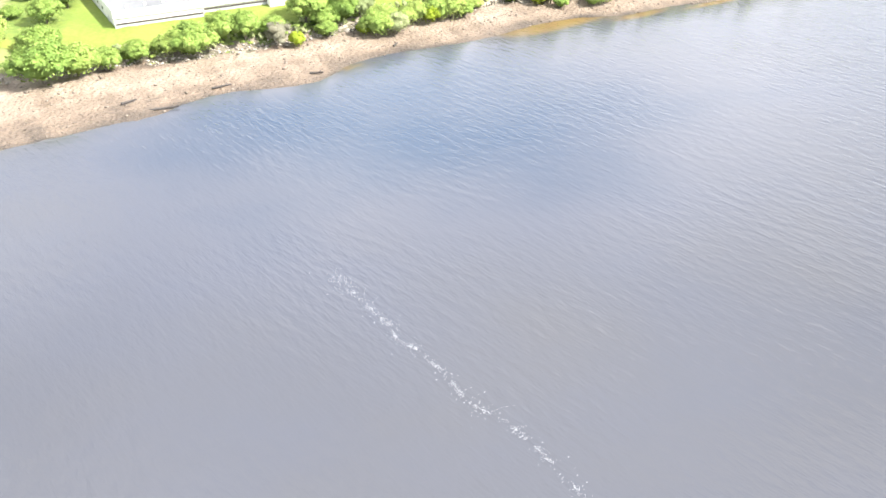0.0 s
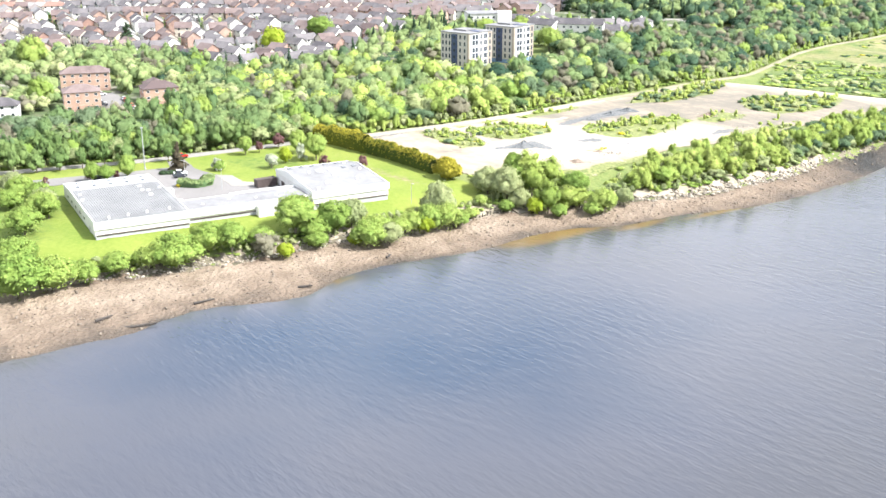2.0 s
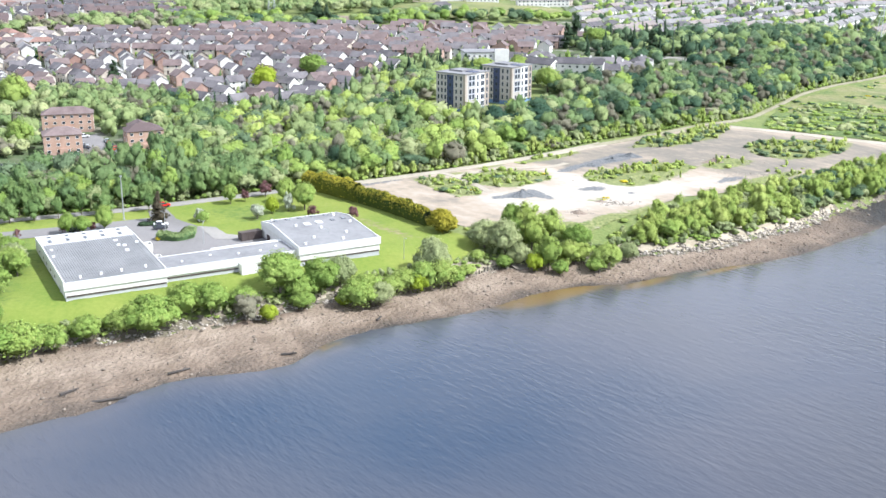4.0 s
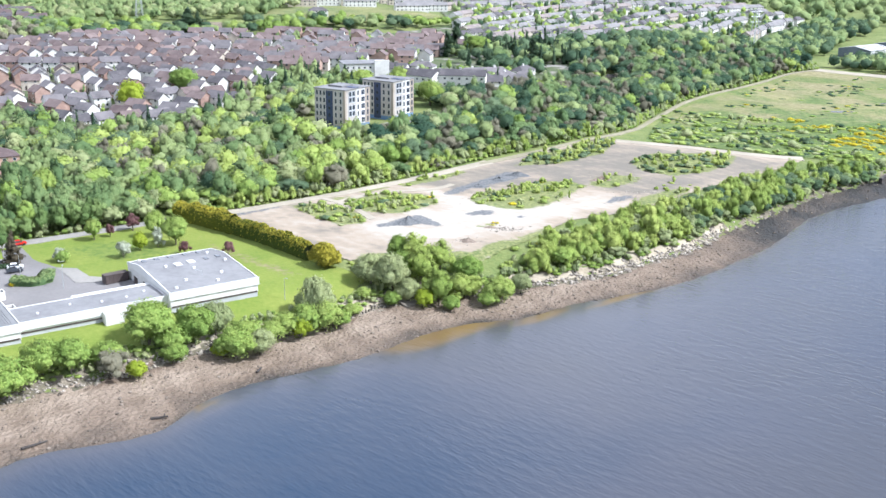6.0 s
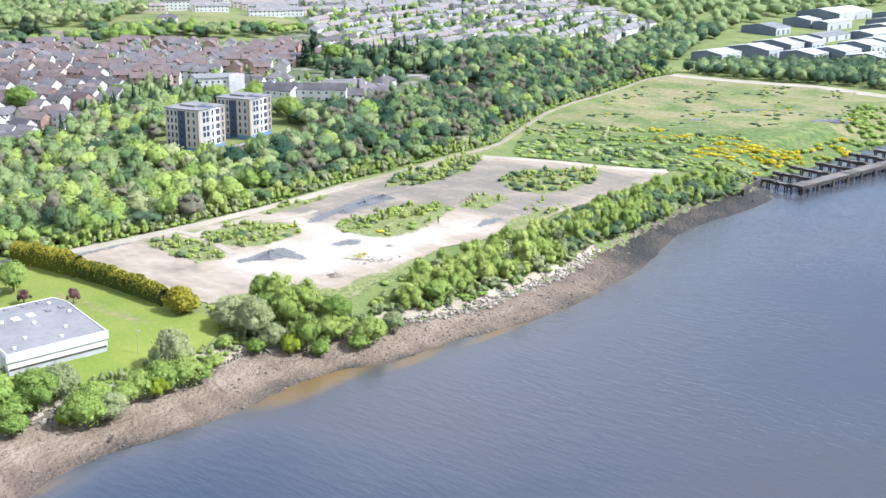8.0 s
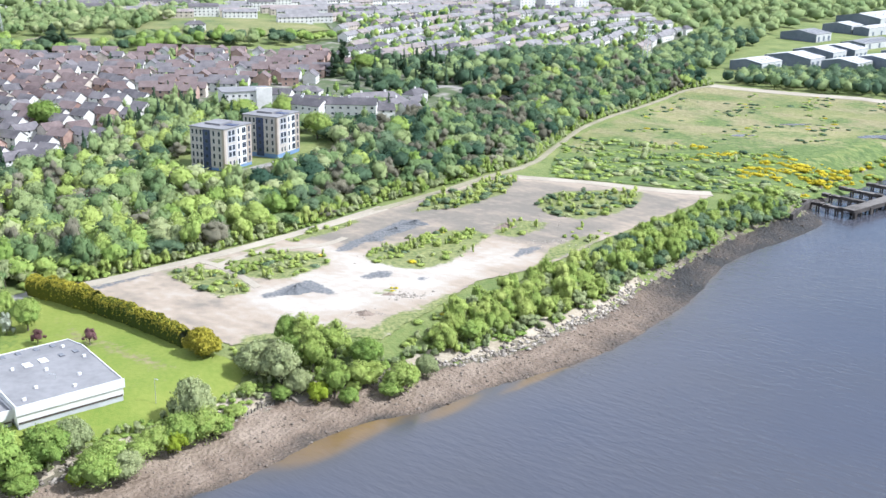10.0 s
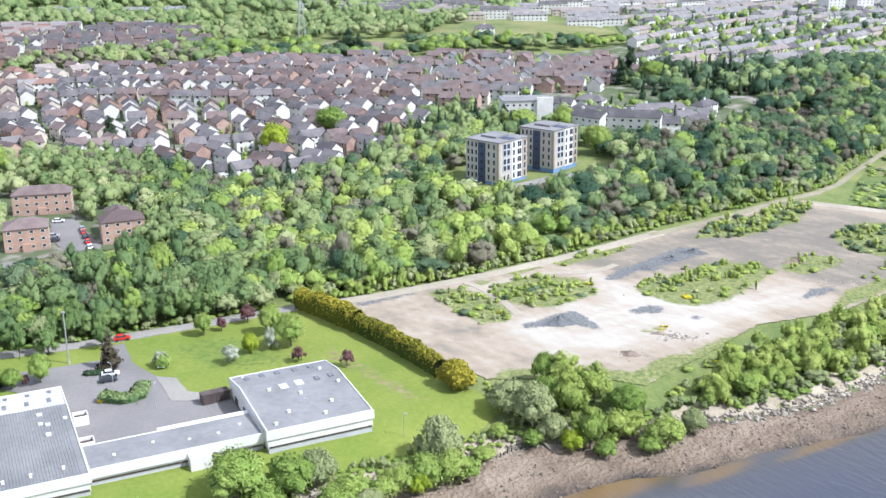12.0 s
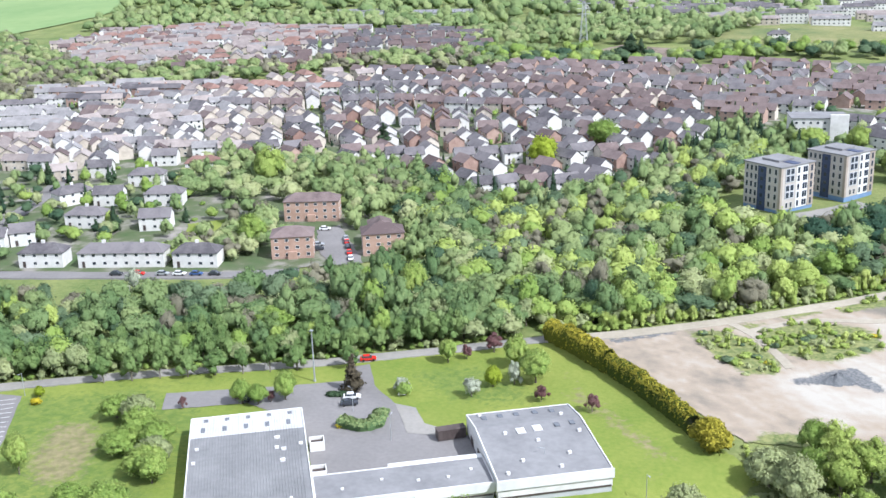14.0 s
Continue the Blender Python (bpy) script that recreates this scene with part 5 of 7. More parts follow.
for x, y, w, d, h, roof in ((404, 806, 31, 26, 6.4, WHITEROOF), (453, 822, 24, 38, 6.6, WHITEROOF), (488, 848, 24, 34, 7.2, WHITEROOF), (514, 859, 24, 34, 7.4, WHITEROOF), (476, 796, 26, 28, 6, SHEDPALE), (506, 801, 31, 28, 7, SHEDPALE),
                            (553, 836, 32, 28, 7, SHEDPALE), (511, 757, 27, 32, 6.5, SHEDPALE), (590, 862, 34, 28, 7, SHEDPALE), (560, 782, 34, 30, 6.5, SHEDPALE), (631, 1046, 26, 30, 8, SHEDPALE), (640, 1030, 60, 16, 8, WHITEROOF),
                            (545, 967, 30, 35, 6.5, METALROOF), (560, 915, 60, 22, 5, METALROOF), (625, 935, 60, 26, 6, WHITEROOF), (690, 985, 60, 40, 7, WHITEROOF), (650, 890, 44, 30, 7, SHEDPALE), (740, 1040, 80, 44, 8, WHITEROOF), (720, 1130, 90, 50, 8, WHITEROOF), (800, 1120, 70, 40, 8, METALROOF)):
    c, n = math.cos(radians(33)), math.sin(radians(33))
    shed(x + w / 2 * c - d / 2 * n, y + w / 2 * n + d / 2 * c, 33, w, d, h, roof, "large metal-clad trading estate shed with shallow roof")
for x, y, w, d, h in ((-420, 1190, 50, 20, 6), (-330, 1190, 60, 26, 6), (-300, 1065, 40, 14, 5)):
    shed(x, y, 10, w, d, h, METALROOF, "long pale distant shed among trees")


def tower(x, y, h, label):
    ob = thing("tower_block", x, y, ground(x, y), 20, label, "tower block", "tower blocks")
    part("wall", Maker(WHITE).box(-9, -8, -1, 9, 8, h), ob)
    part("roof_room", Maker(WALLGREY).box(-4, -4, h, 4, 4, h + 3), ob)
    for fl in range(int(h / 2.8)):
        for i in range(4):
            part("window", WINDOW, ob, at=pose(-6.6 + i * 4.4, -8.03, 1 + fl * 2.8))


for x, y, h in ((322, 1140, 38), (350, 1146, 38), (384, 1155, 34), (560, 1420, 40)):
    tower(x, y, h, "pale high-rise tower block in the distance")
for x, y, turn in ((-129, 1160, 10), (-95, 1175, 10), (-58, 1200, 12), (-30, 1215, 12)):
    house("flats", x, y, turn)
house("white", 2, 950, 10)


def pylon(x, y, h):
    ob = thing("pylon", x, y, ground(x, y), 20, "grey lattice electricity pylon above the trees", "pylon", "pylons")
    for sx in (-1, 1):
        for sy in (-1, 1):
            part("leg", Maker(STEEL).tube((sx * 3, sy * 3, 0), (sx * 0.7, sy * 0.7, h), 0.28, 0.15, 4), ob)
    for i in range(7):
        z0, z1 = h * i / 8, h * (i + 1) / 8
        r0, r1 = 3 - 2.3 * i / 8, 3 - 2.3 * (i + 1) / 8
        for s in (-1, 1):
            part("brace", Maker(STEEL).tube((-r0, s * r0, z0), (r1, s * r1, z1), 0.12, n=4), ob)
            part("brace", Maker(STEEL).tube((s * r0, r0, z0), (s * r1, -r1, z1), 0.12, n=4), ob)
    for z in (0.72, 0.84, 0.95):
        part("cross_arm", Maker(STEEL).tube((-5, 0, h * z), (5, 0, h * z), 0.2, n=4), ob)


pylon(-139, 942, 34)
pylon(318, 815, 32)


# ---- ruined timber jetty ----
def jetty():
    jx, jy, turn = 250.0, 448.5, 27.0
    ob = thing("jetty", jx, jy, 0, turn, "derelict timber wharf with stained decking on piles", "wharf")
    for i in range(15):
        part("deck", Maker(TIMBER, DECKING).box(i * 10, 0, 2.5, i * 10 + 9.94, 5.5 - 0.5 * (i % 3 == 1), 3.5 - 0.06 * (i % 4), 0, 1), ob, "pale weathered decking")
    part("fascia_beam", Maker(TIMBER).box(-0.2, -0.3, 1.9, 150, -0.004, 3.3), ob)
    r = random.Random(4)
    for i in range(26):
        for yy in (0.3, 5.0):
            x = 0.6 + i * 5.9 + r.uniform(-0.4, 0.4)
            part("pile", Maker(TIMBER).tube((x, yy, -2.5), (x + r.uniform(-0.2, 0.2), yy, 2.5), 0.45, 0.4, 7), ob)
        if i % 2 == 0:
            part("fender", Maker(TIMBER).box(0.6 + i * 5.9 - 0.9, -0.8, 0.2, 0.6 + i * 5.9 + 0.9, -0.31, 2.9), ob)
    for k in range(9):
        x0 = k * 16.5
        y0 = 5.5
        while y0 < 21.0 + 1.5 * (k % 3):
            y1 = y0 + r.uniform(1.2, 3.4)
            slab = Maker(TIMBER, DECKING).box(x0 + r.uniform(0, 0.5), y0, r.uniform(1.7, 2.2), x0 + r.uniform(2.2, 3.0), y1 - 0.05, 3.3 + r.uniform(-0.35, 0.2), 0, 0 if r.random() < 0.3 else 1)
            c = part("pier_section", slab, ob, "rotting cross pier")
            y0 = y1
        for q in range(4):
            for xx in (0.4, 2.2):
                part("pile", Maker(TIMBER).tube((x0 + xx, 8 + q * 4.2, -2.5), (x0 + xx, 8 + q * 4.2, 2.2), 0.35, 0.33, 6), c)
    return ob


jetty()
k = Maker(TIMBER, DECKING)
k.solid([(222, 448, -0.5), (223, 447, -0.5), (244, 468, -0.5), (243, 469, -0.5)], [(222, 448, 3.6), (223, 447, 3.6), (244, 468, 3.6), (243, 469, 3.6)])
tagged(new("quay_wall", k.mesh("quay_wall")), "old dark timber quay wall at the meadow's edge", "wall", kind="structure")


# ---- trees ----
def tri_mesh(name, v, t, tone, material, soft=None):
    me = bpy.data.meshes.new(name)
    me.vertices.add(len(v))
    me.vertices.foreach_set("co", np.asarray(v, np.float32).ravel())
    me.loops.add(len(t) * 3)
    me.loops.foreach_set("vertex_index", np.asarray(t, np.int32).ravel())
    me.polygons.add(len(t))
    me.polygons.foreach_set("loop_start", np.arange(0, len(t) * 3, 3, dtype=np.int32))
    me.materials.append(material)
    me.attributes.new("tone", "FLOAT", "POINT").data.foreach_set("value", np.asarray(tone, np.float32))
    if soft is not None:
        me.attributes.new("soft_normal", "FLOAT_VECTOR", "POINT").data.foreach_set("vector", np.asarray(soft, np.float32).ravel())
    me.update(calc_edges=True)
    return me


def ball(level):
    bm = bmesh.new()
    bmesh.ops.create_icosphere(bm, subdivisions=level, radius=1)
    v = np.array([p.co[:] for p in bm.verts])
    t = np.array([[q.index for q in f.verts] for f in bm.faces])
    bm.free()
    return v, t


BALLS = {1: ball(1), 2: ball(2)}


def crown_arrays(seed, r=4.0, h=6.0, z0=2.0, lobes=8, leaves=300, leaf=0.8, level=1, form="round"):
    """Foliage: an uneven cluster of lobes set with many small leaf sprays, between z0 and z0 + h."""
    g = np.random.RandomState(seed)
    cs, rs = [], []
    for i in range(lobes):
        if form == "cone":
            f = (i + 0.5) / lobes
            rr = r * (1 - 0.86 * f)
            a = g.uniform(0, math.tau)
            cs.append((math.cos(a) * rr * 0.35, math.sin(a) * rr * 0.35, z0 + h * f * 0.95))
            rs.append((rr * 0.85, rr * 0.85, h / lobes * 1.3))
        elif form == "tall":
            f = (i + 0.5) / lobes
            rr = r * math.sin(math.pi * (0.18 + 0.72 * f))
            a = g.uniform(0, math.tau)
            cs.append((math.cos(a) * rr * 0.45, math.sin(a) * rr * 0.45, z0 + h * f))
            rs.append((rr * g.uniform(0.5, 0.75),) * 2 + (h / lobes * g.uniform(0.9, 1.4),))
        elif form == "feather":
            a, k, f = g.uniform(0, math.tau), g.uniform(0.1, 0.95) ** 0.7, g.uniform(0.08, 0.92)
            wide = r * math.sqrt(max(0.05, 1 - (2 * f - 0.75) ** 2 * 0.62)) * k
            cs.append((math.cos(a) * wide, math.sin(a) * wide, z0 + h * f * (1.05 - 0.25 * k)))
            q = g.uniform(0.75, 1.25) * 0.86 / math.sqrt(lobes)
            rs.append((r * q * 1.15,) * 2 + (h * q * 0.62,))
        else:
            d = g.normal(size=3)
            d /= np.linalg.norm(d)
            d[2] = abs(d[2]) * 1.1 - 0.3
            q = g.uniform(0.75, 1.25) * 1.25 / math.sqrt(lobes)
            k = g.uniform(0.75, 1.02) * (1 - q * 0.8)
            cs.append((d[0] * r * k, d[1] * r * k, z0 + h * 0.5 + d[2] * h * 0.5 * k))
            rs.append((r * q, r * q, h * 0.5 * q * 1.05))
    if form == "round":
        cs.append((0, 0, z0 + h * 0.48))
        rs.append((r * 0.79, r * 0.79, h * 0.43))
    if form == "feather":
        cs.append((0, 0, z0 + h * 0.44))
        rs.append((r * 0.74, r * 0.74, h * 0.42))
    cs, rs = np.array(cs), np.array(rs)
    bv, bt = BALLS[level]
    vs, ts, tones, soft, n = [], [], [], [], 0
    middle, up = np.array([0, 0, z0 + h * 0.35]), np.array([0, 0, 0.5])
    shade = g.uniform(0.05, 0.5, len(cs))
    for c, q, s in zip(cs, rs, shade):
        wob = 1 + 0.15 * g.normal(size=(len(bv), 1))
        vs.append(c + bv * q * 0.86 * wob)
        ts.append(bt + n)
        soft.append(0.45 * bv + 0.6 * (vs[-1] - middle) / r + up + 0.16 * g.normal(size=bv.shape))
        tones.append(np.full(len(bv), 0.15 + s * 0.5) + g.uniform(0, 0.12, len(bv)))
        n += len(bv)
    feather = form in ("feather", "tall")
    which = g.choice(len(cs), leaves * 3, p=(rs[:, 0] ** 2) / (rs[:, 0] ** 2).sum())
    d = g.normal(size=(leaves * 3, 3))
    d[:, 2] += 0.45
    d /= np.linalg.norm(d, axis=1)[:, None]
    p = cs[which] + d * rs[which] * (0.84 + 0.34 * g.uniform(0, 1, (leaves * 3, 1)) ** 2)
    p[:, 2] = np.maximum(p[:, 2], min(z0, 0.2))
    free = np.ones(len(p), bool)
    for c, q in zip(cs, rs):
        free &= (((p - c) / q) ** 2).sum(1) > 0.62
    p, d, which = p[free][:leaves], d[free][:leaves], which[free][:leaves]
    k = len(p)
    nrm = d + g.normal(scale=0.7, size=(k, 3))
    nrm /= np.linalg.norm(nrm, axis=1)[:, None]
    rise = g.normal(size=(k, 3)) + (np.array([0, 0, 2.2]) if feather else np.array([0, 0, 0.5]))
    a = rise - nrm * (rise * nrm).sum(1)[:, None]
    a /= np.linalg.norm(a, axis=1)[:, None]
    b = np.cross(nrm, a)
    s = leaf * g.uniform(0.45, 1.35, (k, 1))
    slim = 0.55 if feather else 0.75
    quad = np.stack([p - a * s, p - b * s * slim * g.uniform(0.4, 0.9, (k, 1)) + nrm * s * 0.25, p + a * s * g.uniform(0.7, 1.2, (k, 1)), p + b * s * slim * g.uniform(0.4, 0.9, (k, 1)) + nrm * s * 0.15], 1).reshape(-1, 3)
    base = n + 4 * np.arange(k)
    vs.append(quad)
    ts.append(np.stack([base, base + 1, base + 2], 1))
    ts.append(np.stack([base, base + 2, base + 3], 1))
    tones.append(np.repeat(np.clip(0.06 + shade[which] * 0.6 + g.uniform(0.0, 0.44, k), 0, 0.9), 4))
    soft.append(np.repeat(0.42 * d + 0.58 * (p - middle) / r + 0.34 * nrm + up, 4, 0))
    soft = np.concatenate(soft)
    soft /= np.linalg.norm(soft, axis=1)[:, None]
    return np.concatenate(vs), np.concatenate(ts), np.concatenate(tones), soft


def trunk_maker(seed, h, r, spread, limbs=5):
    g, k = random.Random(seed), Maker(BARK)
    lean = (g.uniform(-0.3, 0.3), g.uniform(-0.3, 0.3))
    k.tube((0, 0, -0.6), (lean[0] * 0.4, lean[1] * 0.4, h * 0.45), r, r * 0.7, 7)
    k.tube((lean[0] * 0.4, lean[1] * 0.4, h * 0.45), (lean[0], lean[1], h * 0.85), r * 0.7, r * 0.3, 6)
    for i in range(limbs):
        a, z = i * math.tau / limbs + g.uniform(-0.4, 0.4), h * g.uniform(0.28, 0.5)
        k.tube((lean[0] * 0.4, lean[1] * 0.4, z), (math.cos(a) * spread * 0.6, math.sin(a) * spread * 0.6, z + h * 0.28), r * 0.42, r * 0.15, 5)
    return k


# kind: radius, crown height, crown base, lobes, leaf sprays, spray size, level, form, leaf material, words
KINDS = {
    "bush": (4.0, 6.2, 0.0, 26, 2200, 0.22, 1, "round", LEAF, "rounded fresh-green bushy tree on the riverbank"),
    "broad": (4.5, 7.0, 0.6, 26, 2200, 0.23, 1, "round", LEAF, "spreading fresh-green leafy tree"),
    "pale": (3.4, 5.2, 0.0, 24, 2000, 0.21, 1, "round", LEAFPALE, "pale grey-green willow bush"),
    "lime": (2.4, 3.9, 0.0, 18, 1300, 0.17, 1, "round", LEAFLIME, "bright lime-green rounded shrub"),
    "young": (2.1, 6.4, 0.2, 8, 300, 0.3, 1, "feather", LEAFBIRCH, "slim young birch with fresh leaves"),
    "sallow": (2.1, 4.8, 0.2, 8, 280, 0.28, 1, "feather", LEAFPALE, "slim pale young willow"),
    "ash": (3.4, 8.6, 0.8, 24, 2000, 0.25, 1, "feather", LEAFBIRCH, "feathery light-green tree in the thicket"),
    "wood": (4.2, 7.4, 1.2, 9, 380, 0.38, 1, "round", LEAFWOOD, "leafy woodland tree in spring green"),
    "wood_tall": (3.6, 9.6, 1.4, 9, 380, 0.38, 1, "feather", LEAFWOOD, "tall leafy woodland tree in fresh green"),
    "wood_fresh": (4.0, 7.6, 1.2, 9, 380, 0.38, 1, "round", LEAF, "bright fresh-green woodland tree"),
    "wood_pale": (3.9, 6.4, 1.0, 9, 380, 0.37, 1, "round", LEAFPALE, "pale-leaved woodland tree in spring"),
    "bare": (3.7, 7.0, 1.4, 9, 420, 0.34, 1, "feather", TWIGS, "grey-brown woodland tree barely in leaf"),
    "wood_deep": (4.1, 7.4, 1.2, 9, 380, 0.38, 1, "round", LEAFDEEP, "deep green woodland tree"),
    "avenue": (2.7, 6.6, 1.9, 9, 460, 0.34, 1, "feather", LEAFLANE, "roadside tree with upswept crown on a clear trunk"),
    "purple": (2.2, 3.4, 1.0, 12, 1000, 0.17, 1, "feather", LEAFPURPLE, "small copper-leaved ornamental tree on the lawn"),
    "blossom": (2.4, 4.4, 0.7, 14, 1400, 0.17, 1, "feather", BLOSSOM, "small tree in white blossom on the lawn"),
    "old_conifer": (2.7, 9.0, 0.4, 13, 900, 0.32, 1, "cone", LEAFBROWN, "old brownish conifer beside the drive"),
    "conifer": (2.5, 9.5, 0.6, 9, 700, 0.4, 1, "cone", LEAFDARK, "dark narrow conifer with dense needles"),
    "poplar": (4.0, 19.0, 1.0, 14, 900, 0.8, 1, "tall", LEAFDARK, "tall dark poplar above the houses"),
    "big": (8.0, 11.5, 1.6, 30, 2000, 0.45, 1, "round", LEAF, "large round tree among the houses"),
    "gorse": (1.6, 1.7, 0.0, 4, 170, 0.28, 1, "round", GORSE, "yellow flowering gorse bush"),
    "shrub": (1.7, 2.2, 0.0, 4, 150, 0.3, 1, "round", LEAF, "low green shrub on rubble"),
    "thorn": (1.9, 2.6, 0.0, 4, 150, 0.3, 1, "round", LEAFDEEP, "low dark green scrub bush"),
}
VARIANTS = {k: [crown_arrays(100 * n + s, *KINDS[k][:8]) for s in range(3)] for n, k in enumerate(KINDS)}
LOW = {k: [crown_arrays(900 + 100 * n + s, KINDS[k][0], KINDS[k][1], KINDS[k][2], 2, 46, KINDS[k][5] * 2.0, 1, KINDS[k][7]) for s in range(3)] for n, k in enumerate(KINDS)}
plant_of = {}


def plant(kind, x, y, r=None, h=None, group=""):
    """One tree or bush as a thing of its own, with trunk and crown."""
    r0, ch, z0, *_, material, words = KINDS[kind]
    seed = int(abs(x * 13 + y * 7)) % 3
    sx = (r or r0) / r0
    sz = (h or (ch + z0)) / (ch + z0)
    m = pose(x, y, ground(x, y) + 0.1, 0, 0, (x * 37 + y * 11) % 360) @ Matrix.Diagonal((sx, sx, sz, 1))
    name = "bush" if z0 < 0.5 else "tree"
    if (kind, seed) in plant_of:
        ob = copy_thing(plant_of[kind, seed], m)
    else:
        ob = thing(name, 0, 0, 0, 0, words, name, group or kind.replace("_", " ") + " plants")
        part("trunk", trunk_maker(seed, ch + z0, 0.05 * r0 + 0.06, r0), ob)
        part("crown", tri_mesh("crown", *VARIANTS[kind][seed][:3], material, VARIANTS[kind][seed][3]), ob)
        ob.matrix_basis = m
        plant_of[kind, seed] = ob
    return ob


def along_bank(u, d):
    """A place d metres above the top of the beach, u metres along the river."""
    v = float(shore(np.array([u]))[0]) + float(np.interp(u, BEACH_U, BEACH_W)) + d
    return u * CS - v * SN, u * SN + v * CS


# bushes along the riverbank
for kind, x, y, r, h in (("bush", -92, 253, 5.6, 8.5), ("bush", -99, 248, 5.0, 7.5), ("bush", -80, 263.5, 3.7, 5.8), ("bush", -66.5, 268, 5.8, 9.2), ("bush", -60, 276, 4.3, 8.2), ("broad", -54.3, 277, 4.2, 8.2),
                         ("bare", -45.6, 277.5, 3.6, 7.0), ("lime", -40.6, 277.5, 2.3, 4.2), ("broad", -39.6, 290.5, 5.6, 10.0), ("broad", -29.6, 294, 4.8, 9.4), ("pale", -25, 297, 3.8, 8.6), ("bush", -19.9, 288, 2.9, 5.2),
                         ("pale", -14.2, 290, 3.5, 6.2), ("bush", -8.6, 299, 3.5, 6.6), ("lime", -5.2, 299, 2.8, 5.8), ("bush", 1.2, 303.5, 4.0, 7.4), ("pale", -1.4, 309, 3.6, 6.8), ("bush", -3.6, 301, 2.6, 5.6),
                         ("bush", -108, 280, 5.0, 7.0), ("bush", -110, 297, 4.2, 6.4), ("bush", -121, 304, 4.0, 6.0), ("bush", -117, 262, 5.5, 8.0), ("bush", -128, 272, 5.0, 7.0), ("bush", -104, 262, 3.4, 5.2),
                         ("bush", -48, 283, 2.2, 3.4), ("bush", -33.6, 286, 2.0, 3.2), ("bush", 8, 313, 2.4, 3.0), ("bush", 11, 320, 2.2, 2.8), ("bush", -47.5, 281.5, 3.6, 5.8), ("bush", -34.5, 290, 3.8, 6.6), ("bush", -12, 295.5, 3.2, 5.2), ("bush", -18, 292.6, 3.0, 5.2), ("lime", -23.4, 289, 2.2, 3.6), ("bush", -73, 266, 3.4, 5.6), ("bush", 4.4, 306, 3.0, 4.6), ("bush", -86, 258, 3.6, 5.4)):
    plant(kind, x, y, r * 1.14, h * 1.04, "riverbank bushes")
# thicket at the corner of the cleared site
for kind, x, y, r, h in (("pale", 13.5, 329, 4.6, 7.0), ("pale", 19, 325, 4.0, 6.4), ("bush", 22, 332, 4.4, 9.0), ("bush", 18.6, 320, 2.6, 4.2), ("ash", 31, 320, 4.2, 10.8), ("ash", 27, 330, 4.0, 10.2), ("ash", 26, 339, 4.4, 10.2),
                         ("ash", 33, 335, 3.8, 9.4), ("ash", 37, 324, 3.8, 7.8), ("ash", 41, 325, 3.0, 5.6), ("pale", 23, 322, 3.2, 5.6), ("sallow", 50, 324, 2.2, 4.0), ("bush", 34, 317, 2.6, 4.4), ("lime", 27, 318.5, 2.2, 3.6), ("bush", 47.2, 321, 4.5, 7.2), ("pale", 54.5, 327.5, 3.3, 6.2), ("bush", 40, 331, 3.0, 5.4), ("bush", 44, 319, 3.0, 4.6), ("broad", 22, 341, 3.4, 7.6)):
    plant(kind, x, y, r, h, "site corner thicket")
# trees on the factory lawns and drive
for kind, x, y, r, h in (("old_conifer", -84.0, 347.2, 3.0, 9.6), ("blossom", -72, 349.2, 2.2, 4.2), ("shrub", -71, 347.5, 2.0, 3.4), ("blossom", -55, 350.5, 2.5, 5.4), ("lime", -51.5, 357, 2.3, 6.2), ("blossom", -46.8, 359.5, 2.1, 6.4), ("broad", -42, 361.5, 4.3, 9.6),
                         ("purple", -38.4, 351.6, 2.0, 4.4), ("purple", -25.8, 348.6, 1.9, 4.8), ("purple", -56.8, 377.5, 2.4, 5.4), ("broad", -66.6, 368.6, 2.8, 5.6), ("purple", -62.6, 372, 1.6, 3.2), ("broad", -49, 370, 3.4, 8.0),
                         ("purple", -119.6, 327.8, 1.3, 3.0), ("broad", -107.0, 333.4, 2.6, 6.2), ("broad", -103, 334, 2.4, 5.2), ("purple", -100.6, 336, 1.2, 3.4), ("broad", -97.8, 338, 2.6, 6.4), ("purple", -108.8, 333.8, 1.1, 2.8),
                         ("broad", -132, 319.2, 3.6, 4.6), ("pale", -125.5, 318, 3.6, 6.0), ("broad", -121, 312, 3.6, 6.2), ("broad", -114, 308.2, 3.8, 6.4), ("pale", -110.6, 301, 3.6, 5.8), ("broad", -107, 294.5, 3.6, 6.0),
                         ("broad", -136.5, 290.5, 3.0, 8.2), ("bush", -119, 284, 3.4, 4.0), ("purple", -169.5, 338.5, 2.0, 4.4), ("purple", -161, 340.5, 2.0, 4.4), ("lime", -158, 325, 1.4, 3.2), ("gorse", -156, 321, 1.4, 1.8)):
    plant(kind, x, y, r, h, "lawn trees")


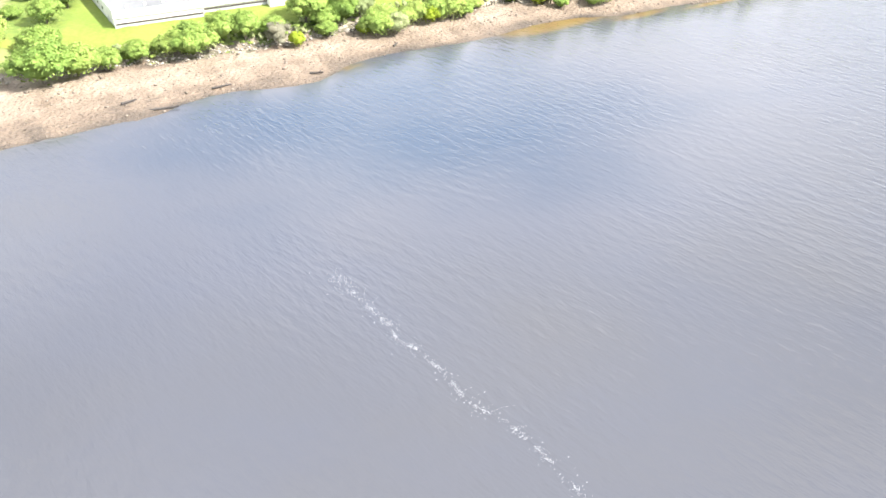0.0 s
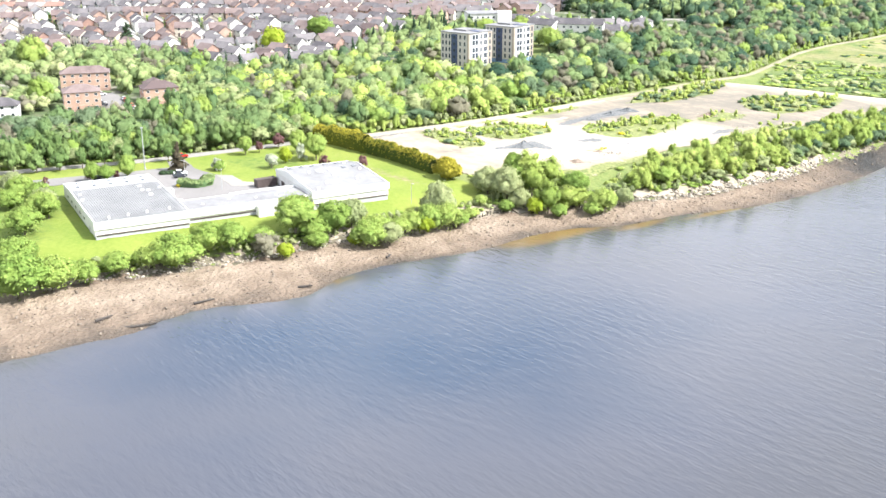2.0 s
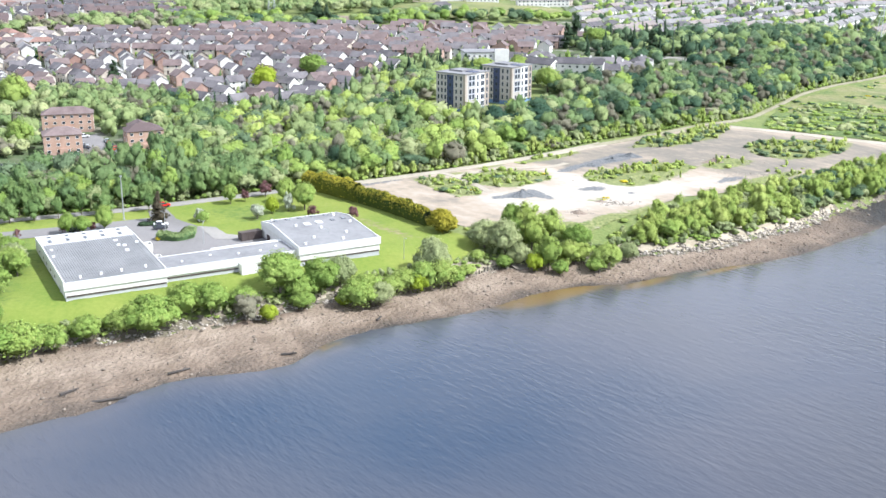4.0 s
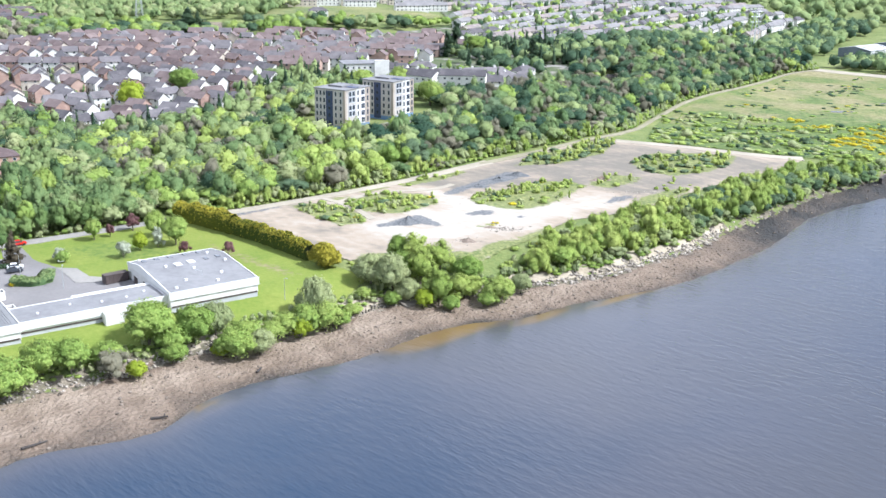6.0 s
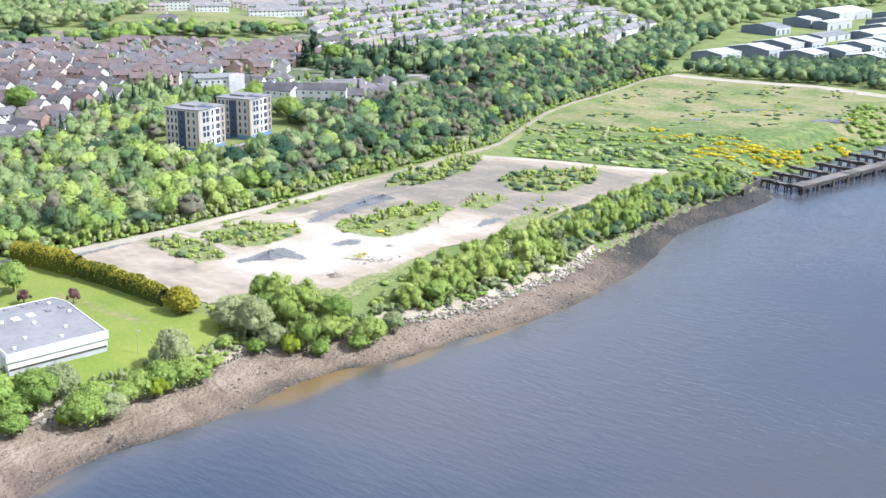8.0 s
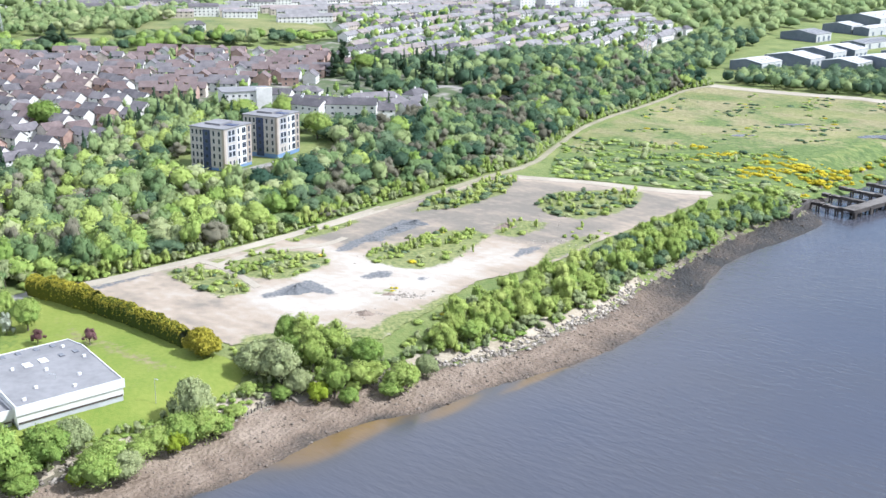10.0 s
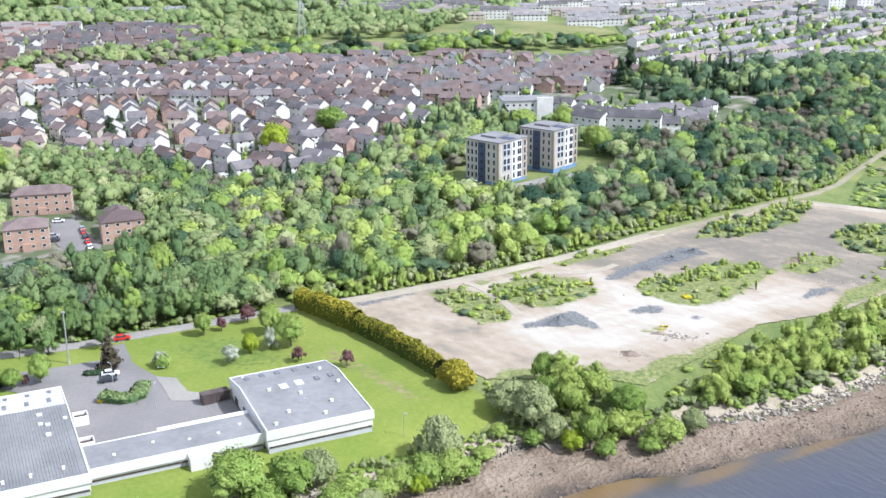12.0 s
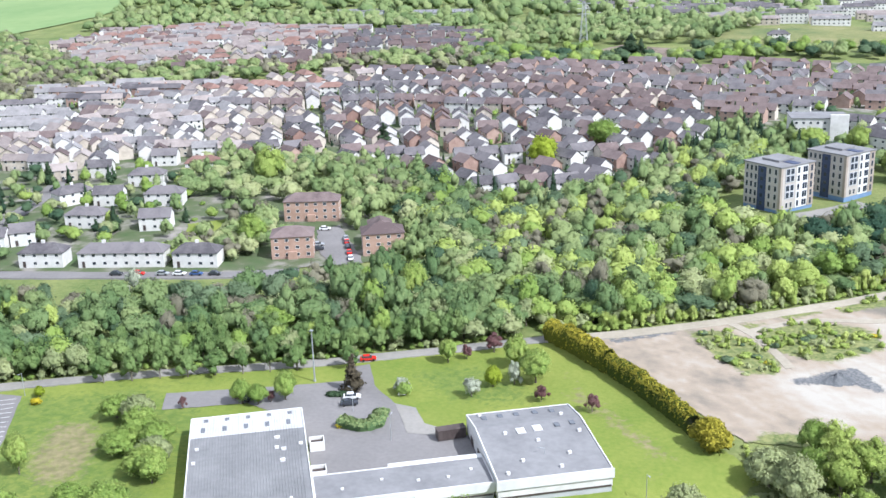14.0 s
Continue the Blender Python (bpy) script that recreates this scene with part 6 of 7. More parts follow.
def hedge_block(name, pts, width, tall, material, words, seed, leaves):
    """A clipped or bushy hedge along a line: a soft solid set with sprays."""
    g = np.random.RandomState(seed)
    vs, ts, tones, soft, n = [], [], [], [], 0
    pts = np.array(pts, float)
    seg = np.linalg.norm(np.diff(pts, axis=0), axis=1)
    total, at = seg.sum(), np.r_[0, np.cumsum(seg)]
    count = max(3, int(total / (width * 0.36)))
    for i in range(count + 1):
        s = total * i / count
        x, y = np.interp(s, at, pts[:, 0]), np.interp(s, at, pts[:, 1])
        hh = tall * g.uniform(0.86, 1.12)
        a = crown_arrays(seed * 50 + i, width * 0.62 * g.uniform(0.92, 1.12), hh, -0.1, 7, leaves, 0.34, 1, "round")
        vs.append(a[0] + (x, y, ground(x, y)))
        ts.append(a[1] + n)
        tones.append(a[2])
        soft.append(a[3])
        n += len(a[0])
    ob = tagged(new(name, tri_mesh(name, np.concatenate(vs), np.concatenate(ts), np.concatenate(tones), material, np.concatenate(soft))), words, "hedge")
    return ob


def clipped_hedge(name, pts, width, tall, material, words, seed, sprays):
    """A dense hedge with upright sides and a rounded top, set with sprays."""
    g = np.random.RandomState(seed)
    pts = np.array(pts, float)
    at = np.r_[0, np.cumsum(np.linalg.norm(np.diff(pts, axis=0), axis=1))]
    s = np.arange(0, at[-1] + 0.01, 0.8)
    x, y = np.interp(s, at, pts[:, 0]), np.interp(s, at, pts[:, 1])
    tx, ty = np.gradient(x), np.gradient(y)
    ln = np.hypot(tx, ty)
    nx, ny = -ty / ln, tx / ln
    swell = 1 + 0.24 * waviness(s, 0 * s, 4.5, seed) + 0.06 * g.normal(size=len(s))
    top = tall * (1 + 0.15 * waviness(s, 0 * s, 5, seed + 1) + 0.05 * g.normal(size=len(s)))
    outline = [(-0.34, 0.0), (-0.38, 0.35), (-0.50, 0.62), (-0.50, 0.80), (-0.22, 1.0), (0.22, 1.0), (0.50, 0.80), (0.52, 0.62), (0.46, 0.35), (0.42, 0.0)]
    z = height(x, y)
    v, o = [], []
    for a, b in outline:
        v.append(np.stack([x + nx * a * width * swell, y + ny * a * width * swell, z + b * top - 0.1], 1) + 0.08 * g.normal(size=(len(s), 3)))
        q = np.array([a * 1.6, max(0.0, b - 0.55) * 2.4 + 0.05])
        q /= np.linalg.norm(q)
        o.append(np.stack([nx * q[0], ny * q[0], np.full(len(s), q[1])], 1))
    v, o = np.stack(v, 1), np.stack(o, 1)
    m, k = len(s), len(outline)
    idx = np.arange(m * k).reshape(m, k)
    quads = np.stack([idx[:-1, :-1], idx[1:, :-1], idx[1:, 1:], idx[:-1, 1:]], -1).reshape(-1, 4)
    t = np.concatenate([quads[:, [0, 1, 2]], quads[:, [0, 2, 3]]] + [np.array([[e[0], e[q], e[q + 1]] for q in range(1, k - 1)]) for e in (idx[0], idx[-1])])
    fv, fo = v.reshape(-1, 3), o.reshape(-1, 3)
    # few bright sprays on the lawn side, so that it reads as shaded
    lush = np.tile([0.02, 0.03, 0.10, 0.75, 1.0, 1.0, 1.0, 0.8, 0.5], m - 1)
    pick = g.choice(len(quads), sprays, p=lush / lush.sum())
    w = g.dirichlet((1, 1, 1, 1), sprays)
    p = (fv[quads[pick]] * w[:, :, None]).sum(1)
    d = (fo[quads[pick]] * w[:, :, None]).sum(1)
    d /= np.linalg.norm(d, axis=1)[:, None]
    p = p + d * g.uniform(-0.05, 0.35, (sprays, 1))
    nrm = d + 0.6 * g.normal(size=(sprays, 3))
    nrm /= np.linalg.norm(nrm, axis=1)[:, None]
    a = np.cross(nrm, g.normal(size=(sprays, 3)))
    a /= np.linalg.norm(a, axis=1)[:, None]
    b, size = np.cross(nrm, a), 0.34 * g.uniform(0.5, 1.3, (sprays, 1))
    quad = np.stack([p - a * size, p - b * size * 0.6, p + a * size, p + b * size * 0.6], 1).reshape(-1, 3)
    base = len(fv) + 4 * np.arange(sprays)
    t = np.concatenate([t, np.stack([base, base + 1, base + 2], 1), np.stack([base, base + 2, base + 3], 1)])
    # lowest tone on the body puts the hedge's shade into its colour
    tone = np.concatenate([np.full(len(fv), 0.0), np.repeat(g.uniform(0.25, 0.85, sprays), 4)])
    return tagged(new(name, tri_mesh(name, np.concatenate([fv, quad]), t, tone, material, np.concatenate([fo, np.repeat(d * 0.9 + 0.3 * nrm, 4, 0)]))), words, "hedge")


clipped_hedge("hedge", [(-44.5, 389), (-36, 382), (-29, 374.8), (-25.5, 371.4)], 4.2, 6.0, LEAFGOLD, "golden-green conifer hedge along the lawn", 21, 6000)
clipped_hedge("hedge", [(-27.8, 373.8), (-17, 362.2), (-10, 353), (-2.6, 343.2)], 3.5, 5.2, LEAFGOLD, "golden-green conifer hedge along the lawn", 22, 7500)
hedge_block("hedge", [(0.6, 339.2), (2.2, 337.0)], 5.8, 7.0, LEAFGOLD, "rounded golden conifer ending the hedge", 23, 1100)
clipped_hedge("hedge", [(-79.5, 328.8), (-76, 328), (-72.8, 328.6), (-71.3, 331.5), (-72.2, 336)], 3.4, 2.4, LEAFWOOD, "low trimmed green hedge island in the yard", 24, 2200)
hedge_block("hedge", [(-88, 343), (-84, 344)], 2.0, 1.4, LEAFDARK, "low dark shrub bed beside the yard", 25, 200)
plant("gorse", -79.6, 327.6, 0.8, 1.6)


# ---- woods and scrub ----
WOOD = [(-330, 318), (-320, 372), (-232, 374), (-190, 380), (-157, 388), (-140, 400), (-112, 416), (-94, 432), (-90, 452), (-108, 475), (-124, 490), (-140, 520), (-190, 545), (-160, 552), (-125, 533), (-103, 513), (-68, 513), (-46, 540), (-29, 570), (-6, 590), (14, 596), (-2, 540), (-14, 515), (-8, 492), (14, 478), (30, 488),
        (46, 510), (58, 532), (58, 560), (88, 562), (122, 616), (150, 680), (180, 728), (262, 770), (340, 800), (330, 748), (255, 676), (188, 606), (158, 562), (140, 530), (126, 514)]
WOOD += [(98, 491), (62, 464), (26, 436), (-2, 417), (-28, 402), (-46, 398), (-60, 385), (-76, 378.5), (-92, 368), (-117, 357.5), (-134, 349.5), (-153, 342), (-206, 317), (-260, 291)]


def scatter(ring, step, seed, jitter=0.42):
    r = np.random.RandomState(seed)
    xs, ys = [p[0] for p in ring], [p[1] for p in ring]
    gx, gy = np.meshgrid(np.arange(float(min(xs)), max(xs), step), np.arange(float(min(ys)), max(ys), step * 0.87))
    gx[1::2] += step / 2
    gx, gy = gx.ravel(), gy.ravel()
    gx, gy = gx + r.uniform(-jitter, jitter, gx.shape) * step, gy + r.uniform(-jitter, jitter, gx.shape) * step
    k = inside(gx, gy, ring)
    return gx[k], gy[k]


def stuff(name, rows, label, category, far=False):
    """Many plants joined into one object for each leaf: rows of kind, x, y, width scale, height scale, tone."""
    by = {}
    for row in rows:
        by.setdefault(KINDS[row[0]][8].name, []).append(row)
    for leaf, some in by.items():
        vs, ts, tones, soft, n = [], [], [], [], 0
        z = height(np.array([q[1] for q in some]), np.array([q[2] for q in some]))
        for (kind, x, y, sw, sh, tone), zz in zip(some, z):
            v, t, c, o = (LOW if far else VARIANTS)[kind][int(abs(x * 17 + y * 5)) % 3]
            a = (x * 91 + y * 57) % math.tau
            ca, sa = math.cos(a) * sw, math.sin(a) * sw
            vs.append(np.stack([v[:, 0] * ca - v[:, 1] * sa + x, v[:, 0] * sa + v[:, 1] * ca + y, v[:, 2] * sh + zz], 1))
            soft.append(np.stack([o[:, 0] * math.cos(a) - o[:, 1] * math.sin(a), o[:, 0] * math.sin(a) + o[:, 1] * math.cos(a), o[:, 2]], 1))
            ts.append(t + n)
            tones.append(c * 0.4 + tone)
            n += len(v)
        tagged(new(name, tri_mesh(name, np.concatenate(vs), np.concatenate(ts), np.concatenate(tones), bpy.data.materials[leaf], np.concatenate(soft))), label, category, kind="stuff")


for i in range(10):
    x = -147 + i * 6.3
    y = float(np.interp(x, [-205, -171, -134, -117, -94], [312, 328, 345.5, 353, 363])) - 3.8
    if x < -97 or -92 < x < -89:
        plant("avenue", x, y, 2.6 + 0.4 * math.sin(i * 2.1), 8.0 + 0.8 * math.sin(i * 1.3), "lane trees")
FULL = VARIANTS
MID = {k: [crown_arrays(500 + 100 * n + s, *KINDS[k][:3], min(5, KINDS[k][3]), 140 if KINDS[k][3] > 5 else 80, KINDS[k][5] * 1.4, 1, KINDS[k][7]) for s in range(3)] for n, k in enumerate(KINDS) if KINDS[k][3] < 15}
gx, gy = scatter(WOOD, 6.4, 2, 0.5)
order = np.argsort(np.hypot(gx - 0, gy - 200))
wr = np.random.RandomState(9)
rest, made = [], 0
clear = [(10.7, 515.6, 12.5), (32, 537.6, 12.5), (20, 503, 5), (27, 510, 5), (36, 520, 5), (-145, 442.5, 10), (-162, 482.5, 8), (-151, 485.5, 8), (-116.5, 453, 10), (-119.5, 459, 8), (-138, 455, 9), (-132, 448, 9), (-142, 468, 8), (25, 628, 15), (168, 660, 9), (175, 678, 8), (164, 646, 7), (150, 700, 9), (147, 660, 7), (136, 704, 7), (-105, 914, 22), (-75, 898, 20), (-10, 945, 34), (30, 950, 40), (60, 990, 40), (20, 1010, 40)]
for i in order:
    x, y = float(gx[i]), float(gy[i])
    if any(math.hypot(x - a, y - b) < c for a, b, c in clear):
        continue
    band = float(waviness(np.array(x), np.array(y), 90, 31))
    stand = float(waviness(np.array(x), np.array(y), 38, 33))
    q = wr.rand()
    if x < -130 and y > 374:
        mix = (("bare", 0.42), ("wood_deep", 0.7), ("wood", 1.0))
    elif x > 34:
        # extra deep greens here put a cloud's shade into the leaf colours
        mix = (("bare", 0.19 + 0.18 * max(0.0, stand)), ("wood_pale", 0.24), ("wood_fresh", 0.30), ("wood", 0.46), ("wood_tall", 0.54), ("conifer", 0.56), ("wood_deep", 1.0))
    elif x < -60 and y < 415 + 0.5 * (x + 90):
        mix = (("bare", 0.05), ("wood_pale", 0.14), ("wood_fresh", 0.26), ("wood_tall", 0.52), ("wood_deep", 0.64), ("wood", 1.0))
    else:
        mix = (("bare", 0.13 + 0.14 * max(0.0, band)), ("wood_pale", 0.26 + 0.12 * max(0.0, -stand)), ("wood_fresh", 0.52 + 0.1 * max(0.0, stand)), ("wood_tall", 0.66), ("wood_deep", 0.76), ("wood", 1.0))
    kind = next(k for k, top in mix if q < top)
    edge = y < 372 + 0.45 * (x + 90) + 14 if x < -40 else False
    if edge and -175 < x < -88:
        kind = "avenue"
    sw, sh = wr.uniform(0.8, 1.45), wr.uniform(0.75, 1.3)
    if x > 20 and y < 416 + (x - 18) * 0.9 + 20:
        sw, sh = sw * 0.75, sh * 0.7
    if made < 150 and y < 430:
        plant(kind, x, y, KINDS[kind][0] * sw, (KINDS[kind][1] + KINDS[kind][2]) * sh, "woodland trees")
        made += 1
    else:
        # tone lifted between x -80 and 20 to paint the sunlit stretch
        rest.append((kind, x, y, sw, sh, float(np.clip(0.30 + 0.2 * band + wr.normal(0.03, 0.22) + (0.10 if -80 < x < 20 and y > 395 else -0.12 if x > 34 else -0.12), 0, 0.8))))
# bushes and small trees right up to the lane and the track
for pts, side, kinds, pitch, size in (([(-260, 287), (-205, 312), (-171, 328), (-134, 345.5), (-117, 353), (-94, 363), (-84, 369.5), (-72, 374.5), (-60, 381), (-50, 387)], 4.4, ("avenue", "avenue", "wood_pale", "avenue"), 4.2, 1.0),
                                      ([(-260, 287), (-205, 312), (-171, 328), (-134, 345.5), (-117, 353), (-94, 363), (-84, 369.5), (-72, 374.5), (-60, 381), (-50, 387)], 8.2, ("wood", "wood_tall", "wood_fresh"), 5.0, 0.9),
                                      ([(-260, 287), (-205, 312), (-171, 328), (-134, 345.5), (-117, 353), (-94, 363), (-84, 369.5), (-72, 374.5), (-60, 381), (-50, 387)], 3.6, ("shrub", "shrub", "sallow"), 2.2, 0.6),
                                      ([(-46, 389), (-28, 395), (0, 411), (28, 431), (64, 459), (100, 485), (130, 510)], 4.0, ("shrub", "sallow", "young", "shrub"), 1.8, 0.62),
                                      ([(-46, 389), (-28, 395), (0, 411), (28, 431), (64, 459), (100, 485), (130, 510)], 6.2, ("sallow", "young", "young", "shrub"), 2.4, 0.85),
                                      ([(-46, 389), (-28, 395), (0, 411), (28, 431), (64, 459), (100, 485), (130, 510), (148, 535), (163, 562), (191, 603), (258, 673), (300, 716)], 9.2, ("wood_pale", "young", "wood", "sallow"), 3.6, 0.72),
                                      ([(134, 515), (148, 535), (163, 562), (191, 603), (258, 673), (300, 716), (335, 738)], 3.4, ("shrub", "sallow", "shrub", "young"), 2.0, 0.8),
                                      ([(134, 515), (148, 535), (163, 562), (191, 603), (258, 673), (300, 716), (335, 738)], 6.0, ("wood_pale", "young", "wood_deep", "shrub"), 3.0, 0.7)):
    p = np.array(pts, float)
    run = np.r_[0, np.cumsum(np.linalg.norm(np.diff(p, axis=0), axis=1))]
    for s in np.arange(1, run[-1], pitch):
        s = s + wr.uniform(-0.35, 0.35) * pitch
        x, y = np.interp(s, run, p[:, 0]), np.interp(s, run, p[:, 1])
        tx, ty = np.interp(s + 2, run, p[:, 0]) - np.interp(s - 2, run, p[:, 0]), np.interp(s + 2, run, p[:, 1]) - np.interp(s - 2, run, p[:, 1])
        off = side + wr.normal(0, 0.5)
        x, y = float(x - ty / math.hypot(tx, ty) * off), float(y + tx / math.hypot(tx, ty) * off)
        rest.append((kinds[wr.randint(len(kinds))], x, y, size * wr.uniform(0.85, 1.25), size * wr.uniform(0.7, 1.25), float(np.clip(wr.normal(0.30, 0.13) - (0.2 if x > 70 or x < -70 else 0), 0, 0.8))))
stuff("woodland", [q for q in rest if q[2] < 445 + 0.55 * max(q[1], -40)], "dense mixed spring woodland", "woodland")
VARIANTS = {**FULL, **MID}
stuff("woodland", [q for q in rest if q[2] >= 445 + 0.55 * max(q[1], -40)], "dense mixed spring woodland", "woodland")
VARIANTS = FULL

# young trees on the bank beyond the thicket
BELT = [(56, 333), (60, 344), (76, 360), (92, 371), (114, 388), (130, 402), (162, 428), (198, 452), (222, 460), (222, 450), (186, 428), (153, 400), (133, 385), (115, 368), (86, 349), (62, 336)]
gx, gy = scatter(BELT, 3.2, 5, 0.5)
rows = []
for i, (x, y) in enumerate(zip(gx, gy)):
    q = wr.rand()
    if x > 118:
        kind = "young" if q < 0.36 else "wood_deep" if q < 0.62 else "wood" if q < 0.80 else "sallow" if q < 0.92 else "wood_pale"
    else:
        kind = "young" if q < 0.58 else "sallow" if q < 0.72 else "ash" if q < 0.86 else "wood_pale" if q < 0.90 else "wood_fresh"
    sc = (0.66 if kind == "ash" else 0.56 if kind.startswith("wood") else 1.06) * (1.0 + 0.26 * float(waviness(np.array(x), np.array(y), 22, 71)))
    if i % 2 == 0 and x < 122:
        plant(kind, float(x), float(y), KINDS[kind][0] * sc * wr.uniform(0.85, 1.25), (KINDS[kind][1] + KINDS[kind][2]) * sc * wr.uniform(0.75, 1.15), "young bank trees")
    else:
        rows.append((kind, float(x), float(y), sc * wr.uniform(0.85, 1.35), sc * wr.uniform(0.65, 1.2), wr.uniform(0.1, 0.6) - (0.15 if x > 120 else 0)))
for _ in range(420):
    u = wr.uniform(214, 462)
    d = float(np.interp(u, BEACH_U, BEACH_W)) + wr.uniform(2.2, 6.5)
    v = float(shore(np.array([u]))[0]) + d
    rows.append((("shrub", "shrub", "sallow")[wr.randint(3)], u * CS - v * SN, u * SN + v * CS, wr.uniform(0.35, 0.8), wr.uniform(0.25, 0.6), wr.uniform(0.0, 0.4)))
stuff("bank_saplings", rows, "young birch and willow along the bank", "saplings")

rows = []
for ring, step in ((WEEDS[0], 2.1), (WEEDS[1], 2.0), ([(50.4, 406), (54, 400), (62, 404), (78, 414), (97, 423), (92, 431), (83, 432), (73, 427), (60, 419)], 2.3), ([(58, 402), (66, 394), (80, 401), (92, 412), (84, 412)], 4.2), (WEEDS[3], 4.5), (WEEDS[5], 2.6),
                   (WEEDS[6], 2.1), (WEEDS[4], 3.2), ([(-30, 400), (0, 416), (26, 435), (60, 462), (64, 466), (28, 440), (-2, 421), (-34, 405)], 2.6), (WEEDS[9], 2.0),
                   ([(6, 340), (12, 330), (14, 338), (10, 345)], 2.2), ([(46, 340), (56, 336), (64, 348), (84, 368), (80, 372), (62, 354)], 3.0), ([(118, 415), (128, 412), (140, 424), (130, 430)], 4.0)):
    gx, gy = scatter(ring, step * (0.95 if ring in WEEDS else 0.8), int(ring[0][0] + 50), 0.6)
    for x, y in zip(gx, gy):
        q = wr.rand()
        if q < 0.18 or float(waviness(np.array(x), np.array(y), 11, 83)) < -0.1:
            continue
        kind = "gorse" if q < 0.195 or ring is WEEDS[9] else "young" if q < 0.46 else "sallow" if q < 0.60 else "thorn" if q < (0.9 if ring is WEEDS[6] or ring is WEEDS[5] else 0.66) else "shrub"
        sc = (0.55 if kind in ("young", "sallow") else 0.85) * (1.25 if ring is WEEDS[6] or ring is WEEDS[5] else 0.55 if ring is WEEDS[9] else 1.0)
        rows.append((kind, float(x), float(y), sc * wr.uniform(0.4, 1.2), sc * wr.uniform(0.2, 0.85), wr.uniform(0.3, 0.8)))
VARIANTS = {**FULL, **MID}
stuff("scrub", rows + [(("shrub", "sallow", "shrub")[k % 3], *along_bank(60 + k * 0.62, 1.5 + 5.5 * ((k * 0.618) % 1)), 0.3 + 0.4 * ((k * 0.377) % 1), 0.2 + 0.3 * ((k * 0.733) % 1), 0.1 + 0.4 * ((k * 0.191) % 1)) for k in range(250)], "low scrub on the cleared ground", "scrub")
VARIANTS = FULL

rows = []
gx, gy = scatter([(142, 500), (160, 545), (178, 578), (206, 580), (240, 545), (270, 520), (285, 500), (258, 484), (236, 470), (222, 462), (205, 472), (186, 482)], 2.4, 12, 1.6)
for x, y in zip(gx, gy):
    clump = float(waviness(np.array(x), np.array(y), 24, 18)) + 0.5 * float(waviness(np.array(x), np.array(y), 7, 19))
    yellow = 0.6 * float(waviness(np.array(x), np.array(y), 30, 17)) + (x - 222) / 38
    q = wr.rand()
    if clump < -0.15 + (0.3 if y > 540 else 0.0):
        continue
    rows.append(("gorse" if yellow > 0.35 and q < 0.8 else "thorn" if q < 0.16 else "sallow" if q < 0.26 else "shrub", float(x), float(y), 0.35 + 1.3 * wr.rand() ** 2, (0.15 + 0.6 * wr.rand() ** 2) * (0.75 + 0.5 * max(0.0, clump)), wr.uniform(0.1, 0.7)))
gx, gy = scatter([(260, 486), (320, 516), (346, 530), (398, 594), (380, 600), (330, 540), (290, 512), (250, 500)], 4.0, 13, 0.6)
for x, y in zip(gx, gy):
    if float(waviness(np.array(x), np.array(y), 20, 29)) > -0.35:
        rows.append(("gorse" if wr.rand() < 0.6 and x < 330 else "shrub", float(x), float(y), wr.uniform(0.7, 1.7), wr.uniform(0.5, 1.2), wr.uniform(0, 0.5)))
gx, gy = scatter([(170, 575), (262, 664), (320, 726), (400, 668), (420, 628), (396, 598), (330, 535), (240, 525)], 4.6, 14, 0.9)
for x, y in zip(gx, gy):
    if wr.rand() < 0.75 and float(waviness(np.array(x), np.array(y), 75, 27)) + 0.5 * float(waviness(np.array(x), np.array(y), 14, 28)) > 0.42:
        rows.append(("gorse" if wr.rand() < 0.10 else "thorn" if wr.rand() < 0.5 else "shrub", float(x), float(y), wr.uniform(0.4, 1.3), wr.uniform(0.12, 0.4), wr.uniform(0.0, 0.4)))
stuff("gorse_scrub", rows, "gorse and low scrub over the meadow", "scrub", True)

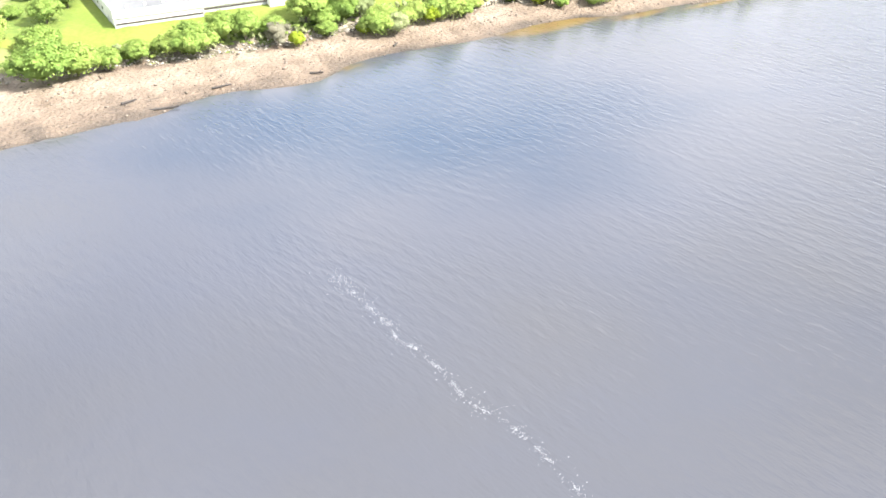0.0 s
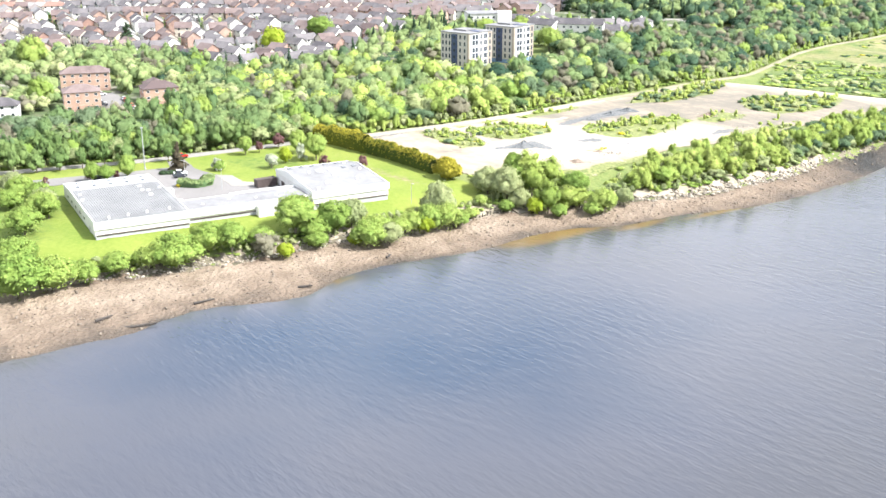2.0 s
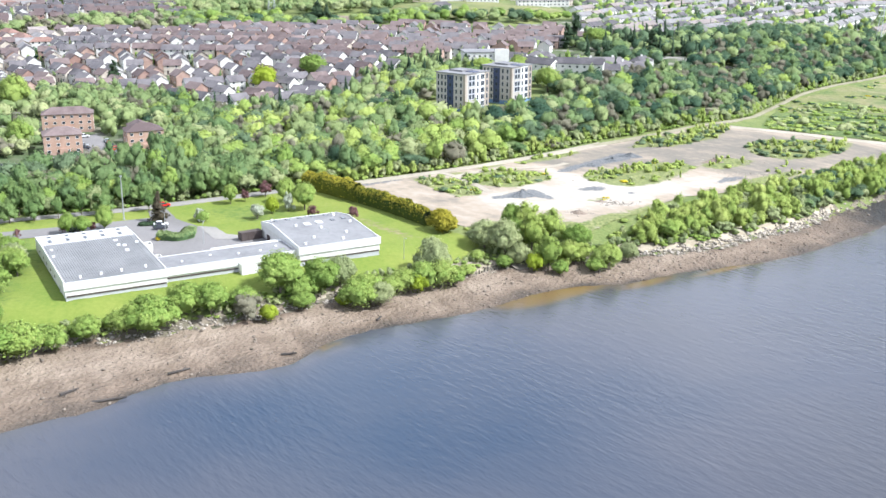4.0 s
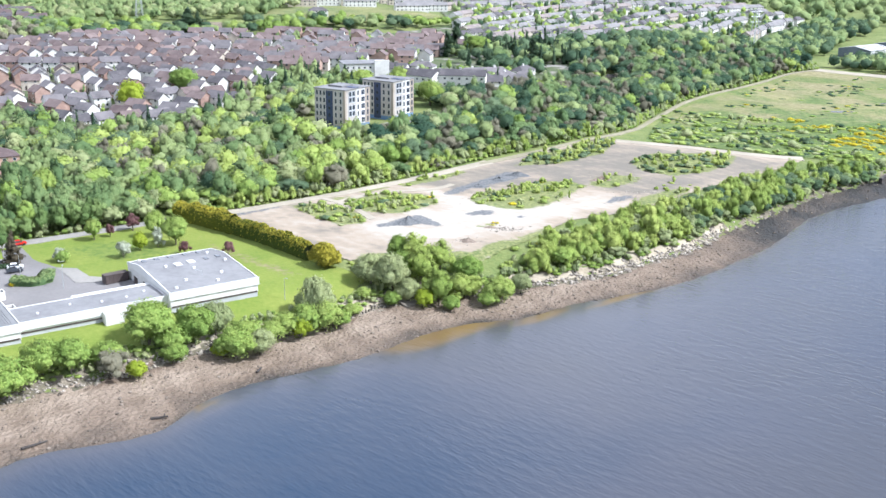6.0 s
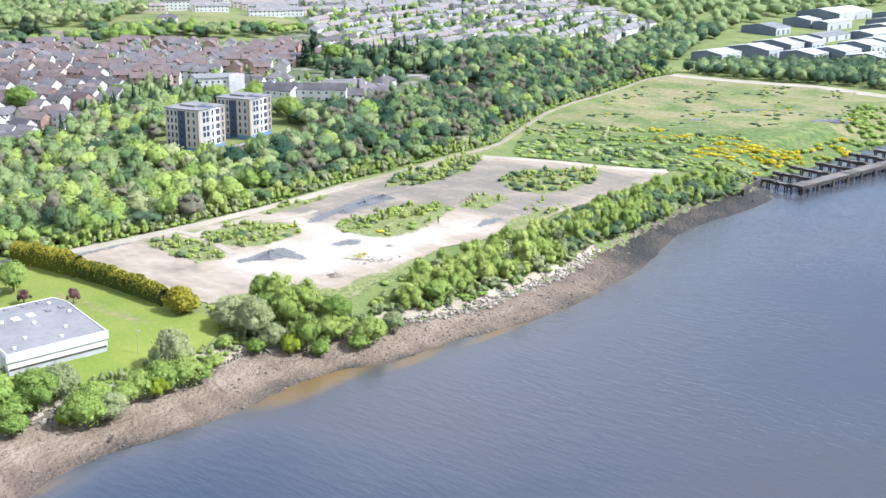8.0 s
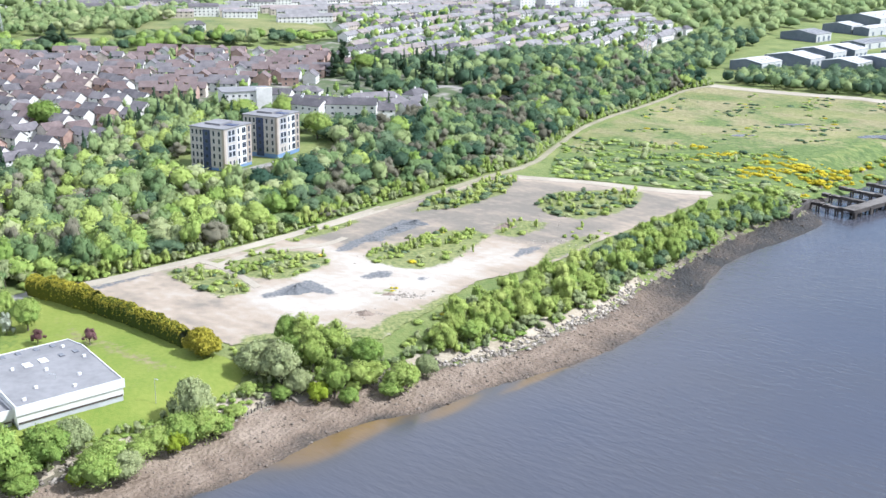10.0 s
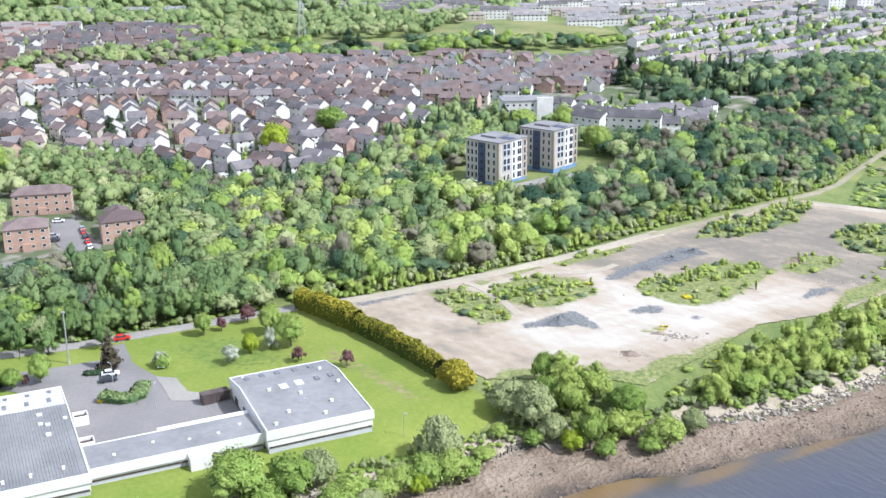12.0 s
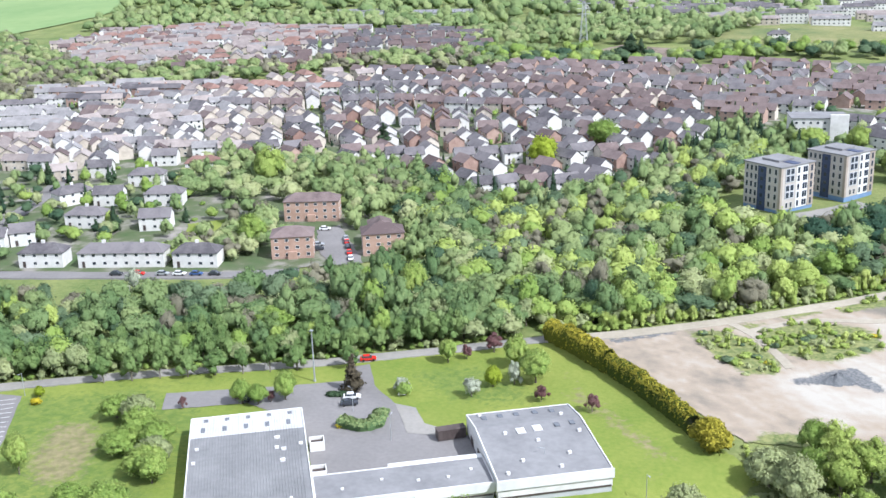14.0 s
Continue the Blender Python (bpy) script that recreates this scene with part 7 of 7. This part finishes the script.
# belts and garden trees further off
rows = []
homes = [(s[0], s[1]) for s in spots] + [q for q in FAR if q[1] < 1240] + [(o.location.x, o.location.y) for o in scene.objects if o.name.startswith("house") and o.parent is None]
for ring, step, kinds, seed, big in (([(345, 752), (390, 792), (470, 765), (540, 790), (600, 770), (520, 690), (440, 642), (424, 668), (404, 690), (372, 716)], 7.5, ("wood", "wood_deep", "wood_deep"), 41, 1.0),
                                     ([(262, 772), (345, 800), (380, 830), (430, 900), (520, 1000), (470, 1015), (300, 830), (200, 770)], 11, ("wood", "wood_deep"), 42, 1.3),
                                     ([(-183, 826), (-48, 860), (10, 880), (60, 880), (115, 925), (60, 915), (0, 940), (-60, 895), (-125, 905), (-230, 900), (-215, 870)], 11, ("wood", "wood_deep", "wood_fresh"), 43, 1.3),
                                     ([(-235, 900), (-130, 945), (-40, 940), (-40, 970), (15, 1145), (-150, 1150), (-260, 1040)], 14, ("wood", "wood_tall", "wood_pale"), 44, 1.5),
                                     ([(-345, 752), (-250, 800), (-173, 818), (-205, 885), (-310, 805), (-480, 805), (-600, 905), (-720, 1010), (-760, 900), (-560, 740), (-450, 670), (-420, 720)], 11, ("wood", "wood_pale", "bare"), 45, 1.3),
                                     ([(-660, 1045), (-525, 1095), (-255, 1045), (-250, 1160), (-420, 1170), (-720, 1180)], 16, ("wood", "wood_pale", "wood_tall"), 46, 1.6),
                                     ([(-720, 1210), (-150, 1175), (20, 1170), (60, 1240), (-300, 1330), (-800, 1400)], 26, ("wood", "wood_tall"), 47, 2.2),
                                     ([(-42, 572), (-8, 556), (10, 556), (20, 585), (14, 612), (-8, 632), (-24, 628), (-30, 600)], 6.5, ("wood", "wood_tall", "conifer"), 53, 1.1),
                                     ([(56, 545), (70, 560), (84, 572), (60, 578), (44, 582), (24, 598), (22, 570), (46, 565)], 6.5, ("wood_deep", "wood", "wood_deep"), 54, 1.0),
                                     ([(120, 690), (150, 690), (185, 735), (270, 790), (290, 825), (170, 785)], 9, ("wood", "wood_deep", "wood_deep"), 48, 1.3),
                                     ([(92, 700), (118, 672), (150, 690), (182, 735), (160, 775), (112, 800), (84, 770)], 8.5, ("wood", "wood_deep", "conifer", "wood_deep"), 55, 1.1),
                                     ([(-186, 428), (-160, 430), (-153, 450), (-160, 472), (-178, 478), (-176, 452)], 5.6, ("wood", "wood_pale", "wood_tall"), 56, 0.8),
                                     ([(-108, 440), (-96, 440), (-92, 470), (-108, 480), (-128, 474), (-140, 498), (-148, 494), (-134, 468), (-112, 466)], 5.6, ("wood", "wood_tall"), 57, 0.8),
                                     ([(120, 920), (100, 800), (155, 790), (288, 838), (440, 1010), (420, 1210), (130, 1180)], 13, ("wood", "wood_fresh", "wood_deep"), 58, 0.75),
                                     ([(440, 1020), (520, 1005), (640, 1150), (900, 1300), (1100, 1500), (500, 1500), (440, 1250)], 30, ("wood", "wood_tall"), 49, 2.2),
                                     ([(-222, 500), (-190, 488), (-170, 498), (-135, 492), (-110, 476), (-98, 455), (-92, 500), (-118, 532), (-160, 562), (-205, 572), (-245, 566), (-238, 530)], 7.5, ("wood", "wood_tall", "wood_pale"), 50, 1.1),
                                     ([(-186, 440), (-165, 428), (-158, 440), (-166, 470), (-180, 486), (-190, 476), (-176, 452)], 6.5, ("wood", "bare", "wood_pale"), 51, 1.0),
                                     ([(-150, 552), (-125, 533), (-103, 513), (-69, 513), (-46, 540), (-29, 568), (-18, 600), (-26, 640), (-36, 580), (-56, 548), (-72, 527), (-100, 527), (-122, 546), (-148, 563)], 8.0, ("wood", "conifer", "wood_tall"), 52, 0.9)):
    gx, gy = scatter(ring, step * (1.12 if step < 10 else 0.95), seed)
    for x, y in zip(gx, gy):
        if any(math.hypot(x - a, y - b) < c for a, b, c in clear) or min(math.hypot(x - q[0], y - q[1]) for q in homes) < 7.0:
            continue
        rows.append((kinds[wr.randint(len(kinds))], float(x), float(y), big * wr.uniform(0.8, 1.2), (1 + (big - 1) * 0.5) * wr.uniform(0.75, 1.15), wr.uniform(0.05, 0.5)))
for ring, share, seed in (([(-340, 735), (-254, 790), (-173, 806), (-42, 722), (-20, 627), (-69, 540), (-215, 566), (-440, 662)], 6.5, 61), ([(-300, 405), (-170, 420), (-200, 500), (-280, 545), (-330, 500)], 8.5, 62),
                          ([(-600, 912), (-489, 815), (-210, 893), (-255, 1025), (-523, 1080)], 26, 63), ([(120, 920), (100, 800), (155, 790), (288, 838), (440, 1010), (420, 1210), (130, 1180)], 17, 64),
                          ([(60, 1250), (430, 1260), (700, 1500), (300, 1700), (-200, 1600), (-300, 1350)], 40, 65), ([(20, 600), (60, 580), (110, 600), (120, 680), (60, 690), (-10, 650)], 9, 66), ([(-60, 845), (-35, 735), (-10, 650), (40, 690), (85, 790), (60, 850)], 12, 67)):
    gx, gy = scatter(ring, share, seed)
    for x, y in zip(gx, gy):
        if share < 11 and min(math.hypot(x - q[0], y - q[1]) for q in homes) < 5.2:
            continue
        if wr.rand() < 0.7:
            rows.append((("wood", "wood_pale", "wood_fresh", "shrub", "wood_tall", "conifer", "wood_deep", "wood_fresh")[wr.randint(8)], float(x), float(y), (0.45 if share < 7 else 1.0) * wr.uniform(0.5, 0.95), (0.6 if share < 7 else 1.0) * wr.uniform(0.45, 0.9), wr.uniform(0.0, 0.5)))
VARIANTS = {**FULL, **MID}
stuff("garden_trees", [q for q in rows if q[2] < 610 or (q[2] < 1060 and q[1] < 130 and q[3] > 1.05)], "trees and tall shrubs between the houses", "woodland")
VARIANTS = FULL
stuff("distant_trees", [q for q in rows if not (q[2] < 610 or (q[2] < 1060 and q[1] < 130 and q[3] > 1.05))], "belts and garden trees around the town", "woodland", True)
for kind, x, y, r, h in (("big", -66, 600, 8.5, 14), ("lime", -87, 570, 5.6, 9.5), ("poplar", -167, 588, 3.2, 14), ("poplar", 84, 748, 5, 24), ("poplar", 90, 752, 5, 22), ("poplar", 134, 716, 5, 23), ("broad", -89.5, 408, 4.6, 12), ("blossom", -177, 396, 3.4, 6.5), ("conifer", -292, 506, 3.2, 11),
                         ("conifer", -222, 452, 2.4, 9), ("big", 22, 600, 9, 12), ("broad", 42, 600, 6, 12), ("conifer", 14, 605, 5, 13), ("big", 105, 760, 9, 14), ("broad", -193, 522, 6, 14), ("broad", -163, 447, 5, 10), ("conifer", -86, 872, 6, 16), ("conifer", -94, 872, 6, 15), ("big", 53, 556, 6.5, 12)):
    plant(kind, x, y, r, h, "standing trees")


# ---- rubble, gravel and the foreshore ----
def heap(name, x, y, rx, ry, h, material, label, seed):
    """A spread mound with an uneven foot and crest."""
    g = np.random.RandomState(seed)
    rings, around = 9, 26
    ang = np.arange(around) * math.tau / around
    foot = 1 + 0.22 * np.sin(2 * ang + g.uniform(0, 6)) + 0.12 * np.sin(3 * ang + g.uniform(0, 6)) + 0.10 * g.normal(size=around)
    v = []
    for i in range(rings):
        f = (i + 0.001) / (rings - 1)
        px, py = x + rx * f * foot * np.cos(ang), y + ry * f * foot * np.sin(ang)
        lift = h * (1 - f) ** 1.3 * (1 + 0.22 * g.normal(size=around)) + 0.06 * g.normal(size=around) * (f < 0.95)
        v.append(np.stack([px, py, height(px, py) + 0.2 + lift - 0.25 * f], 1))
    v = np.concatenate(v)
    q = np.array([(i * around + a, i * around + (a + 1) % around, (i + 1) * around + (a + 1) % around, (i + 1) * around + a) for i in range(rings - 1) for a in range(around)])
    t = np.concatenate([q[:, [0, 2, 1]], q[:, [0, 3, 2]]])
    return tagged(new(name, tri_mesh(name, v, t, np.full(len(v), 0.4), material)), label, "mound")


for x, y, rx, ry, h, m, words in ((27.8, 378.2, 5.6, 3.6, 2.0, GRIT, "steep mound of dark grey gravel"), 
                                  (44, 357.5, 3.6, 2.4, 1.0, SOIL, "heap of brown rubble and soil"), (74, 440, 6, 2.5, 1.3, GRIT, "low mound of blue-grey spoil"), (66, 434, 6, 2.2, 1.0, GRIT, "low mound of blue-grey spoil"), (57, 424, 6, 2.0, 1.0, GRIT, "low mound of blue-grey spoil"), (104, 432, 5, 3, 1.4, SOIL, "heap of brown soil"), (52.5, 371, 3, 1.8, 0.5, SOIL, "low heap of soil")):
    o = heap("spoil_mound", x, y, rx, ry, h, m, words, int(x + y))
    o.rotation_euler = (0, 0, 0)


def stones(name, places, label, material=ROCK, seed=1):
    """Loose stones, joined: rows of x, y, size."""
    g = np.random.RandomState(seed)
    bv, bt = BALLS[1]
    vs, ts, tones, n = [], [], [], 0
    z = height(np.array([p[0] for p in places]), np.array([p[1] for p in places]))
    for (x, y, s), zz in zip(places, z):
        v = bv * (1 + 0.22 * g.normal(size=(len(bv), 1))) * (s, s * g.uniform(0.6, 1), s * g.uniform(0.45, 0.8))
        a = g.uniform(0, math.tau)
        vs.append(np.stack([v[:, 0] * math.cos(a) - v[:, 1] * math.sin(a) + x, v[:, 0] * math.sin(a) + v[:, 1] * math.cos(a) + y, v[:, 2] + zz + s * 0.15], 1))
        ts.append(bt + n)
        tones.append(np.full(len(bv), g.uniform(0, 0.9)))
        n += len(bv)
    return tagged(new(name, tri_mesh(name, np.concatenate(vs), np.concatenate(ts), np.concatenate(tones), material)), label, "stones", kind="stuff")


def along(u, d):
    v = float(shore(np.array([u]))[0]) + d
    return u * CS - v * SN, u * SN + v * CS


sr = np.random.RandomState(6)
rows = []
for _ in range(4200):
    u = sr.uniform(30, 470)
    w = np.interp(u, BEACH_U, BEACH_W)
    if (175 < u < 215 and sr.rand() < 0.6) or (u > 325 and sr.rand() < 0.75):
        continue
    rows.append((*along(u, w + sr.uniform(-1.6, 1.9) + 0.8 * math.sin(u * 0.9)), (0.12 + 0.5 * sr.rand() ** 2.2) * (1.3 if 235 < u < 330 else 1.0)))
stones("riprap", rows, "pale rock armour along the riverbank", seed=2)
rows = []
for _ in range(5200):
    u = sr.uniform(30, 450)
    w = np.interp(u, BEACH_U, BEACH_W)
    if u > 320 and sr.rand() < 0.75:
        continue
    rows.append((*along(u, w * sr.rand() ** (1.2 if u < 330 else 0.8)), sr.choice((0.10, 0.17, 0.27, 0.48), p=(0.42, 0.36, 0.18, 0.04))))
stones("beach_stones", rows, "scattered stones and debris on the mud", DEBRIS, seed=3)
rows = [(sr.normal(58.5, 3.0), sr.normal(369, 1.6), sr.uniform(0.2, 0.55)) for _ in range(260)] + [(sr.normal(110, 6), sr.normal(412, 3), sr.uniform(0.2, 0.5)) for _ in range(140)] + [(sr.uniform(45, 60), sr.uniform(398, 408), sr.uniform(0.2, 0.4)) for _ in range(60)] + [(sr.normal(44, 2.6), sr.normal(357.5, 1.7), sr.uniform(0.15, 0.45)) for _ in range(160)] + [(sr.uniform(62, 84), sr.uniform(404, 416), sr.uniform(0.12, 0.3)) for _ in range(160)] + [(sr.normal(116, 7), sr.normal(436, 5), sr.uniform(0.15, 0.5)) for _ in range(160)]
stones("rubble", rows, "pile of broken pale concrete on the cleared site", seed=4)

ra = along(206, 18.8)
ramp = thing("slipway_slab", *ra, 2.3, 24, "tilted concrete slab at the top of the beach", "slab")
part("slab", Maker(SAND).solid([(-4.6, -3.0, -1.2), (5.6, -1.9, -1.2), (6.0, 2.4, 0.3), (-5.8, 2.2, 0.3)], [(-4.6, -3.0, -0.65), (5.6, -1.9, -0.65), (6.0, 2.4, 0.75), (-5.8, 2.2, 0.75)]), ramp)
for i in range(4):
    part("post", Maker(TIMBER).tube((-4 + i * 2.6, 2.2, -0.5), (-4 + i * 2.6, 2.2, 1.3), 0.12, n=5), ramp)
# old timber revetment posts at the foot of the bank
rev = thing("timber_revetment", *along(180, 21.0), 1.6, 0, "row of dark rotten timber posts along the bank", "revetment")
bx, by = along(180, 21.0)
for i in range(34):
    x, y = along(160 + i * 1.15, float(np.interp(160 + i * 1.15, BEACH_U, BEACH_W)) - 0.6)
    part("post", Maker(TIMBER).tube((x - bx, y - by, -0.8), (x - bx + sr.uniform(-0.1, 0.1), y - by, sr.uniform(0.5, 1.1)), 0.16, 0.13, 5), rev)
# stranded logs
for u, d, ln, turn in ((80, 1.5, 7, 18), (97, 3.0, 5, 30), (121, 3.5, 3.5, 5), (74, 9, 4, 40), (150, 5, 2.5, 60)):
    x, y = along(u, d)
    lg = thing("driftwood_log", x, y, ground(x, y) + 0.2, turn, "dark waterlogged tree trunk stranded on mud", "log", "driftwood")
    part("stem", Maker(TIMBER).tube((-ln / 2, 0, 0.1), (ln / 2, 0.3, 0.25), 0.32, 0.18, 7), lg)
    part("branch", Maker(TIMBER).tube((ln * 0.2, 0.1, 0.2), (ln * 0.35, 1.2, 0.7), 0.12, 0.05, 5), lg)

# foam drifting on the river
fr = np.random.RandomState(12)
line = np.array([(-18.5, 157), (-16, 153), (-12, 146.5), (-8.7, 141.9), (-7.2, 137.3), (-3.7, 134.4), (0.5, 128.1), (3.6, 121.6), (9.2, 116.7), (12.9, 111), (17, 104), (20, 97)])
k = Maker(FOAM)
for _ in range(2600):
    q = fr.uniform(0, len(line) - 1.001)
    a, f = int(q), q % 1
    spread = 0.2 + 1.5 * fr.rand() ** 4 + (0.6 if q < 1.2 else 0)
    x, y = line[a] * (1 - f) + line[a + 1] * f + fr.normal(0, spread, 2)
    if math.sin(q * 7) + math.sin(q * 17) + fr.normal(0, 0.5) < 0.1:
        continue
    r = fr.uniform(0.012, 0.055)
    ring = [(x + r * fr.uniform(0.5, 1.5) * math.cos(t * math.tau / 6), y + r * fr.uniform(0.5, 1.5) * math.sin(t * math.tau / 6)) for t in range(6)]
    k.solid([(*p, 0.0) for p in ring], [(*p, 0.04) for p in ring])
tagged(new("foam", k.mesh("foam")), "thin line of white foam drifting on the river", "foam", kind="stuff")
